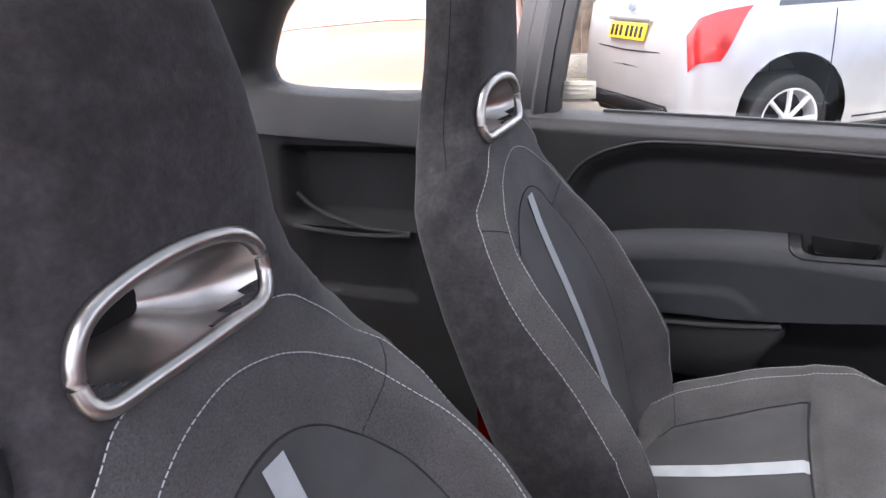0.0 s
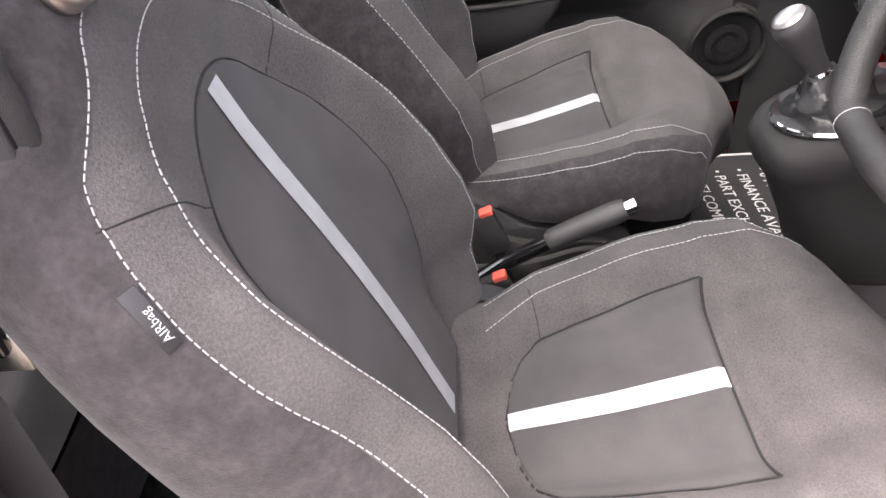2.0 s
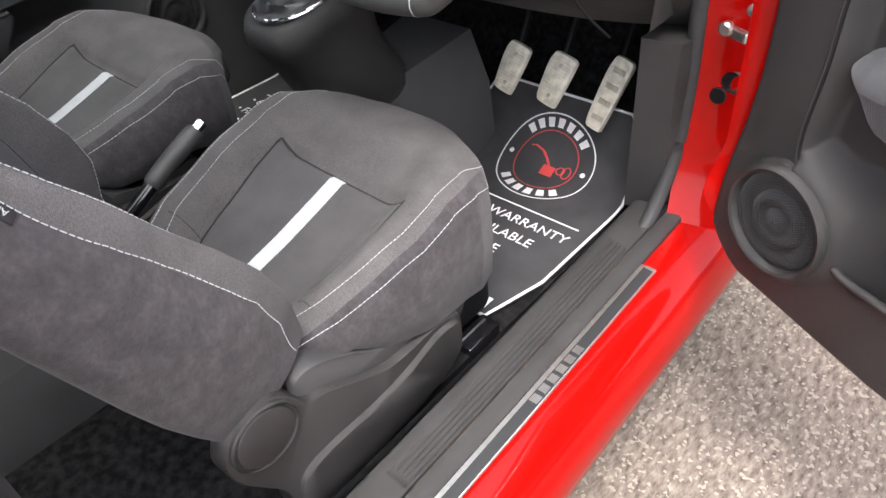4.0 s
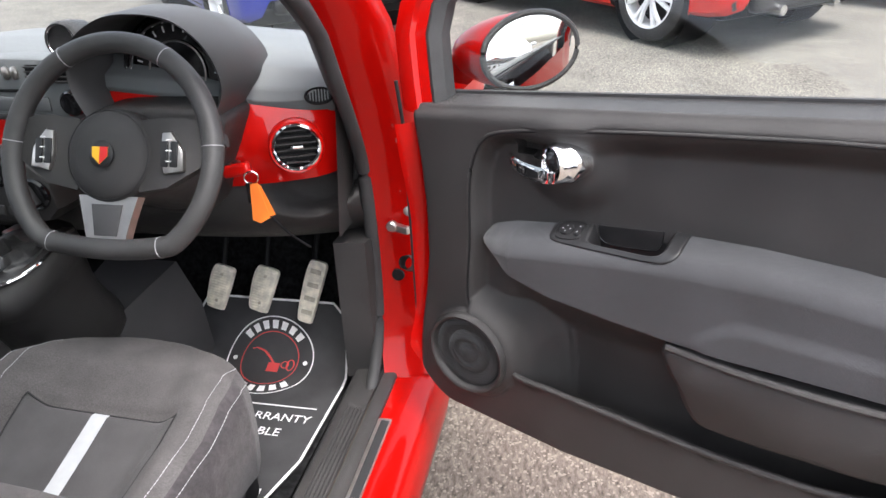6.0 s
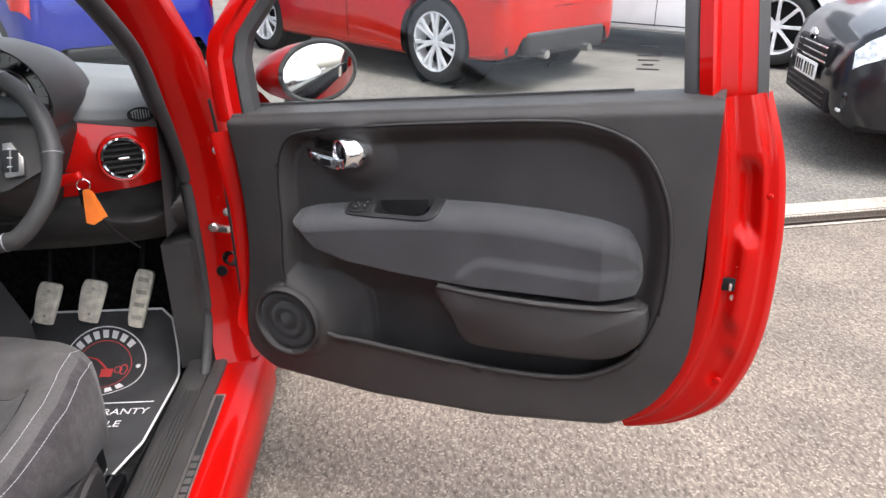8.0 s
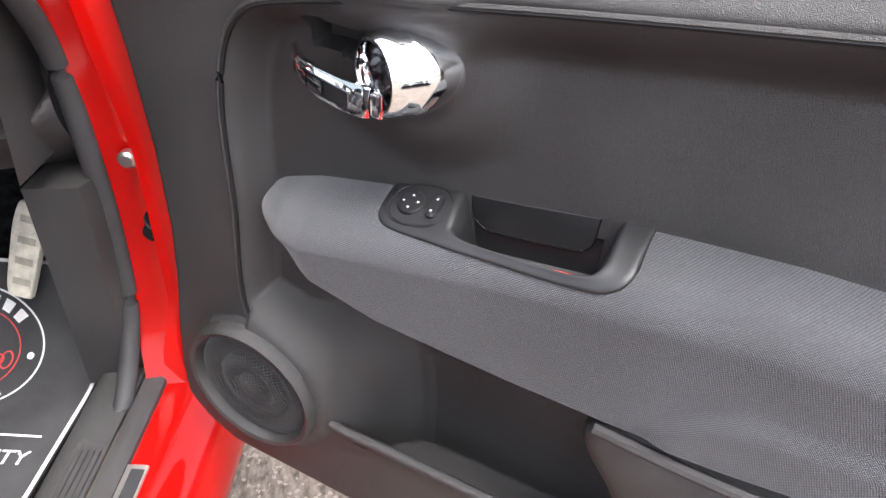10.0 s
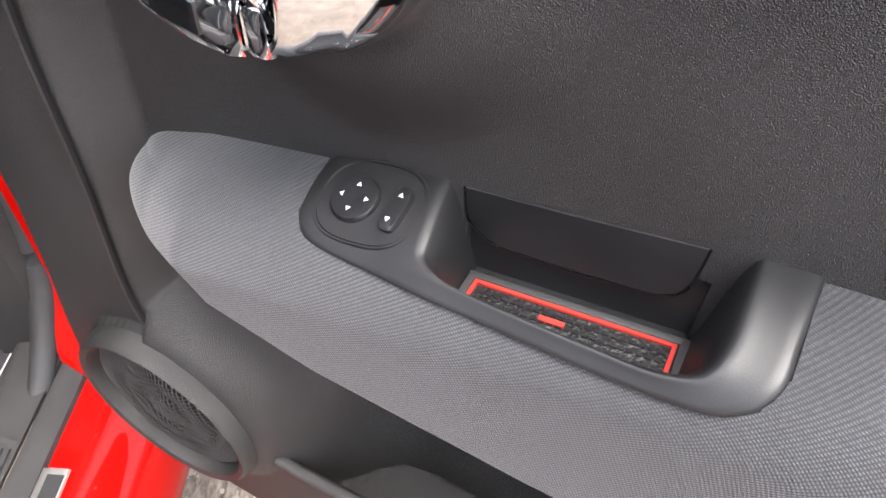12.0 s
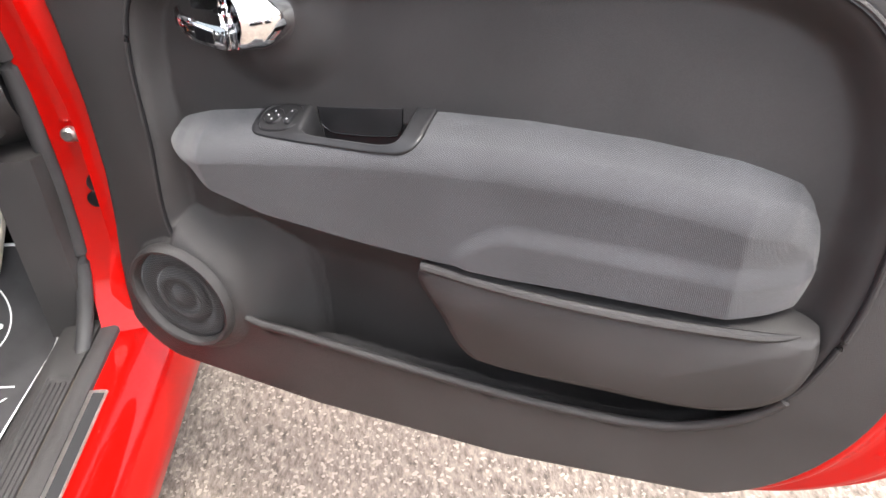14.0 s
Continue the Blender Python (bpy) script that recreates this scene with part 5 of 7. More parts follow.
# kick panel and footwell side
part("footwell_side", grid(lambda a, b: Vector((0.665 - 0.02 * math.sin(a * 3), 0.03 + 0.55 * a, 0.28 + 0.62 * b)), 8, 8), PLASTIC, car, "black plastic footwell side panel")
bm = loft([[Vector((0.60, -0.02, z)), Vector((0.672, -0.01, z)), Vector((0.682, 0.02, z)), Vector((0.67, 0.06, z)), Vector((0.60, 0.09, z))] for z in (0.37, 0.42, 0.55, 0.65, 0.74)])
part("pillar_trim", bm, PLASTIC, car, "black plastic lower pillar trim")
# rear side of the opening
bm = loft([[Vector((0.59 + 0.19 * (0.85 - z), y, z)), Vector((0.65 + 0.12 * (0.85 - z), y + 0.01, z)), Vector((0.70 + 0.06 * (0.85 - z), y - 0.04, z)), Vector((0.78, y - 0.07, z)), Vector((0.76, y - 0.30, z)), Vector((0.60 + 0.19 * (0.85 - z), y - 0.12, z))] for y, z in ((-1.19, 0.40), (-1.205, 0.60), (-1.205, 0.90), (-1.20, 1.10), (-1.19, 1.30), (-1.16, 1.50))])
part("rear_jamb", bm, SOFT, car, "black trimmed pillar behind the door", smooth=45)
part("rear_quarter", grid(lambda a, b: Vector((0.80 - 0.10 * sm((b - 0.5) / 0.5), -1.27 - 1.2 * a, 0.2 + 1.25 * b)), 8, 10), RED, car, "glossy red rear quarter panel")
# floor, tunnel, bulkhead, roof, left side
part("cabin_floor", grid(lambda a, b: Vector((-0.70 + 1.37 * a, -1.9 + 1.97 * b, 0.288)), 20, 20), CARPET, car, "black carpeted floor")
# Darker copy of the pedal alloy: rivets, and slots whose shade is coloured in.
part("toe_board", grid(lambda a, b: Vector((-0.70 + 1.37 * a, 0.06 + 0.40 * b, 0.286 + 0.75 * max(0.0, 0.40 * b - 0.0) ** 1.1 * (0.35 + b))), 10, 14), CARPET, car, "black carpeted toe board")
part("bulkhead", grid(lambda a, b: Vector((-0.75 + 1.5 * a, 0.50, 0.25 + 0.80 * b)), 4, 4), DARK, car)
part("rocker_carpet", grid(lambda a, b: Vector((0.605 + 0.012 * b, -1.2 + 1.2 * a, 0.288 + 0.09 * b)), 8, 3), CARPET, car)
HEADLINE = mat("pale headlining", (0.42, 0.41, 0.39), 0.9, var=0.05)


def roof_pt(x, y):
    return Vector((x, y, 1.575 - 0.14 * x * x - 0.06 * (y + 1.1) ** 2))


# The roof is out of view; its glass is added to light the seats.
for k, (x0, x1, y0, y1) in enumerate(((-0.58, -0.46, -1.95, -0.28), (0.46, 0.58, -1.95, -0.28), (-0.46, 0.46, -1.95, -1.62), (-0.46, 0.46, -0.40, -0.28))):
    part("roof_frame", grid(lambda a, b: roof_pt(x0 + (x1 - x0) * a, y0 + (y1 - y0) * b), 6, 10), HEADLINE, car, "unseen pale headlining round the added roof pane")
part("glass_roof", grid(lambda a, b: roof_pt(-0.46 + 0.92 * a, -1.62 + 1.22 * b) + Vector((0, 0, 0.006)), 8, 8), glass_mat("tinted roof glass", (0.30, 0.32, 0.31)), car, "added unseen tinted roof pane that lets sky light in")
# mats
mat_d = thing("floor_mat", "black printed garage floor mat with white lettering", "floor mat", Matrix.Translation((0.30, 0.0, 0.300)), "floor mats")
MO = [(-0.17, 0.25), (0.205, 0.25), (0.235, 0.22), (0.268, 0.045), (0.262, -0.26), (0.225, -0.40), (0.02, -0.44), (-0.20, -0.44), (-0.275, -0.20), (-0.27, 0.06)]
MR, MA = 0.15, radians(62)


def mat_pt(x, l, lift=0.0):
    """A point of the mat at x and length l along it: flat, then bent up towards the pedals."""
    if l <= 0:
        return Vector((x, l, 0.003 + lift))
    q = min(l / MR, MA)
    y, z = MR * math.sin(q), MR * (1 - math.cos(q))
    rest = max(0.0, l - MR * MA)
    return Vector((x, y + rest * math.cos(MA) - lift * math.sin(q), 0.003 + z + rest * math.sin(MA) + lift * math.cos(q)))


def mat_bounds(l):
    """The mat's left and right edge at length l."""
    xs = []
    for a, b in zip(MO, MO[1:] + MO[:1]):
        if min(a[1], b[1]) - 1e-9 <= l <= max(a[1], b[1]) + 1e-9 and a[1] != b[1]:
            xs.append(a[0] + (b[0] - a[0]) * (l - a[1]) / (b[1] - a[1]))
    return min(xs), max(xs)


def mat_mesh():
    top = grid(lambda a, b: (lambda l: mat_pt(mat_bounds(l)[0] + (mat_bounds(l)[1] - mat_bounds(l)[0]) * a, l))(-0.439 + 0.688 * b), 12, 90)
    grid(lambda a, b: (lambda l: mat_pt(mat_bounds(l)[0] + (mat_bounds(l)[1] - mat_bounds(l)[0]) * a, l, -0.004))(-0.439 + 0.688 * b), 12, 40, top)
    return top


def ring_pt(c, r, q, lift=0.0009):
    return mat_pt(c.x + r * math.cos(q), c.y + r * math.sin(q), lift)


def dress_mat(parent):
    part("mat_sheet", mat_mesh(), MATGREY, parent, smooth=60)
    o = []
    for a, b in zip(MO, MO[1:] + MO[:1]):
        o += [mat_pt((a[0] + (b[0] - a[0]) * j / 14) * 0.985, a[1] + (b[1] - a[1]) * j / 14, 0.0005) for j in range(14)]
    part("edge_binding", tube(o, 0.0032, 6, True), PRINT, parent, "white edge binding")
    c = Vector((0.038, 0.080, 0))
    for r, wd, material in ((0.121, 0.0035, PRINT), (0.080, 0.0025, PRINTRED)):
        part("print_ring", grid(lambda a, b, r=r, wd=wd: ring_pt(c, r + wd * b, 2 * math.pi * a), 72, 1), material, parent)
    for dx in (-1, 1):
        part("print_dot", grid(lambda a, b, dx=dx: mat_pt(c.x + dx * 0.102 + 0.0065 * b * math.cos(6.2832 * a), c.y + 0.0065 * b * math.sin(6.2832 * a), 0.0009), 16, 2), PRINT, parent)
    # the ring's name as plain curved bars
    for sgn, n, span in ((1, 7, 108), (-1, 6, 100)):
        for k in range(n):
            q0 = radians(90 * sgn - sgn * (-span / 2 + span * (k + 0.5) / n))
            wd = radians(span / n * 0.36)
            for r0, r1, s0, s1 in ((0.090, 0.113, -0.85, 0.85),):
                part("print_bar", grid(lambda a, b, r0=r0, r1=r1, s0=s0, s1=s1: ring_pt(c, r0 + (r1 - r0) * b, q0 - sgn * wd * (s0 + (s1 - s0) * a)), 2, 1), PRINT, parent)
    # red pump drawing as plain shapes
    part("print_shape", tube([mat_pt(c.x + x, c.y + y, 0.001) for x, y in ((-0.058, 0.030), (-0.045, 0.034), (-0.02, 0.026), (0.0, 0.008), (0.012, -0.006))], 0.0035, 5, flat=0.2), PRINTRED, parent)
    part("print_shape", grid(lambda a, b: mat_pt(c.x - 0.002 + 0.034 * a, c.y - 0.034 + 0.028 * b, 0.001), 2, 3), PRINTRED, parent)
    for ox, ry in ((0.046, 0.010), (0.062, 0.016)):
        part("print_shape", tube([mat_pt(c.x + ox + 0.010 * math.cos(q), c.y - 0.010 + ry * math.sin(q), 0.001) for q in (6.2832 * k / 16 for k in range(16))], 0.0018, 5, True, flat=0.3), PRINTRED, parent)
    part("print_line", boxed(0.02, -0.080, 0.0042, 0.42, 0.0035, 0.0008), PRINT, parent)
    for k, tx in enumerate(("• 6 MONTHS WARRANTY", "• FINANCE AVAILABLE", "• PART EXCHANGE", "WELCOME")):
        text_part(tx, 0.038, Matrix.Translation((-0.205 if k < 3 else -0.18, -0.135 - 0.054 * k, 0.0042)), PRINT, parent, "lettering", 0.0003)
    for k in range(12):
        x = -0.115 + 0.0265 * k + (0.02 if k > 6 else 0)
        bm = bmesh.new()
        box(bm, x + 0.004, -0.370, 0.0042, 0.016, 0.030, 0.0006)
        part("print_bar", bm, PRINT, parent)
    part("print_line", boxed(0.045, -0.400, 0.0042, 0.32, 0.003, 0.0006), PRINT, parent)


dress_mat(mat_d)
mat_p = copy_thing(mat_d, Matrix.Translation((-0.385, 0.018, 0.300)))
# pedals
for nm, x0, x1, z0, z1, lab in (("accelerator_pedal", 0.43, 0.485, 0.428, 0.597, "slim cast alloy accelerator pedal"), ("brake_pedal", 0.283, 0.353, 0.448, 0.571, "square cast alloy brake pedal"), ("clutch_pedal", 0.158, 0.225, 0.447, 0.568, "square cast alloy clutch pedal")):
    ped = thing(nm, lab, "pedal", Matrix.Translation(((x0 + x1) / 2, 0.14, (z0 + z1) / 2)), "pedals")
    w, h = x1 - x0, z1 - z0
    tilt = Matrix.Rotation(radians(-22), 4, "X") @ Matrix.Rotation(radians(12), 4, "Y")
    ol = [(p.x, p.y) for p in spline([(x, z, 0) for x, z in ((-w * 0.20, h / 2), (w * 0.30, h / 2), (w * 0.47, h * 0.46), (w * 0.50, h * 0.36), (w * 0.44, -h * 0.10), (w * 0.37, -h * 0.45), (w * 0.28, -h / 2), (-w * 0.20, -h / 2), (-w * 0.36, -h * 0.46), (-w * 0.44, -h * 0.28), (-w * 0.48, h * 0.20), (-w * 0.38, h * 0.46))], 48, True)]
    part("pedal_plate", prism(ol, -0.008, 0.008, 0.004, 0.004), PEDAL, ped, m=tilt)
    if h < 0.14:
        for k in range(15):
            z = -h * 0.42 + h * 0.84 * k / 14
            part("grip_rib", boxed(w * 0.05 * z / h, -0.0088, z, w * (0.70 + 0.14 * z / h), 0.0030, 0.0034, 0.0010), PEDAL, ped, m=tilt)
    else:
        for z in (-0.33, -0.11, 0.11, 0.33):
            # Slots aren't cut: darker bars carry the recess shade in their colour.
            part("grip_slot", boxed(w * 0.04, -0.0078, z * h, w * 0.56, 0.0022, 0.0125, 0.0008), PEDAL_DARK, ped, "slot drawn by a darker bar with its shade in the colour", m=tilt)
    for z in ((-0.11, 0.11) if h > 0.14 else (-0.3, 0.3)):
        part("rivet", lathe([(0.0048, 0), (0.0042, 0.0028), (0.0025, 0.0028), (0.0, 0.0016)], 12, m=Matrix.Translation((w * 0.04, -0.0088, z * h)) @ Matrix.Rotation(radians(90), 4, "X")), PEDAL_DARK, ped, m=tilt)
    part("pedal_arm", tube([(0, 0.01, 0), (0, 0.08, 0.12), (-0.01, 0.20, 0.30)], 0.008, 8), DARK, ped)


# ---- dashboard ----
dash = thing("dashboard", "black and grey dashboard with a glossy red fascia", "dashboard")


def face_y(x):
    return -0.130 + (0.095 if x > 0 else 0.025) * (abs(x) / 0.64) ** 4


def red_top(x):
    return interp(x, [-0.65, -0.4, -0.2, 0.2, 0.48, 0.64], [1.062, 1.095, 1.112, 1.112, 1.082, 1.050])


def red_bot(x):
    return interp(x, [-0.65, -0.45, -0.28, 0.0, 0.3, 0.64], [0.955, 0.915, 0.898, 0.892, 0.900, 0.916])


def fascia(a, b):
    x = -0.65 + 1.29 * a
    t = 0.05 + 0.95 * b
    z = red_bot(x) + (red_top(x) - red_bot(x)) * b
    end = sm((abs(x) - 0.58) / 0.07)
    return Vector((x, face_y(x) - 0.020 * math.sin(math.pi * b) * (1 - 0.5 * end) + 0.035 * end * end, z))


part("fascia", grid(fascia, 60, 14), REDTRIM, dash, "glossy red fascia panel", smooth=60)


def top_skin(a, b):
    x = -0.67 + 1.34 * a
    y0, z0 = face_y(x) + 0.004, red_top(x) - 0.004
    prof = [(0.0, 0.0), (-0.006, 0.012), (0.004, 0.035), (0.06, 0.068), (0.16, 0.085), (0.30, 0.080), (0.52, 0.055)]
    i = min(int(b * 6), 5)
    f = b * 6 - i
    dy, dz = (prof[i][k] * (1 - f) + prof[i + 1][k] * f for k in (0, 1))
    edge = sm((abs(x) - 0.50) / 0.17)
    return Vector((x, y0 + dy + 0.02 * edge, z0 + dz * (1 - 0.25 * edge) + 0.02 * edge * (b > 0.1)))


part("dash_top", grid(top_skin, 50, 36), DASHTOP, dash, "grained grey dashboard top", smooth=60)
part("dash_end", grid(lambda a, b: Vector((0.640 + 0.025 * b, -0.075 + 0.10 * a, 0.78 + 0.33 * b)), 4, 6), PLASTIC, dash)


def knee(a, b):
    x = -0.66 + 1.33 * a
    z = 0.735 + (red_bot(x) + 0.004 - 0.735) * b
    cub = 0.07 * sm((0.10 - math.hypot((x - 0.575) / 1.0, (z - 0.905) * 1.15)) / 0.02) if x > 0.47 else 0.0
    gl = 0.08 * sm((z - 0.80) / 0.03) * sm((-0.20 - x) / 0.05) * sm((x + 0.62) / 0.05)
    return Vector((x, face_y(x) + 0.015 - 0.012 * math.sin(math.pi * b) + 0.10 * (1 - b) ** 3 + cub + gl, z))


part("knee_panel", grid(knee, 140, 40), PLASTIC, dash, "black plastic lower dashboard with an open shelf", smooth=60)
part("shelf_liner", boxed(-0.30, -0.10, 0.842, 0.20, 0.02, 0.022, 0.004), REDTRIM, dash, m=Matrix.Rotation(0.0, 4, "Y"))
part("dash_underside", grid(lambda a, b: Vector((-0.66 + 1.33 * a, face_y(-0.66 + 1.33 * a) + 0.11 + 0.35 * b, 0.736 + 0.02 * b)), 10, 4), DARK, dash)


def round_vent(cx, cy, cz, r, yaw, parent, slats=6):
    m = Matrix.Translation((cx, cy, cz)) @ Matrix.Rotation(radians(yaw), 4, "Z") @ Matrix.Rotation(radians(90), 4, "X")
    v = part("air_vent", lathe([(r * 1.22, -0.012), (r * 1.22, 0.004), (r * 1.15, 0.009), (r * 1.05, 0.007)], 48, m=m), REDTRIM, parent, "round air vent with chrome ring")
    part("chrome_ring", lathe([(r * 1.06, 0.0), (r * 1.06, 0.010), (r * 0.98, 0.013), (r * 0.92, 0.010), (r * 0.91, -0.01)], 48, m=m), CHROME, v, "bright chrome ring")
    part("vent_hollow", lathe([(r * 0.93, -0.012), (0.0, -0.013)], 32, m=m), DARK, v)
    for k in range(slats):
        h = (-0.72 + 1.44 * k / (slats - 1)) * r
        w = math.sqrt(max(0, (0.88 * r) ** 2 - h * h))
        part("vent_slat", boxed(0, h, 0.0, 2 * w, 0.0035, 0.012, 0.001), PLASTIC, v, m=m @ Matrix.Rotation(0.0, 4, "X"))
    part("vent_tab", boxed(0, 0, 0.009, 0.026, 0.006, 0.006, 0.002), CHROME, v, m=m)


round_vent(0.584, -0.110, 0.999, 0.046, 24, dash)
round_vent(-0.622, -0.150, 1.003, 0.044, -14, dash)
# demister grille
dm = Matrix.Translation((0.618, -0.045, 1.086)) @ Matrix.Rotation(radians(20), 4, "Z") @ Matrix.Rotation(radians(38), 4, "X")
gv = part("demister", lathe([(0.030, -0.003), (0.030, 0.001), (0.027, 0.003), (0.026, -0.004), (0.0, -0.004)], 32, m=dm @ Matrix.Diagonal((1.0, 0.72, 1, 1))), DARK, dash, "small oval side demister")
for k in range(7):
    part("demister_slat", boxed(-0.018 + 0.006 * k, 0, 0.0005, 0.0022, 0.030 * math.sqrt(1 - ((k - 3) / 4.2) ** 2), 0.003, m=None), DASHTOP, gv, m=dm)
part("footwell_side", grid(lambda a, b: Vector((-0.668, -0.16 + 0.55 * a, 0.29 + 0.80 * b)), 4, 4), SOFT, dash, "black footwell side trim")
part("footwell_front", grid(lambda a, b: Vector((-0.66 + 1.32 * a, 0.34 + 0.02 * b, 0.29 + 0.62 * b)), 4, 4), CARPET, dash)
# radio block
radio = part("radio_panel", prism([(-0.155, 1.165), (0.0, 1.172), (0.165, 1.165), (0.175, 1.12), (0.165, 1.06), (0.13, 1.040), (0.0, 1.040), (-0.12, 1.044), (-0.155, 1.06), (-0.165, 1.12)], -0.168, -0.10, 0.010, 0.008), DASHTOP, dash, "grey radio panel with vents and two dials")
for cx in (-0.09, 0.10):
    part("vent_hollow", boxed(cx, -0.166, 1.140, 0.125, 0.006, 0.040, 0.004), DARK, radio)
    for k in range(4):
        part("vent_slat", boxed(cx, -0.171, 1.126 + 0.0095 * k, 0.120, 0.010, 0.003, 0.001), PLASTIC, radio)
    part("vent_tab", boxed(cx, -0.176, 1.140, 0.028, 0.006, 0.006, 0.002), SOFT, radio)
for cx in (-0.006, 0.014):
    part("centre_button", lathe([(0.008, 0), (0.008, 0.005), (0.006, 0.007), (0, 0.007)], 20, m=Matrix.Translation((cx, -0.168, 1.142)) @ Matrix.Rotation(radians(90), 4, "X") @ Matrix.Diagonal((1, 1.7, 1, 1))), SATIN, radio)
for cx in (-0.128, 0.135):
    part("dial", lathe([(0.027, 0), (0.026, 0.014), (0.022, 0.018), (0.008, 0.0165), (0, 0.0165)], 32, m=Matrix.Translation((cx, -0.166, 1.083)) @ Matrix.Rotation(radians(90), 4, "X")), GLOSSBLACK, radio, "round black dial")
part("display", boxed(0.0, -0.169, 1.078, 0.155, 0.005, 0.030, 0.002), mat("grey display", (0.10, 0.105, 0.11), 0.25), radio, "blank grey display")
part("disc_slot", boxed(0.0, -0.169, 1.106, 0.13, 0.004, 0.006, 0.001), DARK, radio)
for k in range(6):
    part("radio_key", boxed(-0.075 + 0.030 * k, -0.1695, 1.053, 0.024, 0.005, 0.008, 0.001), SOFT, radio)
for ob in (radio, *radio.children):
    ob.data.transform(Matrix.Translation((0.0, 0.014, 0.010)))
# push buttons under the radio
for cx in (-0.205, -0.115):
    bt = part("round_button", lathe([(0.017, 0), (0.018, 0.006), (0.014, 0.010), (0.011, 0.006), (0.0, 0.006)], 28, m=Matrix.Translation((cx, face_y(cx) - 0.018, 1.003)) @ Matrix.Rotation(radians(90), 4, "X")), CHROME, dash, "small round button with bright ring")
    part("button_face", lathe([(0.0105, 0.0065), (0.009, 0.009), (0, 0.009)], 20, m=Matrix.Translation((cx, face_y(cx) - 0.018, 1.003)) @ Matrix.Rotation(radians(90), 4, "X")), GLOSSBLACK, bt)
# bright model badge as three rings
for k in range(3):
    part("badge_ring", tube([Vector((-0.575 + 0.026 * k + 0.010 * math.cos(q), face_y(-0.55) - 0.020 - 0.010 * k, 0.962 - 0.003 * k + 0.010 * math.sin(q))) for q in (6.2832 * j / 20 for j in range(20))], 0.0028, 6, True), CHROME, dash, "bright ring badge")
# heater pod
pod = part("heater_panel", prism([(-0.115, 0.955), (-0.06, 1.005), (0.0, 1.022), (0.06, 1.005), (0.115, 0.955), (0.118, 0.90), (0.09, 0.872), (0.0, 0.862), (-0.09, 0.872), (-0.118, 0.90)], -0.262, -0.10, 0.014, 0.014), PLASTIC, dash, "black heater panel with three dials")
for cx, cz in ((-0.076, 0.932), (0.0, 0.980), (0.076, 0.932)):
    hm = Matrix.Translation((cx, -0.260, cz)) @ Matrix.Rotation(radians(84), 4, "X")
    dl = part("heater_dial", lathe([(0.034, 0), (0.034, 0.008), (0.029, 0.012), (0.027, 0.006), (0.022, 0.006), (0.0, 0.006)], 36, m=hm), GLOSSBLACK, pod, "round black heater dial")
    part("dial_grip", boxed(0, 0, 0.012, 0.012, 0.044, 0.016, 0.004), SOFT, dl, m=hm @ Matrix.Rotation(radians(30), 4, "Z"))
    part("dial_mark", boxed(0, 0.012, 0.0205, 0.003, 0.016, 0.001), PRINT, dl, m=hm @ Matrix.Rotation(radians(30), 4, "Z"))
for k in range(2):
    part("heater_key", boxed(-0.03 + 0.06 * k, -0.262, 0.895, 0.05, 0.012, 0.022, 0.004), SOFT, pod)
# gear lever housing
secs = []
for z, yc, hl, hw_ in ((0.801, -0.280, 0.118, 0.086), (0.795, -0.280, 0.127, 0.094), (0.776, -0.280, 0.132, 0.099), (0.757, -0.278, 0.133, 0.100), (0.740, -0.274, 0.126, 0.095), (0.700, -0.262, 0.124, 0.094), (0.650, -0.240, 0.124, 0.093), (0.600, -0.210, 0.128, 0.094), (0.550, -0.190, 0.130, 0.096), (0.530, -0.185, 0.120, 0.090)):
    secs.append([Vector((hw_ * math.copysign(abs(math.cos(q)) ** 0.7, math.cos(q)), yc - hl * math.copysign(abs(math.sin(q)) ** 0.8, math.sin(q)), z - 0.22 * (0.14 * math.sin(q)) * (z > 0.73))) for q in (6.2832 * k / 48 for k in range(48))])
hous = part("gear_console", loft(secs), PLASTIC, dash, "black gear lever console bulging from the dashboard", smooth=60)
for k in range(2):
    part("window_switch", boxed(-0.060 + 0.120 * k, -0.205, 0.820, 0.030, 0.045, 0.012, 0.004), SATIN, hous, "satin window switch")
ringp = [Vector((0.078 * math.cos(q), 0.102 * math.sin(q), 0.008)) for q in (6.2832 * k / 48 for k in range(48))]
lever = thing("gear_lever", "satin gear lever with a black leather gaiter", "gear lever", Matrix.Translation((0.0, -0.290, 0.795)))
lv = Matrix.Rotation(radians(12), 4, "X")
part("gaiter_ring", tube(ringp, 0.0042, 8, True), CHROME, lever, "bright oval ring", m=lv)
LEATHER = mat("creased black leather", (0.018, 0.018, 0.019), 0.38, var=0.3, scale=40, bump=0.6, bscale=120)
gl = []
for k, (r, h) in enumerate(((1.0, 0.006), (0.93, 0.016), (0.80, 0.018), (0.72, 0.026), (0.56, 0.028), (0.50, 0.040), (0.36, 0.042), (0.30, 0.058), (0.20, 0.068))):
    gl.append([Vector((0.077 * r * (1 + 0.07 * math.sin(5 * q + 2 * k)) * math.cos(q), 0.101 * r * (1 + 0.07 * math.cos(4 * q + k)) * math.sin(q) - 0.045 * (1 - r), h + 0.006 * math.sin(3 * q + k * 1.7))) for q in (6.2832 * j / 40 for j in range(40))])
part("gaiter", loft(gl), LEATHER, lever, "creased black leather gaiter", smooth=50, m=lv)
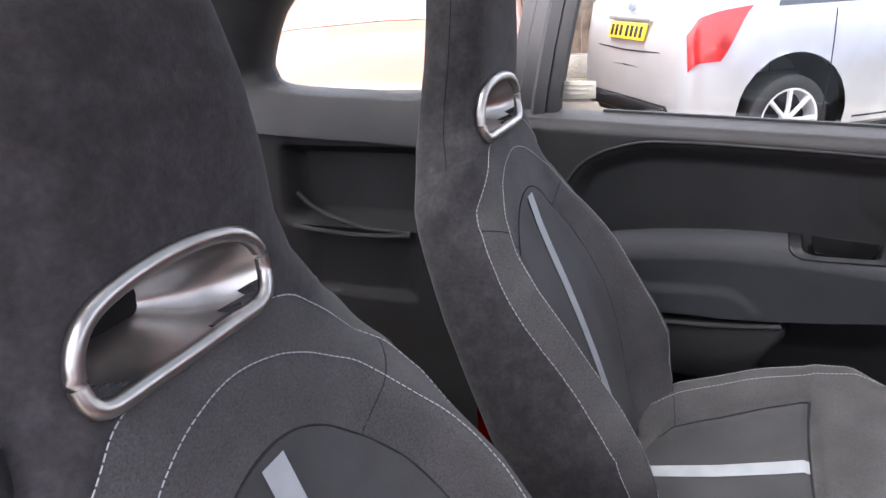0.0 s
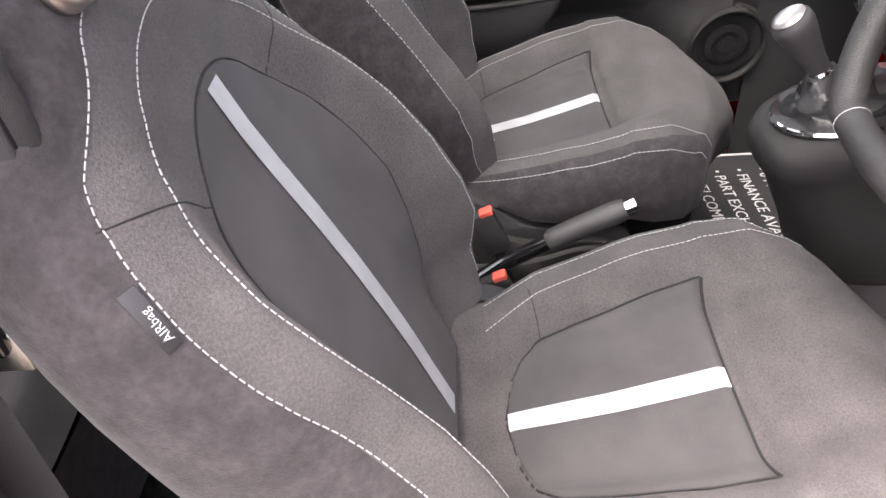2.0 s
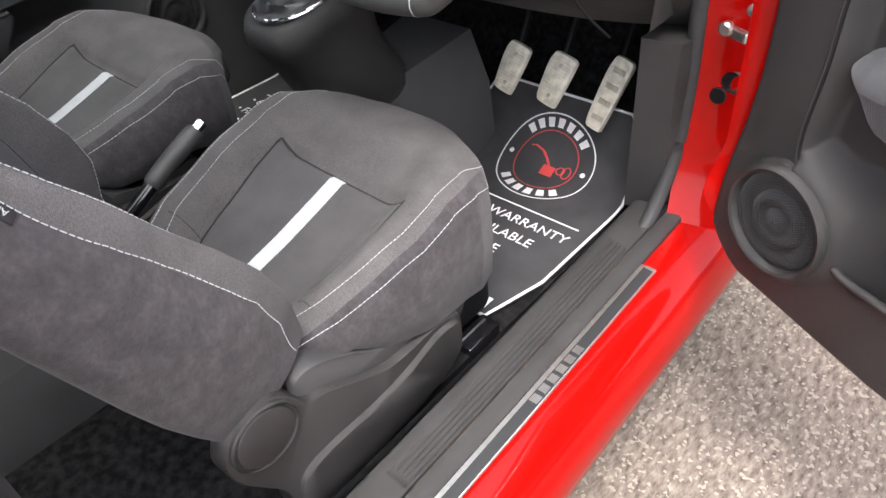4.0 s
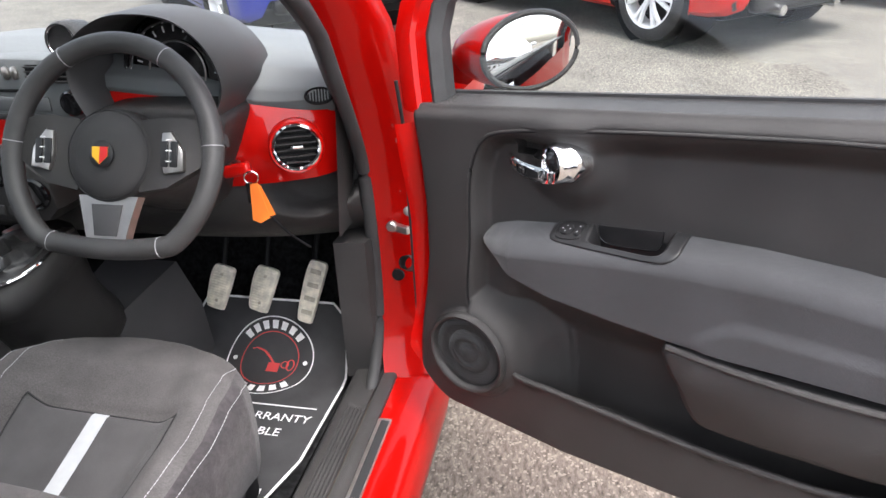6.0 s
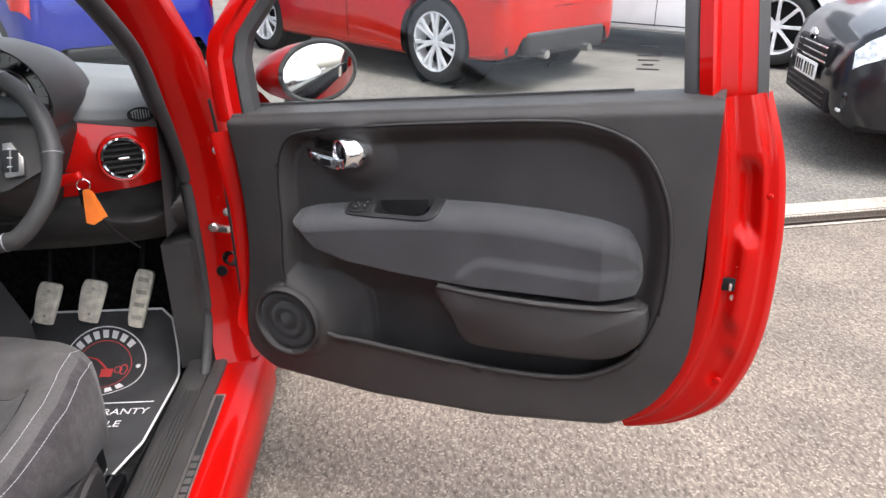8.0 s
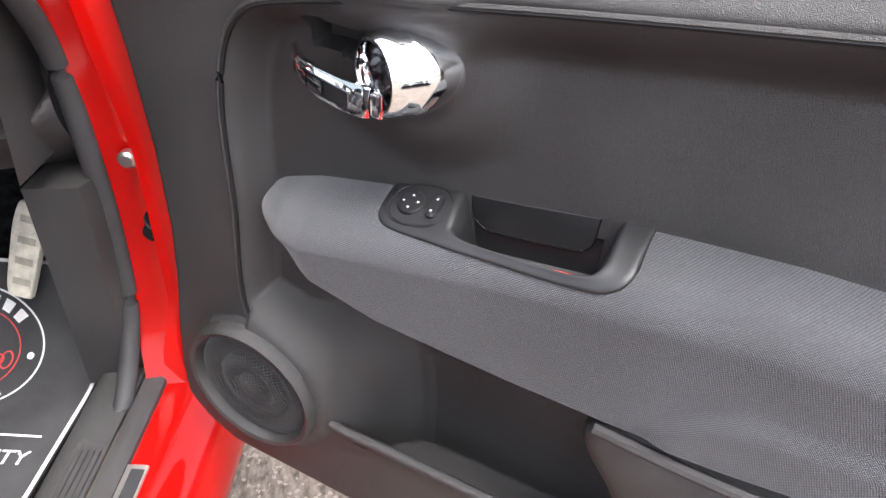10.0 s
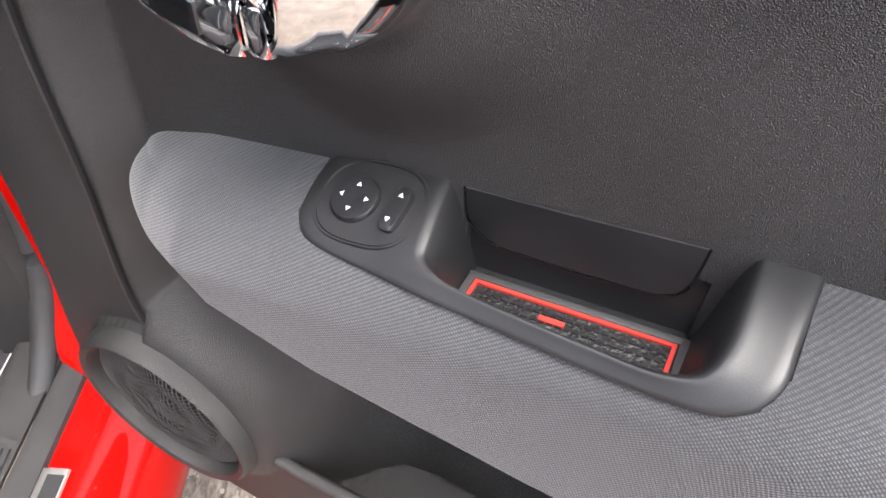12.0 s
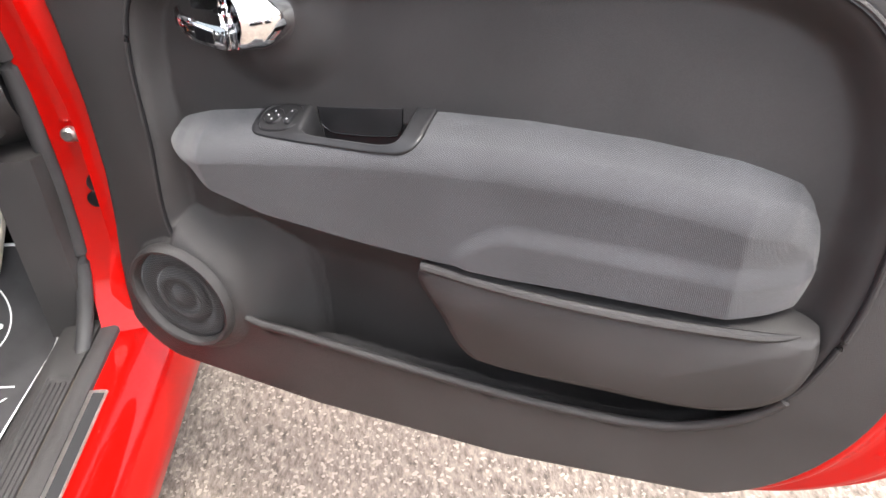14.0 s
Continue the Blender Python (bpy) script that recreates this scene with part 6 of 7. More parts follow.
part("lever_collar", lathe([(0.016, 0), (0.017, 0.006), (0.013, 0.012)], 20, m=lv @ Matrix.Translation((0, -0.040, 0.065)) @ Matrix.Rotation(radians(14), 4, "X")), CHROME, lever)
part("knob", lathe([(0.014, 0.0), (0.016, 0.02), (0.020, 0.045), (0.0255, 0.070), (0.0275, 0.084), (0.026, 0.094), (0.020, 0.0995)], 32, m=lv @ Matrix.Translation((0, -0.042, 0.072)) @ Matrix.Rotation(radians(26), 4, "X")), SOFT, lever, "black stitched gear knob")
part("knob_cap", lathe([(0.0215, 0.095), (0.022, 0.100), (0.016, 0.1035), (0.0, 0.104)], 32, m=lv @ Matrix.Translation((0, -0.042, 0.072)) @ Matrix.Rotation(radians(26), 4, "X")), SATIN, lever, "satin alloy cap")
# instrument hood and dial
HB = [(0.19, 1.10), (0.178, 1.16), (0.205, 1.225), (0.27, 1.265), (0.345, 1.275), (0.425, 1.262), (0.482, 1.215), (0.505, 1.15), (0.49, 1.10), (0.45, 1.05), (0.34, 1.03), (0.23, 1.05)]
ho = spline([(a, 0, b) for a, b in HB], 72, True)
hc2 = Vector((0.342, 0, 1.15))


def hood_ring(y, k, dz=0.0):
    return [Vector((hc2.x + (p.x - hc2.x) * k, y, hc2.z + (p.z - hc2.z) * k + dz)) for p in ho]


hood = part("instrument_hood", loft([hood_ring(0.12, 0.70, -0.05), hood_ring(0.02, 0.92, -0.02), hood_ring(-0.10, 1.0), hood_ring(-0.195, 1.0), hood_ring(-0.215, 0.975), hood_ring(-0.21, 0.94), hood_ring(-0.12, 0.90), hood_ring(-0.09, 0.88)], True, False), SOFT, dash, "dark grained instrument hood", smooth=50)
part("hood_base", prism([(p.x, p.y) for p in spline([(x, z, 0) for x, z in ((0.215, 1.090), (0.345, 1.100), (0.480, 1.090), (0.478, 1.030), (0.452, 0.970), (0.425, 0.915), (0.390, 0.885), (0.300, 0.885), (0.262, 0.915), (0.240, 0.970), (0.215, 1.030))], 48, True)], -0.215, -0.05, 0.014, 0.012), PLASTIC, hood, "black housing below the instrument dial", smooth=50)
im = Matrix.Translation((0.342, -0.085, 1.14)) @ Matrix.Rotation(radians(82), 4, "X")
inst = part("instrument_face", lathe([(0.118, 0), (0.118, 0.014), (0.110, 0.020), (0.104, 0.006), (0.0, 0.004)], 48, m=im), GLOSSBLACK, hood, "round black instrument dial")
part("instrument_ring", tube([Vector((0.100 * math.cos(q), 0.100 * math.sin(q), 0.014)) for q in (6.2832 * k / 48 for k in range(48))], 0.003, 8, True), CHROME, inst, m=im)
part("instrument_ring", tube([Vector((0.062 * math.cos(q), 0.062 * math.sin(q), 0.010)) for q in (6.2832 * k / 48 for k in range(48))], 0.002, 8, True), SATIN, inst, m=im)
part("scale_marks", (lambda bm: [box(bm, 0, 0.086, 0.0075, 0.003, 0.012, 0.001, m=Matrix.Rotation(radians(15 * k), 4, "Z")) for k in range(24)] and bm)(bmesh.new()), PRINT, inst, m=im)
# small boost gauge beside the hood
gm = Matrix.Translation((0.150, -0.150, 1.215)) @ Matrix.Rotation(radians(88), 4, "X")
gauge = part("boost_gauge", lathe([(0.034, -0.05), (0.038, -0.02), (0.038, 0.012), (0.034, 0.018), (0.030, 0.012), (0.0, 0.010)], 36, m=gm), PLASTIC, dash, "small round black boost gauge with bright ring")
part("gauge_ring", tube([Vector((0.031 * math.cos(q), 0.031 * math.sin(q), 0.016)) for q in (6.2832 * k / 36 for k in range(36))], 0.0022, 6, True), CHROME, gauge, m=gm)
part("gauge_stem", boxed(0.150, -0.135, 1.165, 0.05, 0.04, 0.05, 0.01), PLASTIC, gauge)

# ---- steering wheel ----
WN = Vector((0, -0.902, 0.431)).normalized()
WE = Vector((0, 0.431, 0.902))
WM = Matrix(((1, 0, 0, 0.350), (0, WE.y, WN.y, -0.352), (0, WE.z, WN.z, 1.052), (0, 0, 0, 1)))
wheel = thing("steering_wheel", "flat-bottomed black leather steering wheel with satin spokes", "steering wheel", WM)
RR = 0.196
rimp = []
for k in range(120):
    q = 2 * math.pi * k / 120
    x, y = RR * math.cos(q), RR * math.sin(q)
    if y < -0.150:
        y = -0.150 - (-0.150 - y) * 0.28
    rimp.append(Vector((x, y, 0.012)))
WLEATHER = mat("worn black wheel leather", (0.034, 0.033, 0.033), 0.48, var=0.15, scale=20, bump=0.4, bscale=700, tex="leather")
part("rim", tube(rimp, 0.0185, 16, True, up=(0, 0, 1)), WLEATHER, wheel, "black leather rim with grey seams")
for q in (-58, -122, 60, 120, 5, 175):
    k = int(round((q % 360) / 3)) % 120
    a, b = rimp[k - 1], rimp[(k + 1) % 120]
    part("rim_seam", tube([rimp[k] + (lambda t: Matrix.Rotation(radians(s * 20), 3, t) @ t.orthogonal().normalized() * 0.0184)((b - a).normalized()) for s in range(18)], 0.0009, 5, True), THREAD, wheel)
part("hub", lathe([(0.083, -0.03), (0.084, 0.0), (0.080, 0.016), (0.072, 0.024), (0.05, 0.030), (0.0, 0.033)], 48), PLASTIC, wheel, "round black airbag cover")
part("hub_ring", tube([Vector((0.078 * math.cos(q), 0.078 * math.sin(q), 0.019)) for q in (6.2832 * k / 64 for k in range(64))], 0.0012, 8, True), CUPBLACK, wheel, "black ring round the airbag cover")
eb = part("hub_emblem", lathe([(0.023, 0.030), (0.023, 0.036), (0.020, 0.038), (0.0, 0.038)], 36), CUPBLACK, wheel, "round black emblem with plain coloured shield")
part("emblem_shield", prism([(-0.015, 0.012), (0.015, 0.012), (0.015, -0.004), (0.0, -0.018), (-0.015, -0.004)], -0.0392, -0.038), mat("yellow enamel", (0.75, 0.42, 0.02), 0.3), eb, m=Matrix.Rotation(radians(-90), 4, "X"))
part("emblem_shield", prism([(0.0, 0.012), (0.015, 0.012), (0.015, -0.004), (0.0, -0.018)], -0.0396, -0.0388), mat("red enamel", (0.55, 0.02, 0.02), 0.3), eb, m=Matrix.Rotation(radians(-90), 4, "X"))
for sg in (-1, 1):
    sp = [[Vector((sg * x, y0, z)), Vector((sg * x, y1, z)), Vector((sg * x, y1, z - 0.02)), Vector((sg * x, y0, z - 0.02))] for x, y0, y1, z in ((0.060, -0.062, 0.062, 0.014), (0.115, -0.052, 0.068, 0.016), (0.150, -0.030, 0.066, 0.014), (0.186, -0.008, 0.060, 0.010))]
    part("spoke", loft(sp), PLASTIC, wheel, "black spoke")
    kp = part("key_panel", prism([(sg * 0.106, 0.040), (sg * 0.122, 0.042), (sg * 0.146, 0.010), (sg * 0.148, -0.024), (sg * 0.112, -0.030), (sg * 0.104, 0.0)], -0.024, -0.012, 0.003, 0.003), SATIN, wheel, "satin key panel", m=Matrix.Rotation(radians(-90), 4, "X"))
    for j in range(2):
        part("wheel_key", boxed(sg * (0.113 + 0.018 * j), 0.004, 0.0255, 0.014, 0.044, 0.004, 0.002), CUPBLACK, kp)
    for j in range(3):
        part("key_mark", boxed(sg * 0.1225, -0.008 + 0.018 * j, 0.0279, 0.010, 0.002, 0.0006), PRINT, kp)
lowp = [[Vector((-w, y, z)), Vector((w, y, z)), Vector((w, y, z - 0.02)), Vector((-w, y, z - 0.02))] for w, y, z in ((0.058, -0.070, 0.012), (0.047, -0.11, 0.014), (0.036, -0.155, 0.014))]
part("lower_spoke", loft(lowp), SATIN, wheel, "satin lower spoke")
part("spoke_inset", prism([(-0.030, -0.085), (0.030, -0.085), (0.022, -0.140), (-0.022, -0.140)], -0.0165, -0.012, 0.003, 0.002), SOFT, wheel, m=Matrix.Rotation(radians(-90), 4, "X"))
col = thing("steering_column", "black plastic steering column shroud with stalks", "steering column", WM)
part("shroud", loft([[Vector((0.075 * s * math.cos(q), -0.012 + 0.062 * s * math.sin(q), z)) for q in (6.2832 * k / 32 for k in range(32))] for z, s in ((-0.025, 0.95), (-0.06, 1.05), (-0.16, 1.15), (-0.26, 1.2))]), PLASTIC, col)
for sg, dy in ((1, 0.02), (-1, 0.02)):
    part("stalk", tube([(sg * 0.06, dy, -0.06), (sg * 0.12, dy + 0.004, -0.055), (sg * 0.165, dy + 0.012, -0.045), (sg * 0.19, dy + 0.018, -0.040)], [0.009, 0.010, 0.0155, 0.012], 12, flat=0.6), PLASTIC, col, "black indicator stalk")
key = thing("ignition_key", "red key with bright ring and orange paper tag hanging", "key", Matrix.Translation((0.478, -0.185, 0.965)))
part("key_blade", boxed(-0.02, 0.03, 0.0, 0.02, 0.05, 0.016, 0.003), ALLOY, key)
part("key_grip", boxed(0.012, -0.005, 0.006, 0.062, 0.022, 0.026, 0.009, seg=3), REDTRIM, key, "red key grip", m=Matrix.Rotation(radians(-12), 4, "Y"))
part("key_ring", tube([Vector((0.042 + 0.013 * math.cos(q), -0.012 + 0.004 * math.cos(q), -0.004 + 0.013 * math.sin(q))) for q in (6.2832 * k / 24 for k in range(24))], 0.0016, 6, True), CHROME, key)
part("orange_tag", prism([(0.040, -0.015), (0.056, -0.012), (0.072, -0.085), (0.050, -0.098), (0.034, -0.092)], -0.018, -0.0165), ORANGE, key, "orange paper tag")
part("orange_tag", prism([(0.050, -0.015), (0.060, -0.02), (0.082, -0.080), (0.070, -0.084)], -0.013, -0.0118), ORANGE, key, "orange paper tag")
part("black_tag", boxed(0.036, -0.013, -0.035, 0.014, 0.007, 0.045, 0.003), GLOSSBLACK, key)
part("hanging_cable", tube(spline([(0.055, 0.02, -0.10), (0.075, 0.05, -0.15), (0.10, 0.09, -0.20)], 12), 0.0025, 6), DARK, key)

# ---- handbrake, buckles and tunnel ----
tun = part("tunnel", loft([[Vector((-w, y, 0.285)), Vector((-w * 0.9, y, z * 0.6 + 0.12)), Vector((-w * 0.6, y, z)), Vector((w * 0.6, y, z)), Vector((w * 0.9, y, z * 0.6 + 0.12)), Vector((w, y, 0.285))] for y, w, z in ((0.10, 0.17, 0.60), (-0.20, 0.12, 0.56), (-0.34, 0.100, 0.47), (-0.50, 0.092, 0.435), (-0.9, 0.095, 0.45), (-1.2, 0.09, 0.42))]), SOFT, car, "black plastic centre tunnel")
hb = thing("handbrake", "black leather handbrake with a bright button", "handbrake", Matrix.Translation((0.0, -0.84, 0.50)))
part("brake_arm", tube([(0, 0.0, 0.0), (0, 0.06, 0.045), (0, 0.14, 0.088)], 0.014, 10), GLOSSBLACK, hb)
part("brake_grip", tube(spline([(0, 0.13, 0.083), (0, 0.18, 0.110), (0, 0.25, 0.142)], 14), [0.015, 0.018, 0.019, 0.019, 0.019, 0.019, 0.019, 0.019, 0.019, 0.019, 0.019, 0.019, 0.018, 0.016], 14), WLEATHER, hb, "stitched black leather grip")
part("brake_button", tube([(0, 0.25, 0.142), (0, 0.266, 0.150)], 0.0125, 12), CHROME, hb, "bright end cap")
for x, y, z, lab in ((0.058, -0.80, 0.555, "black seat belt buckle with red button"), (-0.025, -0.815, 0.620, "black seat belt buckle with red button")):
    bk = thing("belt_buckle", lab, "buckle", Matrix.Translation((x, y, z)) @ Matrix.Rotation(radians(22), 4, "X"), "buckles")
    part("buckle_case", boxed(0, 0, -0.03, 0.022, 0.045, 0.085, 0.005), PLASTIC, bk)
    part("buckle_button", boxed(0.002, 0.012, 0.011, 0.018, 0.022, 0.010, 0.002), BUCKLERED, bk, "red release button")
    part("buckle_stalk", tube([(0, 0.0, -0.07), (0, -0.01, -0.12), (0.0, -0.02, -0.20)], 0.010, 8), DARK, bk)

# ---- passenger side: closed door, quarter panel, rear seat ----
pd = thing("passenger_door", "closed passenger door with black trim and grey armrest", "car door")
PM = Matrix(((0, -1, 0, -0.680), (-1, 0, 0, -0.072), (-0.042, 0, 1, -0.012), (0, 0, 0, 1)))
parts_of = {}
for ob in list(door.children):
    nm = ob.name.split(".")[0]
    if nm in ("rear_edge", "lower_edge", "lower_flange", "hinge_face", "lock_bolt", "lock_slot", "etched_mark", "outer_panel", "door_mirror", "lock_screw", "edge_plug", "outer_window_run"):
        continue
    for o in (ob, *ob.children, *(g for c in ob.children for g in c.children)):
        me = o.data.copy()
        me.transform(PM)
        me.flip_normals()
        cp = new(o.name.split(".")[0], me)
        cp.parent = pd if o is ob else parts_of[o.parent]
        cp.visible_shadow = o.visible_shadow
        if "label" in o:
            cp["label"] = o["label"]
        if nm.endswith("window_post") or nm == "window_header":
            me.materials[0] = SOFT
            cp["label"] = "black inner window upright"
        parts_of[o] = cp


def quarter(a, b):
    y = -1.24 - 0.95 * a
    z = 0.36 + 0.77 * b
    rec = 0.05 * sm((z - 0.89) / 0.015) * sm((1.075 - z) / 0.02) * sm((y + 1.72) / 0.05) * sm((-1.30 - y) / 0.03)
    low = 0.03 * sm((0.885 - z) / 0.012) * sm((z - 0.72) / 0.012) * sm((y + 1.66) / 0.03) * sm((-1.37 - y) / 0.03)
    return Vector((-0.625 - rec - low * 0.4 - 0.03 * b, y, z))


part("quarter_trim", grid(quarter, 70, 60), PLASTIC, car, "black plastic rear side trim with a recess", smooth=60)
part("quarter_shelf", tube(spline([(-0.640, -1.38, 0.886), (-0.630, -1.50, 0.895), (-0.645, -1.62, 0.925), (-0.66, -1.68, 0.96)], 20), 0.006, 8), PLASTIC, car)
part("quarter_shelf", tube(spline([(-0.636, -1.38, 0.880), (-0.622, -1.52, 0.878), (-0.63, -1.68, 0.885)], 20), 0.007, 8), PLASTIC, car)
part("quarter_ledge", grid(lambda a, b: Vector((-0.655 - 0.055 * b, -1.24 - 0.72 * a, 1.128 + 0.066 * b + 0.05 * sm((a - 0.6) / 0.4) * b)), 16, 6), DASHTOP, car, "grey window ledge trim")
rp = [(-1.34, 1.196), (-1.34, 1.30), (-1.34, 1.42), (-1.40, 1.46), (-1.58, 1.45), (-1.68, 1.38), (-1.735, 1.28), (-1.74, 1.235), (-1.70, 1.205), (-1.5, 1.192)]
inner_r = spline([(a, b, 0) for a, b in rp], 60, True)
cq = Vector((-1.52, 1.30, 0))
part("quarter_frame", loft([[Vector((-0.715 + dx, cq.x + (p.x - cq.x) * k, cq.y + (p.y - cq.y) * k)) for p in inner_r] for k, dx in ((1.0, -0.02), (0.985, 0.0), (1.02, 0.018), (1.10, 0.045), (1.9, 0.085))], True, False), PLASTIC, car, "black window surround", smooth=60)
pn = part("quarter_pane", loft([[Vector((-0.725, cq.x + (p.x - cq.x) * k, cq.y + (p.y - cq.y) * k)) for p in inner_r] for k in (1.0, 0.01)], True, False), GLASS, car, "clear quarter window glass")
pn.visible_shadow = False
part("passenger_pillar", loft([[Vector((x, y - 0.06, z)), Vector((x + 0.03, y - 0.05, z)), Vector((x + 0.03, y + 0.04, z)), Vector((x, y + 0.06, z))] for x, y, z in ((-0.70, -1.19, 0.4), (-0.70, -1.20, 0.9), (-0.695, -1.20, 1.15), (-0.67, -1.235, 1.30), (-0.62, -1.25, 1.52))]), SOFT, car, "black trimmed pillar behind the passenger seat")
bm = lathe([(0.02, 0), (0.022, 0.012), (0.015, 0.02), (0, 0.02)], 20, m=Matrix.Translation((-0.655, -1.225, 1.29)) @ Matrix.Rotation(radians(90), 4, "Y"))
part("belt_anchor", bm, PLASTIC, car, "black belt anchor")
part("belt_webbing", tube([(-0.645, -1.21, 1.27), (-0.64, -1.19, 1.0), (-0.63, -1.20, 0.5)], 0.022, 8, flat=0.08, up=(1, 0, 0)), mat("black webbing", (0.02, 0.02, 0.02), 0.8, var=0.15, bump=0.4, bscale=250, tex="weave"), car)
rs = thing("rear_seat", "charcoal cloth rear bench with grey stripes and stitching", "car seat", Matrix.Translation((0, -1.7, 0.30)))
rm = Matrix.Translation((0, 1.7, -0.30))


def bench(a, b):
    x = -0.60 + 1.20 * a
    y = -1.40 - 0.46 * b
    z = 0.635 - 0.05 * b - 0.08 * (1 - sm(b / 0.14)) ** 2 - 0.03 * math.exp(-(x / 0.05) ** 2) + 0.015 * math.cos(x * 9)
    return Vector((x, y, z))


def benchback(a, b):
    x = -0.60 + 1.20 * a
    z = 0.56 + 0.56 * b
    y = -1.80 - 0.14 * b - 0.06 * sm((b - 0.9) / 0.1) - 0.03 * math.exp(-(x / 0.05) ** 2) + 0.02 * math.cos(x * 9)
    return Vector((x, y, z - 0.05 * (abs(x) / 0.6) ** 4 * b))


rc = part("bench_cushion", grid(bench, 60, 24), BENCHCLOTH, rs, "charcoal cloth rear cushion", m=rm)
rb = part("bench_back", grid(benchback, 60, 24), BENCHCLOTH, rs, "charcoal cloth rear backrest", m=rm)
part("bench_front", grid(lambda a, b: Vector((-0.60 + 1.2 * a, -1.40 + 0.02 * b, 0.30 + 0.26 * b)), 6, 4), SUEDE, rs, m=rm)
for x0 in (-0.30, 0.185):
    part("bench_front_stripe", grid(lambda a, b, x0=x0: Vector((x0 + 0.028 * a, -1.3965 + 0.02 * b, 0.34 + 0.215 * b)), 1, 4), STRIPE, rc, "light grey stripe", m=rm)
    part("bench_stripe", grid(lambda a, b, x0=x0: bench((x0 + 0.028 * a + 0.60) / 1.2, 0.0 + 0.95 * b) + Vector((0, 0, 0.003)), 2, 24), STRIPE, rc, "light grey stripe", m=rm)
    part("back_stripe", grid(lambda a, b, x0=x0: benchback((x0 + 0.028 * a + 0.60) / 1.2, 0.02 + 0.80 * b) + Vector((0, 0.003, 0)), 2, 24), STRIPE, rb, "light grey stripe", m=rm)
for x0 in (-0.45, -0.12, 0.14, 0.47):
    part("back_stitching", dashes([benchback((x0 + 0.05 * (1 - k / 300) + 0.60) / 1.2, k / 300) + Vector((0, 0.001, 0)) for k in range(301)]), THREAD, rb, "light grey stitching", m=rm)
for x0 in (-0.30, 0.32):
    hr = part("rear_headrest", boxed(x0, -1.985, 1.165, 0.24, 0.07, 0.15, 0.03, seg=4), BENCHCLOTH, rb, "low charcoal cloth head restraint", m=rm)
part("parcel_shelf", grid(lambda a, b: Vector((-0.60 + 1.2 * a, -2.0 - 0.30 * b, 1.085 + 0.02 * b)), 6, 4), PLASTIC, car, "black parcel shelf")
part("hatch_sill", grid(lambda a, b: Vector((-0.62 + 1.24 * a, -2.29 - 0.05 * b, 1.105 + 0.06 * b)), 6, 3), DASHTOP, car, "grey hatch trim")
part("hatch_lower", grid(lambda a, b: Vector((-0.68 + 1.36 * a, -2.36, 0.25 + 0.92 * b)), 4, 4), RED, car)
wip = part("rear_wiper", tube([(-0.35, -2.40, 1.165), (-0.15, -2.385, 1.185), (0.10, -2.38, 1.19)], 0.008, 6), SEAL, car, "black rear wiper")
hg = part("hatch_pane", grid(lambda a, b: Vector(((-0.60 + 1.20 * a) * (1 - 0.18 * b), -2.36 + 0.30 * b, 1.17 + 0.35 * b)), 6, 6), GLASS, car, "clear rear window glass")
hg.visible_shadow = False
for sg in (-1, 1):
    part("hatch_pillar", loft([[Vector((sg * (0.60 - 0.10 * b) + dx, -2.30 + 0.28 * b + dy, 1.12 + 0.40 * b)) for dx, dy in ((-0.03, 0.03), (0.04 * sg, 0.05), (0.05 * sg, -0.04), (-0.02 * sg, -0.05))] for b in (0, 0.33, 0.66, 1)]), PLASTIC, car, "black rear pillar trim")
# windscreen
ws = part("windscreen", grid(lambda a, b: Vector(((-0.66 + 1.32 * a) * (1 - 0.16 * b), 0.40 - 0.66 * b - 0.10 * (2 * a - 1) ** 2, 1.150 + 0.365 * b)), 16, 10), GLASS, car, "clear windscreen glass")
ws.visible_shadow = False
part("pillar_cover", loft([[Vector((-0.70 + lean, y - 0.03, z)), Vector((-0.635 + lean, y - 0.01, z)), Vector((-0.61 + lean, y + 0.05, z)), Vector((-0.67 + lean, y + 0.11, z))] for y, z, lean in ((0.02, 1.06, 0.0), (-0.02, 1.18, 0.01), (-0.10, 1.32, 0.05), (-0.26, 1.50, 0.12))]), PLASTIC, car, "black windscreen pillar cover")
part("tweeter", lathe([(0.036, 0), (0.036, 0.006), (0.030, 0.010), (0.012, 0.008), (0.010, 0.012), (0, 0.012)], 32, m=Matrix.Translation((-0.642, 0.02, 1.190)) @ Matrix.Rotation(radians(-60), 4, "Z") @ Matrix.Rotation(radians(90), 4, "X")), PLASTIC, car, "round black tweeter grille")
part("left_jamb", loft([[Vector((-0.70, y, z)), Vector((-0.78, y + 0.02, z)), Vector((-0.78, y + 0.15, z)), Vector((-0.66, y + 0.13, z))] for y, z in ((0.03, 0.4), (0.02, 0.9), (-0.03, 1.1), (-0.10, 1.22), (-0.30, 1.48))]), RED, car)
part("bonnet", grid(lambda a, b: Vector((-0.70 + 1.40 * a, 0.42 + 0.95 * b, 1.10 - 0.28 * b * b - 0.05 * (2 * a - 1) ** 2)), 16, 12), RED, car, "glossy red bonnet")
for ob in ("front_nose",):
    part(ob, grid(lambda a, b: Vector((-0.72 + 1.44 * a, 1.37 + 0.10 * math.sin(math.pi * a), 0.20 + 0.62 * b)), 10, 6), RED, car)
part("left_side", grid(lambda a, b: Vector((-0.80 + 0.06 * sm((b - 0.6) / 0.4), 1.0 - 3.3 * a, 0.2 + 0.86 * b)), 20, 8), RED, car, "glossy red left flank")
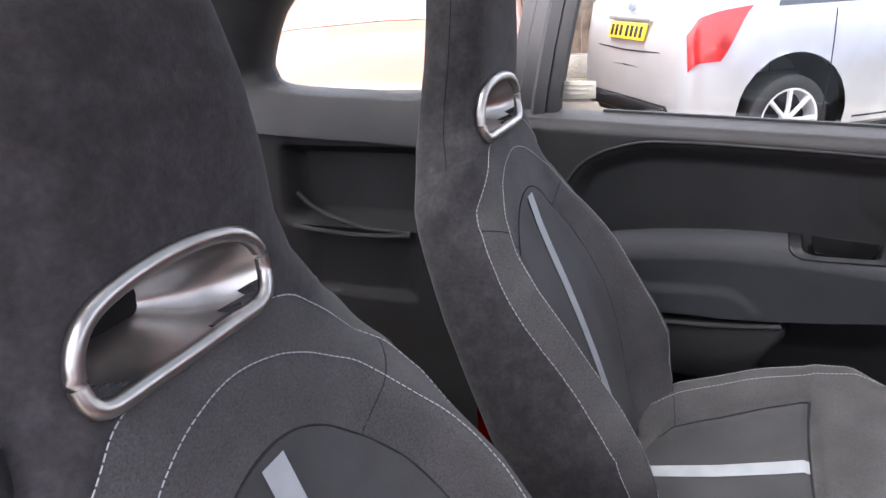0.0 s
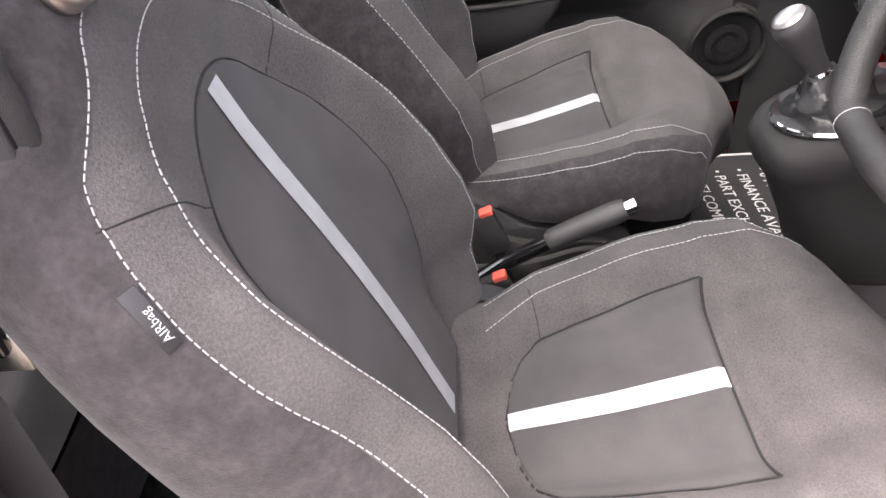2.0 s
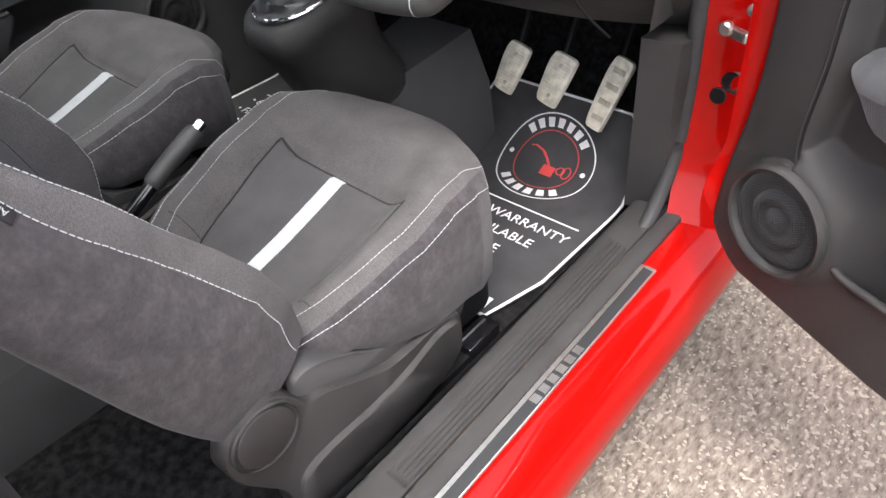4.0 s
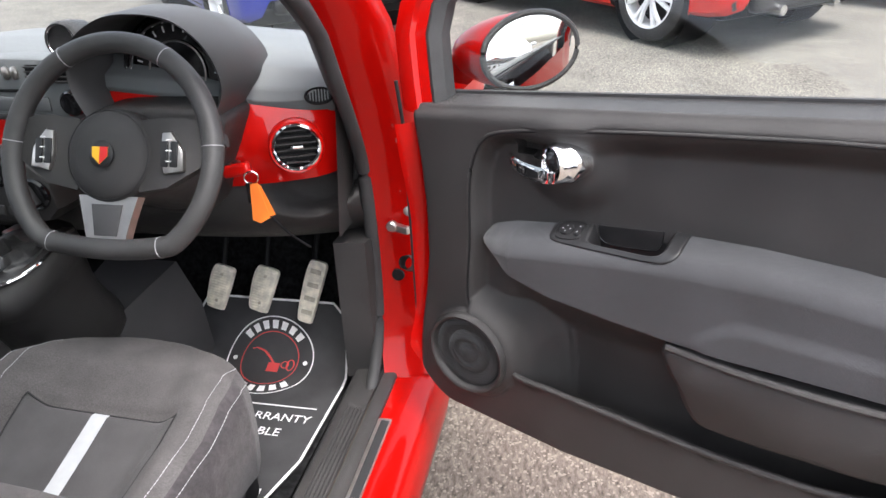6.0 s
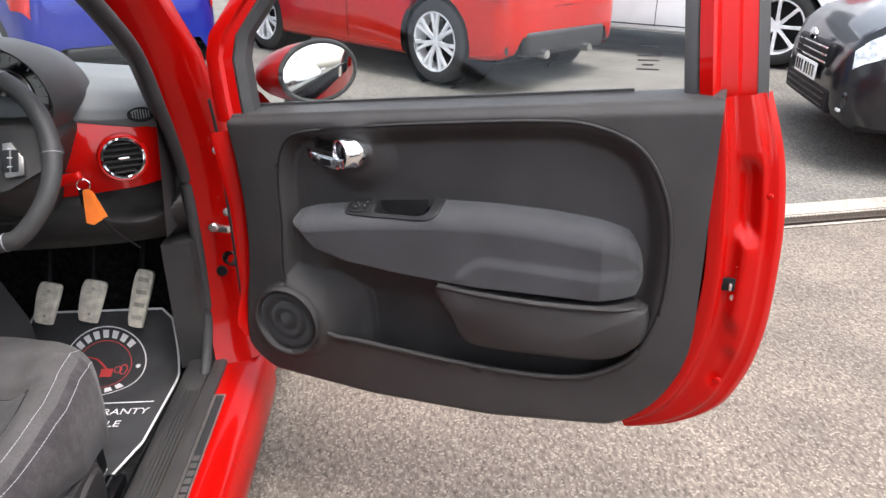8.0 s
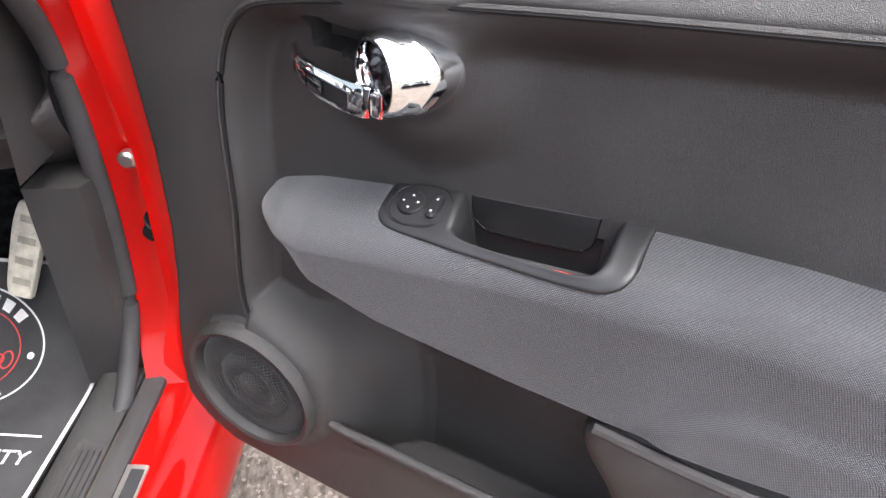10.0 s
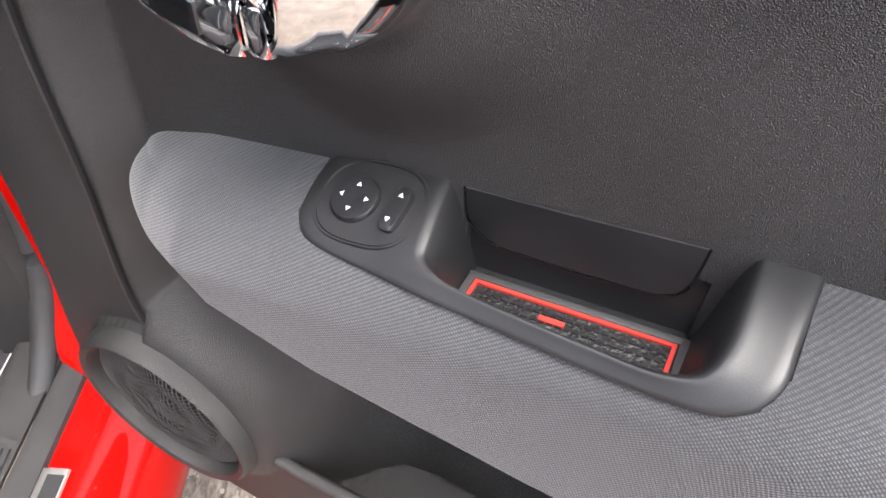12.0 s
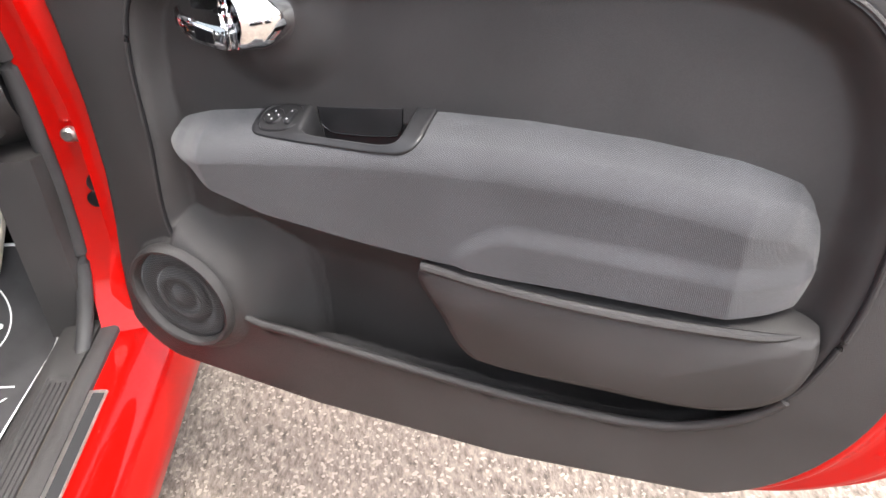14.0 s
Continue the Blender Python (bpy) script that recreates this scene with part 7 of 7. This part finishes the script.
for sx in (-0.70, 0.70):
    for yy in (0.72, -1.62):
        part("road_wheel", lathe([(0.20, -0.08), (0.29, -0.08), (0.305, -0.05), (0.305, 0.05), (0.29, 0.08), (0.20, 0.08)], 40, m=Matrix.Translation((sx, yy, 0.305)) @ Matrix.Rotation(radians(90), 4, "Y")), SEAL, car, "black tyre")
part("hinge_gap", tube([(0.795, -0.035, 0.50), (0.793, -0.040, 0.80), (0.792, -0.050, 1.04), (0.786, -0.058, 1.12)], 0.004, 8), SEAL, car)
# belt on the driver's pillar
part("pillar_webbing", tube([(0.60, -1.17, 1.20), (0.60, -1.175, 0.95), (0.605, -1.18, 0.55)], 0.023, 8, flat=0.08, up=(1, 0, 0)), mat("black belt webbing", (0.018, 0.018, 0.019), 0.8, var=0.15, bump=0.4, bscale=250, tex="weave"), car)
part("belt_tongue", boxed(0.585, -1.16, 1.02, 0.012, 0.04, 0.06, 0.004), GLOSSBLACK, car, m=None)
part("tongue_plate", boxed(0.580, -1.15, 0.985, 0.004, 0.03, 0.03, 0.001), ALLOY, car, m=None)


# ---- parked cars round about ----
TYRE = mat("tyre rubber", (0.018, 0.018, 0.018), 0.8, var=0.2, scale=30, bump=0.3, bscale=200)
RIM = mat("silver alloy rim", (0.74, 0.75, 0.76), 0.4, metal=0.35, var=0.05, scale=20)
CARGLASS = mat("dark car glass", (0.03, 0.035, 0.04), 0.05, coat=1.0)
LAMPRED = mat("red lamp lens", (0.36, 0.008, 0.008), 0.12, coat=1.0, var=0.2, scale=20)
LAMPCLEAR = mat("clear lamp lens", (0.55, 0.57, 0.58), 0.08, metal=0.4, coat=1.0, var=0.3, scale=25)
PLATEY = mat("yellow number plate", (0.80, 0.55, 0.02), 0.4)
PLATEW = mat("white number plate", (0.80, 0.80, 0.78), 0.4)


def paint(name, c, metal=0.0):
    return mat(name, c, 0.3, metal=metal, coat=0.6, spec=0.25, var=0.04, scale=5)


ST = [-2.02, -2.0, -1.93, -1.80, -1.60, -1.25, -0.6, 0.0, 0.45, 0.75, 1.10, 1.50, 1.80, 1.93, 2.0, 2.02]
TOP = [0.62, 0.80, 1.02, 1.22, 1.40, 1.475, 1.50, 1.495, 1.44, 1.28, 1.05, 0.97, 0.88, 0.78, 0.62, 0.50]
BELT = [0.60, 0.76, 0.95, 0.97, 0.97, 0.96, 0.94, 0.92, 0.91, 0.91, 0.92, 0.88, 0.80, 0.72, 0.60, 0.48]
WID = [0.62, 0.70, 0.78, 0.815, 0.835, 0.855, 0.86, 0.86, 0.86, 0.86, 0.855, 0.835, 0.79, 0.73, 0.64, 0.52]
LOW = [0.42, 0.30, 0.26, 0.24, 0.22, 0.20, 0.20, 0.20, 0.20, 0.20, 0.21, 0.22, 0.22, 0.24, 0.30, 0.40]


def body_pt(y, p, k=1.0):
    """The body's skin at length y and p from 0 (sill) to 1 (middle of the roof); right half."""
    top, belt, w, low = (interp(y, ST, t) for t in (TOP, BELT, WID, LOW))
    g = max(0.0, top - belt)
    tw = w * (0.96 - 0.55 * min(g, 0.52) / 0.52 * 0.42)
    P = [(0.0, w * 0.93, low), (0.05, w * 0.985, low + 0.03), (0.20, w, low + 0.20 * (belt - low)), (0.32, w * 1.0, low + 0.55 * (belt - low)), (0.40, w * 0.985, low + 0.72 * (belt - low)), (0.50, w * 0.955, belt), (0.74, (w * 0.955 + tw) / 2 + 0.012 * (g > 0.2), belt + 0.55 * g), (0.84, tw, belt + 0.90 * g), (0.90, tw * 0.82, belt + 0.99 * g), (1.0, 0.0, belt + g + 0.02)]
    i = max(j for j in range(len(P) - 1) if P[j][0] <= p)
    f = (p - P[i][0]) / (P[i + 1][0] - P[i][0])
    return Vector((P[i][1] + (P[i + 1][1] - P[i][1]) * f, y, P[i][2] + (P[i + 1][2] - P[i][2]) * f))


YS = sorted({round(v, 3) for v in [-2.02, -2.01, -2.0, -1.97, -1.93, -1.87, -1.80, -1.70, 1.70, 1.80, 1.87, 1.93, 1.97, 2.0, 2.02] + [-1.65 + 0.055 * k for k in range(61)]})
PS = [0, 0.05, 0.10, 0.15, 0.20, 0.24, 0.28, 0.32, 0.36, 0.40, 0.45, 0.50, 0.58, 0.66, 0.74, 0.79, 0.84, 0.87, 0.90, 0.95, 1.0]
AXLES = (-1.30, 1.22)
_body = {}


def body_mesh():
    """The shell with round wheel openings; built once."""
    if "me" in _body:
        return _body["me"]
    bm = bmesh.new()
    ends = []
    for sg in (1, -1):
        vs = []
        for y in YS:
            row = []
            for p in PS:
                q = body_pt(y, p)
                if p < 0.45:
                    for ax in AXLES:
                        d = Vector((q.y - ax, q.z - 0.33))
                        if 0.33 < d.length < 0.43:
                            d = d.normalized() * 0.385
                            q.y, q.z = ax + d.x, 0.33 + d.y
                row.append(bm.verts.new((sg * q.x, q.y, q.z)))
            vs.append(row)
        ends.append((vs[0], vs[-1]))
        for a, b in zip(vs, vs[1:]):
            for k in range(len(PS) - 1):
                c = (a[k].co + a[k + 1].co + b[k].co + b[k + 1].co) / 4
                if abs(c.x) > 0.5 and any(math.hypot(c.y - ax, c.z - 0.33) < 0.375 for ax in AXLES):
                    continue
                bm.faces.new((a[k], b[k], b[k + 1], a[k + 1]) if sg > 0 else (a[k + 1], b[k + 1], b[k], a[k]))
    for r, le in zip(*ends):
        for k in range(len(PS) - 2):
            bm.faces.new((r[k], r[k + 1], le[k + 1], le[k]))
    _body["me"] = bm
    return bm


def patch_on(sg, y0, y1, p0, p1, lift, ny=10, npp=8, taper=None):
    """A panel lying on the skin, lifted a little."""
    def f(a, b):
        ya, yb = (y0, y1) if taper is None else taper(b)
        y = ya + (yb - ya) * a
        p = p0 + (p1 - p0) * b
        q = body_pt(y, p)
        n = (body_pt(y, min(1, p + 0.01)) - body_pt(y, max(0, p - 0.01))).cross(body_pt(y + 0.01, p) - body_pt(y - 0.01, p))
        n = n.normalized() if n.length > 1e-9 else Vector((1, 0, 0))
        if n.x < -0.2 or (abs(n.x) < 0.2 and n.z < 0):
            n = -n
        q = q + n * lift
        return Vector((sg * q.x, q.y, q.z))
    return grid(f, ny, npp)


def road_wheel(parent, x, y, spokes, r=0.335, k=1.0):
    s = 1 if x > 0 else -1
    m = Matrix.Translation((x, y, r * k)) @ Matrix.Rotation(radians(90 * s), 4, "Y") @ Matrix.Diagonal((k, k, 1, 1))
    w = part("wheel", lathe([(0.225, -0.10), (0.31, -0.10), (0.33, -0.085), (r, -0.05), (r, 0.05), (0.33, 0.08), (0.31, 0.095), (0.245, 0.10), (0.228, 0.09)], 48, m=m), TYRE, parent, "black tyre on a silver alloy rim")
    part("rim", lathe([(0.232, 0.085), (0.240, 0.100), (0.226, 0.098), (0.215, 0.05), (0.21, -0.08)], 40, m=m), RIM, w, "silver alloy rim")
    part("brake_disc", lathe([(0.13, 0.0), (0.0, 0.001)], 24, m=m), DARK, w)
    part("wheel_back", lathe([(0.225, -0.02), (0.0, -0.021)], 24, m=m), DARK, w)
    part("hub_cap", lathe([(0.050, 0.05), (0.048, 0.075), (0.030, 0.082), (0, 0.083)], 20, m=m), RIM, w)
    for k in range(spokes):
        q = 2 * math.pi * k / spokes
        for off in ((-0.12, 0.12) if spokes in (5, 7) else (0.0,)):
            lps = [[Vector((rr * math.cos(q + off * f) + a * math.sin(q), rr * math.sin(q + off * f) - a * math.cos(q), h + b)) for a, b in ((-wd, -0.02), (wd, -0.02), (wd * 0.7, 0.0), (-wd * 0.7, 0.0))] for rr, wd, h, f in ((0.035, 0.018, 0.085, 0.3), (0.12, 0.015, 0.095, 0.8), (0.226, 0.018, 0.099, 1.25))]
            part("spoke", loft(lps), RIM, w, m=m)


def parked_car(name, label, colour, at, spokes=5, scale=1.0, rear_plate=PLATEY, sporty=False, group="parked cars", glass=CARGLASS, taller=1.0, wheel=1.0):
    c = thing(name, label, "car", at @ Matrix.Diagonal((scale, scale, scale * taller, 1)), group)
    bm = body_mesh().copy()
    part("body", bm, colour, c, smooth=38)
    part("underbody", boxed(0, 0, 0.28, 1.46, 3.8, 0.14, 0.04), DARK, c)
    for sg in (-1, 1):
        for ax in AXLES:
            part("wheel_arch", lathe([(0.378, -0.34), (0.388, 0.0)], 40, m=Matrix.Translation((sg * 0.80, ax, 0.33)) @ Matrix.Rotation(radians(90 * sg), 4, "Y")), DARK, c)
            road_wheel(c, sg * 0.735, ax, spokes, k=wheel)
        part("front_side_window", patch_on(sg, -0.18, 0.72, 0.525, 0.815, 0.004, taper=lambda b: (-0.18, 0.95 - 0.46 * b)), glass, c, "dark side window")
        part("rear_side_window", patch_on(sg, -1.30, -0.24, 0.525, 0.815, 0.004, taper=lambda b: (-1.42 + 0.14 * b, -0.24)), glass, c, "dark side window")
        # door shut lines and handle
        for yy in (-0.21, 0.93, -1.02):
            part("shut_line", tube([patchp for patchp in [Vector((sg * (body_pt(yy - (0.10 if yy < -0.9 else 0) * (1 - p / 0.5), p).x + 0.001), yy - (0.10 if yy < -0.9 else 0) * (1 - p / 0.5), body_pt(yy, p).z)) for p in (0.08, 0.2, 0.32, 0.42, 0.5)]], 0.004, 5), DARK, c)
        part("sill_line", tube([Vector((sg * (body_pt(-0.85 + 1.6 * k / 10, 0.10).x + 0.002), -0.85 + 1.6 * k / 10, body_pt(-0.85 + 1.6 * k / 10, 0.10).z)) for k in range(11)], 0.006, 5), DARK if not sporty else colour, c)
        part("door_handle", boxed(sg * 0.862, -0.12, 0.80, 0.03, 0.16, 0.025, 0.008), colour, c, "painted door handle")
        part("wing_mirror", boxed(sg * 0.95, 0.80, 0.98, 0.16, 0.12, 0.12, 0.035, seg=3), colour, c, "painted wing mirror")
        # lamps
        part("tail_lamp", patch_on(sg, -1.96, -1.66, 0.36, 0.54, 0.012, 8, 6, taper=lambda b: (-1.965, -1.80 + 0.22 * b)), LAMPRED, c, "red tail lamp")
        part("headlamp", patch_on(sg, 1.62, 1.95, 0.42, 0.60, 0.008, 8, 6, taper=lambda b: (1.55 + 0.10 * (1 - b), 1.955)), LAMPCLEAR, c, "clear headlamp")
    # screens
    for yy0, yy1, nm in ((0.50, 1.04, "windscreen"), (-1.87, -1.64, "rear_window")):
        bm = bmesh.new()
        grid(lambda a, b: (lambda q, sx: Vector((q.x * sx, q.y, q.z + 0.006)))(body_pt(yy0 + (yy1 - yy0) * b, 0.865 + 0.135 * (1 - abs(2 * a - 1))), 1 if a > 0.5 else -1), 24, 8, bm)
        part(nm, bm, glass, c, "dark glass screen")
    # bumpers, grille, plates
    part("front_grille", boxed(0, 2.0, 0.62, 0.80, 0.06, 0.16, 0.03, seg=3), DARK, c, "black front grille")
    for k in range(3):
        part("grille_bar", boxed(0, 2.032, 0.575 + 0.045 * k, 0.74, 0.012, 0.012, 0.003), CHROME, c)
    part("grille_badge", lathe([(0.05, 0), (0.05, 0.012), (0.0, 0.016)], 24, m=Matrix.Translation((0, 2.03, 0.72)) @ Matrix.Rotation(radians(-90), 4, "X") @ Matrix.Diagonal((1.5, 0.8, 1, 1))), CHROME, c, "plain bright oval badge")
    part("lower_intake", boxed(0, 1.985, 0.36, 1.10, 0.08, 0.16, 0.03, seg=3), DARK, c, "black lower intake")
    for k in range(3):
        part("intake_bar", boxed(0, 2.028, 0.32 + 0.04 * k, 0.95, 0.012, 0.010, 0.003), PLASTIC, c)
    for sg in (-1, 1):
        part("fog_lamp", boxed(sg * 0.60, 1.93, 0.40, 0.20, 0.10, 0.14, 0.04, seg=3), GLOSSBLACK, c, "black fog lamp surround")
        part("running_light", boxed(sg * 0.60, 1.985, 0.335, 0.18, 0.02, 0.022, 0.006), LAMPCLEAR, c, "clear running light strip")
    plf = part("front_plate", boxed(0, 2.045, 0.50, 0.52, 0.012, 0.11, 0.003), PLATEW, c, "white number plate with plain dark bars")
    plr = part("rear_plate", boxed(0, -2.005, 0.86, 0.52, 0.014, 0.11, 0.003), rear_plate, c, "yellow number plate with plain dark bars", m=Matrix.Translation((0, -2.0, 0.86)) @ Matrix.Rotation(radians(-14), 4, "X") @ Matrix.Translation((0, 2.0, -0.86)))
    for k in range(7):
        x = -0.21 + 0.066 * k + (0.025 if k > 3 else 0)
        part("plate_bar", boxed(x, 2.053, 0.50, 0.038, 0.003, 0.075), GLOSSBLACK, plf)
        part("plate_bar", boxed(-x, -2.0135, 0.86, 0.038, 0.003, 0.075), GLOSSBLACK, plr, m=Matrix.Translation((0, -2.0, 0.86)) @ Matrix.Rotation(radians(-14), 4, "X") @ Matrix.Translation((0, 2.0, -0.86)))
    part("rear_badge", lathe([(0.045, 0), (0.045, 0.012), (0, 0.016)], 24, m=Matrix.Translation((0, -1.955, 1.02)) @ Matrix.Rotation(radians(70), 4, "X") @ Matrix.Diagonal((1.4, 0.8, 1, 1))), CHROME, c, "plain bright badge")
    part("plate_trim", boxed(0, -1.985, 0.945, 0.60, 0.03, 0.03, 0.008), colour if not sporty else GLOSSBLACK, c)
    part("boot_line", tube([Vector((x, -2.0 - 0.012 + 0.10 * abs(x) ** 3, 0.735 + 0.02 * abs(x))) for x in (-0.62, -0.45, -0.2, 0, 0.2, 0.45, 0.62)], 0.005, 6), DARK, c)
    part("diffuser", boxed(0, -1.985, 0.36, 1.10, 0.10, 0.20 if sporty else 0.12, 0.04, seg=3), PLASTIC if sporty else DARK, c, "black lower rear bumper")
    for sg in (-1, 1):
        part("reflector", boxed(sg * 0.56, -1.985, 0.46, 0.16, 0.02, 0.035, 0.008), LAMPRED, c, "red rear reflector", m=Matrix.Translation((0, 0, 0)))
        if sporty:
            part("side_diffuser", boxed(sg * 0.66, -1.86, 0.36, 0.16, 0.26, 0.16, 0.05, seg=3), PLASTIC, c)
            part("exhaust", tube([(sg * 0.30, -1.9, 0.27), (sg * 0.30, -2.06, 0.27)], 0.035, 16), CHROME, c, "chrome exhaust tip")
            part("roof_spoiler", boxed(0, -1.68, 1.43, 1.0, 0.22, 0.03, 0.012), colour, c)
    return c


def car_at(axle_x, axle_y, heading, which=-1, side=0, z=None, scale=1.0):
    """Pose of a car whose rear (-1) or front (1) axle, on one flank (side -1 left, 1 right) or the middle, stands over a point; heading from +y, degrees to the left."""
    r = Matrix.Rotation(radians(heading), 4, "Z")
    off = r @ Vector((side * 0.80 * scale, (AXLES[0] if which < 0 else AXLES[1]) * scale, 0))
    x, y = axle_x - off.x, axle_y - off.y
    h = r @ Vector((0, 1, 0))
    if z is None:
        z = ground_z(x, y)
    sl = math.atan2(ground_z(x + 1.2 * h.x, y + 1.2 * h.y) - ground_z(x - 1.2 * h.x, y - 1.2 * h.y), 2.4)
    return Matrix.Translation((x, y, z)) @ r @ Matrix.Rotation(sl, 4, "X")


SILVER = paint("silver metallic paint", (0.56, 0.57, 0.58), 0.6)
parked_car("silver_hatchback", "silver hatchback parked beyond the passenger side", SILVER, car_at(-4.62, -0.42, 35, -1, 1, z=ground_z(-5, 0), scale=1.06), 8, 1.06, wheel=0.86)
parked_car("red_hatchback", "glossy red sporty hatchback with silver alloys on the tarmac", paint("orange red paint", (0.40, 0.010, 0.003)), car_at(1.54, 4.93, 42.5, -1, -1, scale=1.10), 7, 1.10, sporty=True)
parked_car("white_hatchback", "white hatchback parked behind the red one", paint("white paint", (0.72, 0.73, 0.74)), car_at(4.95, 5.47, 51, -1, -1, scale=1.12), 8, 1.12)
parked_car("black_hatchback", "glossy black hatchback facing across the tarmac", paint("black paint", (0.008, 0.008, 0.010)), car_at(4.98, 3.17, 75, 1, 0, scale=1.05), 8, 1.05)
parked_car("blue_hatchback", "deep blue hatchback beyond the windscreen", paint("deep blue paint", (0.010, 0.020, 0.22), 0.2), car_at(-0.97, 5.93, 42, -1, 1, scale=1.05), 5, 1.05)
parked_car("grey_hatchback", "dark grey hatchback at the edge of the tarmac", paint("dark grey paint", (0.05, 0.055, 0.06), 0.4), car_at(-5.4, 9.6, 42, -1, 1, scale=1.05), 5, 1.05)
# Its windows are pale: the sky's reflection is put into the glass colour.
parked_car("bronze_hatchback", "rose bronze hatchback nose on beside the car", paint("rose bronze paint", (0.30, 0.145, 0.09), 0.3), car_at(-3.35, -2.75, -78, 1, 0, z=0.0, scale=1.04), 5, 1.04, glass=mat("pale reflecting glass", (0.32, 0.35, 0.36), 0.05, coat=1.0), taller=1.06)
parked_car("pale_hatchback", "white hatchback close behind the car", paint("bright white paint", (0.80, 0.80, 0.80)), car_at(3.55, -3.75, 36, 1, 0, z=0.0, scale=1.08), 5, 1.08)
parked_car("white_estate", "white hatchback close behind the rear window", paint("clean white paint", (0.76, 0.76, 0.76)), car_at(-1.3, -4.6, -14, 1, 0, z=0.0, scale=1.05), 8, 1.05)
# wooden fence along the boundary
WOOD = mat("weathered fence board", (0.16, 0.115, 0.085), 0.85, var=0.3, scale=5, bump=0.5, bscale=80, fine=0.3, fscale=60)
fence = thing("wooden_fence", "weathered brown boarded fence with concrete gravel board", "fence")
bd = bmesh.new()
box(bd, 0, 0, 0.9, 0.02, 0.142, 1.55, 0.003)
fx = -8.6
part("gravel_board", boxed(fx, -2.0, 0.14 + ground_z(fx, 0), 0.05, 16.0, 0.28, 0.01), SLAB, fence, "concrete gravel board")
first = part("board", bd, WOOD, fence, m=Matrix.Translation((fx, -9.9, 0.30)))
for k in range(1, 105):
    ob = new("board", first.data)
    ob.parent = fence
    ob.location = (0.012 * (k % 2), 0.15 * k, 0.0)
for k in range(7):
    part("post", boxed(fx - 0.06, -9.5 + 2.4 * k, 1.1, 0.10, 0.10, 2.0, 0.01), WOOD, fence)
# planting strip below the fence
plant = thing("low_plants", "low green and straw-coloured plants by the kerb", "plants", kind="stuff")
LEAF = mat("small green leaves", (0.10, 0.16, 0.03), 0.7, var=0.4, scale=30)
bm = bmesh.new()
rnd = random.Random(5)
for k in range(900):
    x, y = fx + 0.9 + rnd.random() * 0.5, -6.0 + rnd.random() * 5.0
    h = 0.05 + rnd.random() * 0.16
    a = rnd.random() * 6.28
    d = Vector((math.cos(a), math.sin(a), 0)) * 0.03
    b0 = Vector((x, y, ground_z(x, y)))
    bm.faces.new([bm.verts.new(b0 - d * 0.4), bm.verts.new(b0 + d * 0.4), bm.verts.new(b0 + d + Vector((0.03, 0, h)))])
part("leaves", bm, LEAF, plant)
kb = part("kerb_stone", boxed(fx + 1.7, -2.5, 0.06 + ground_z(fx, 0), 0.15, 14.0, 0.16, 0.02), SLAB, None)
tagged(kb, "pale concrete kerb along the planting strip", "kerb", kind="structure")
# sticker on the passenger window
st = thing("window_sticker", "pale paper sticker inside the passenger window", "sticker", Matrix.Translation((-0.752, -1.035, 1.185)))
part("paper", boxed(0, 0, 0.0, 0.0012, 0.085, 0.036, 0.0003), mat("pale sticker paper", (0.62, 0.58, 0.50), 0.7), st)
for k in range(3):
    part("print_line", boxed(0.0011, 0, 0.009 - 0.009 * k, 0.0004, 0.07 - 0.012 * k, 0.002), mat("faint print", (0.42, 0.38, 0.33), 0.8), st)
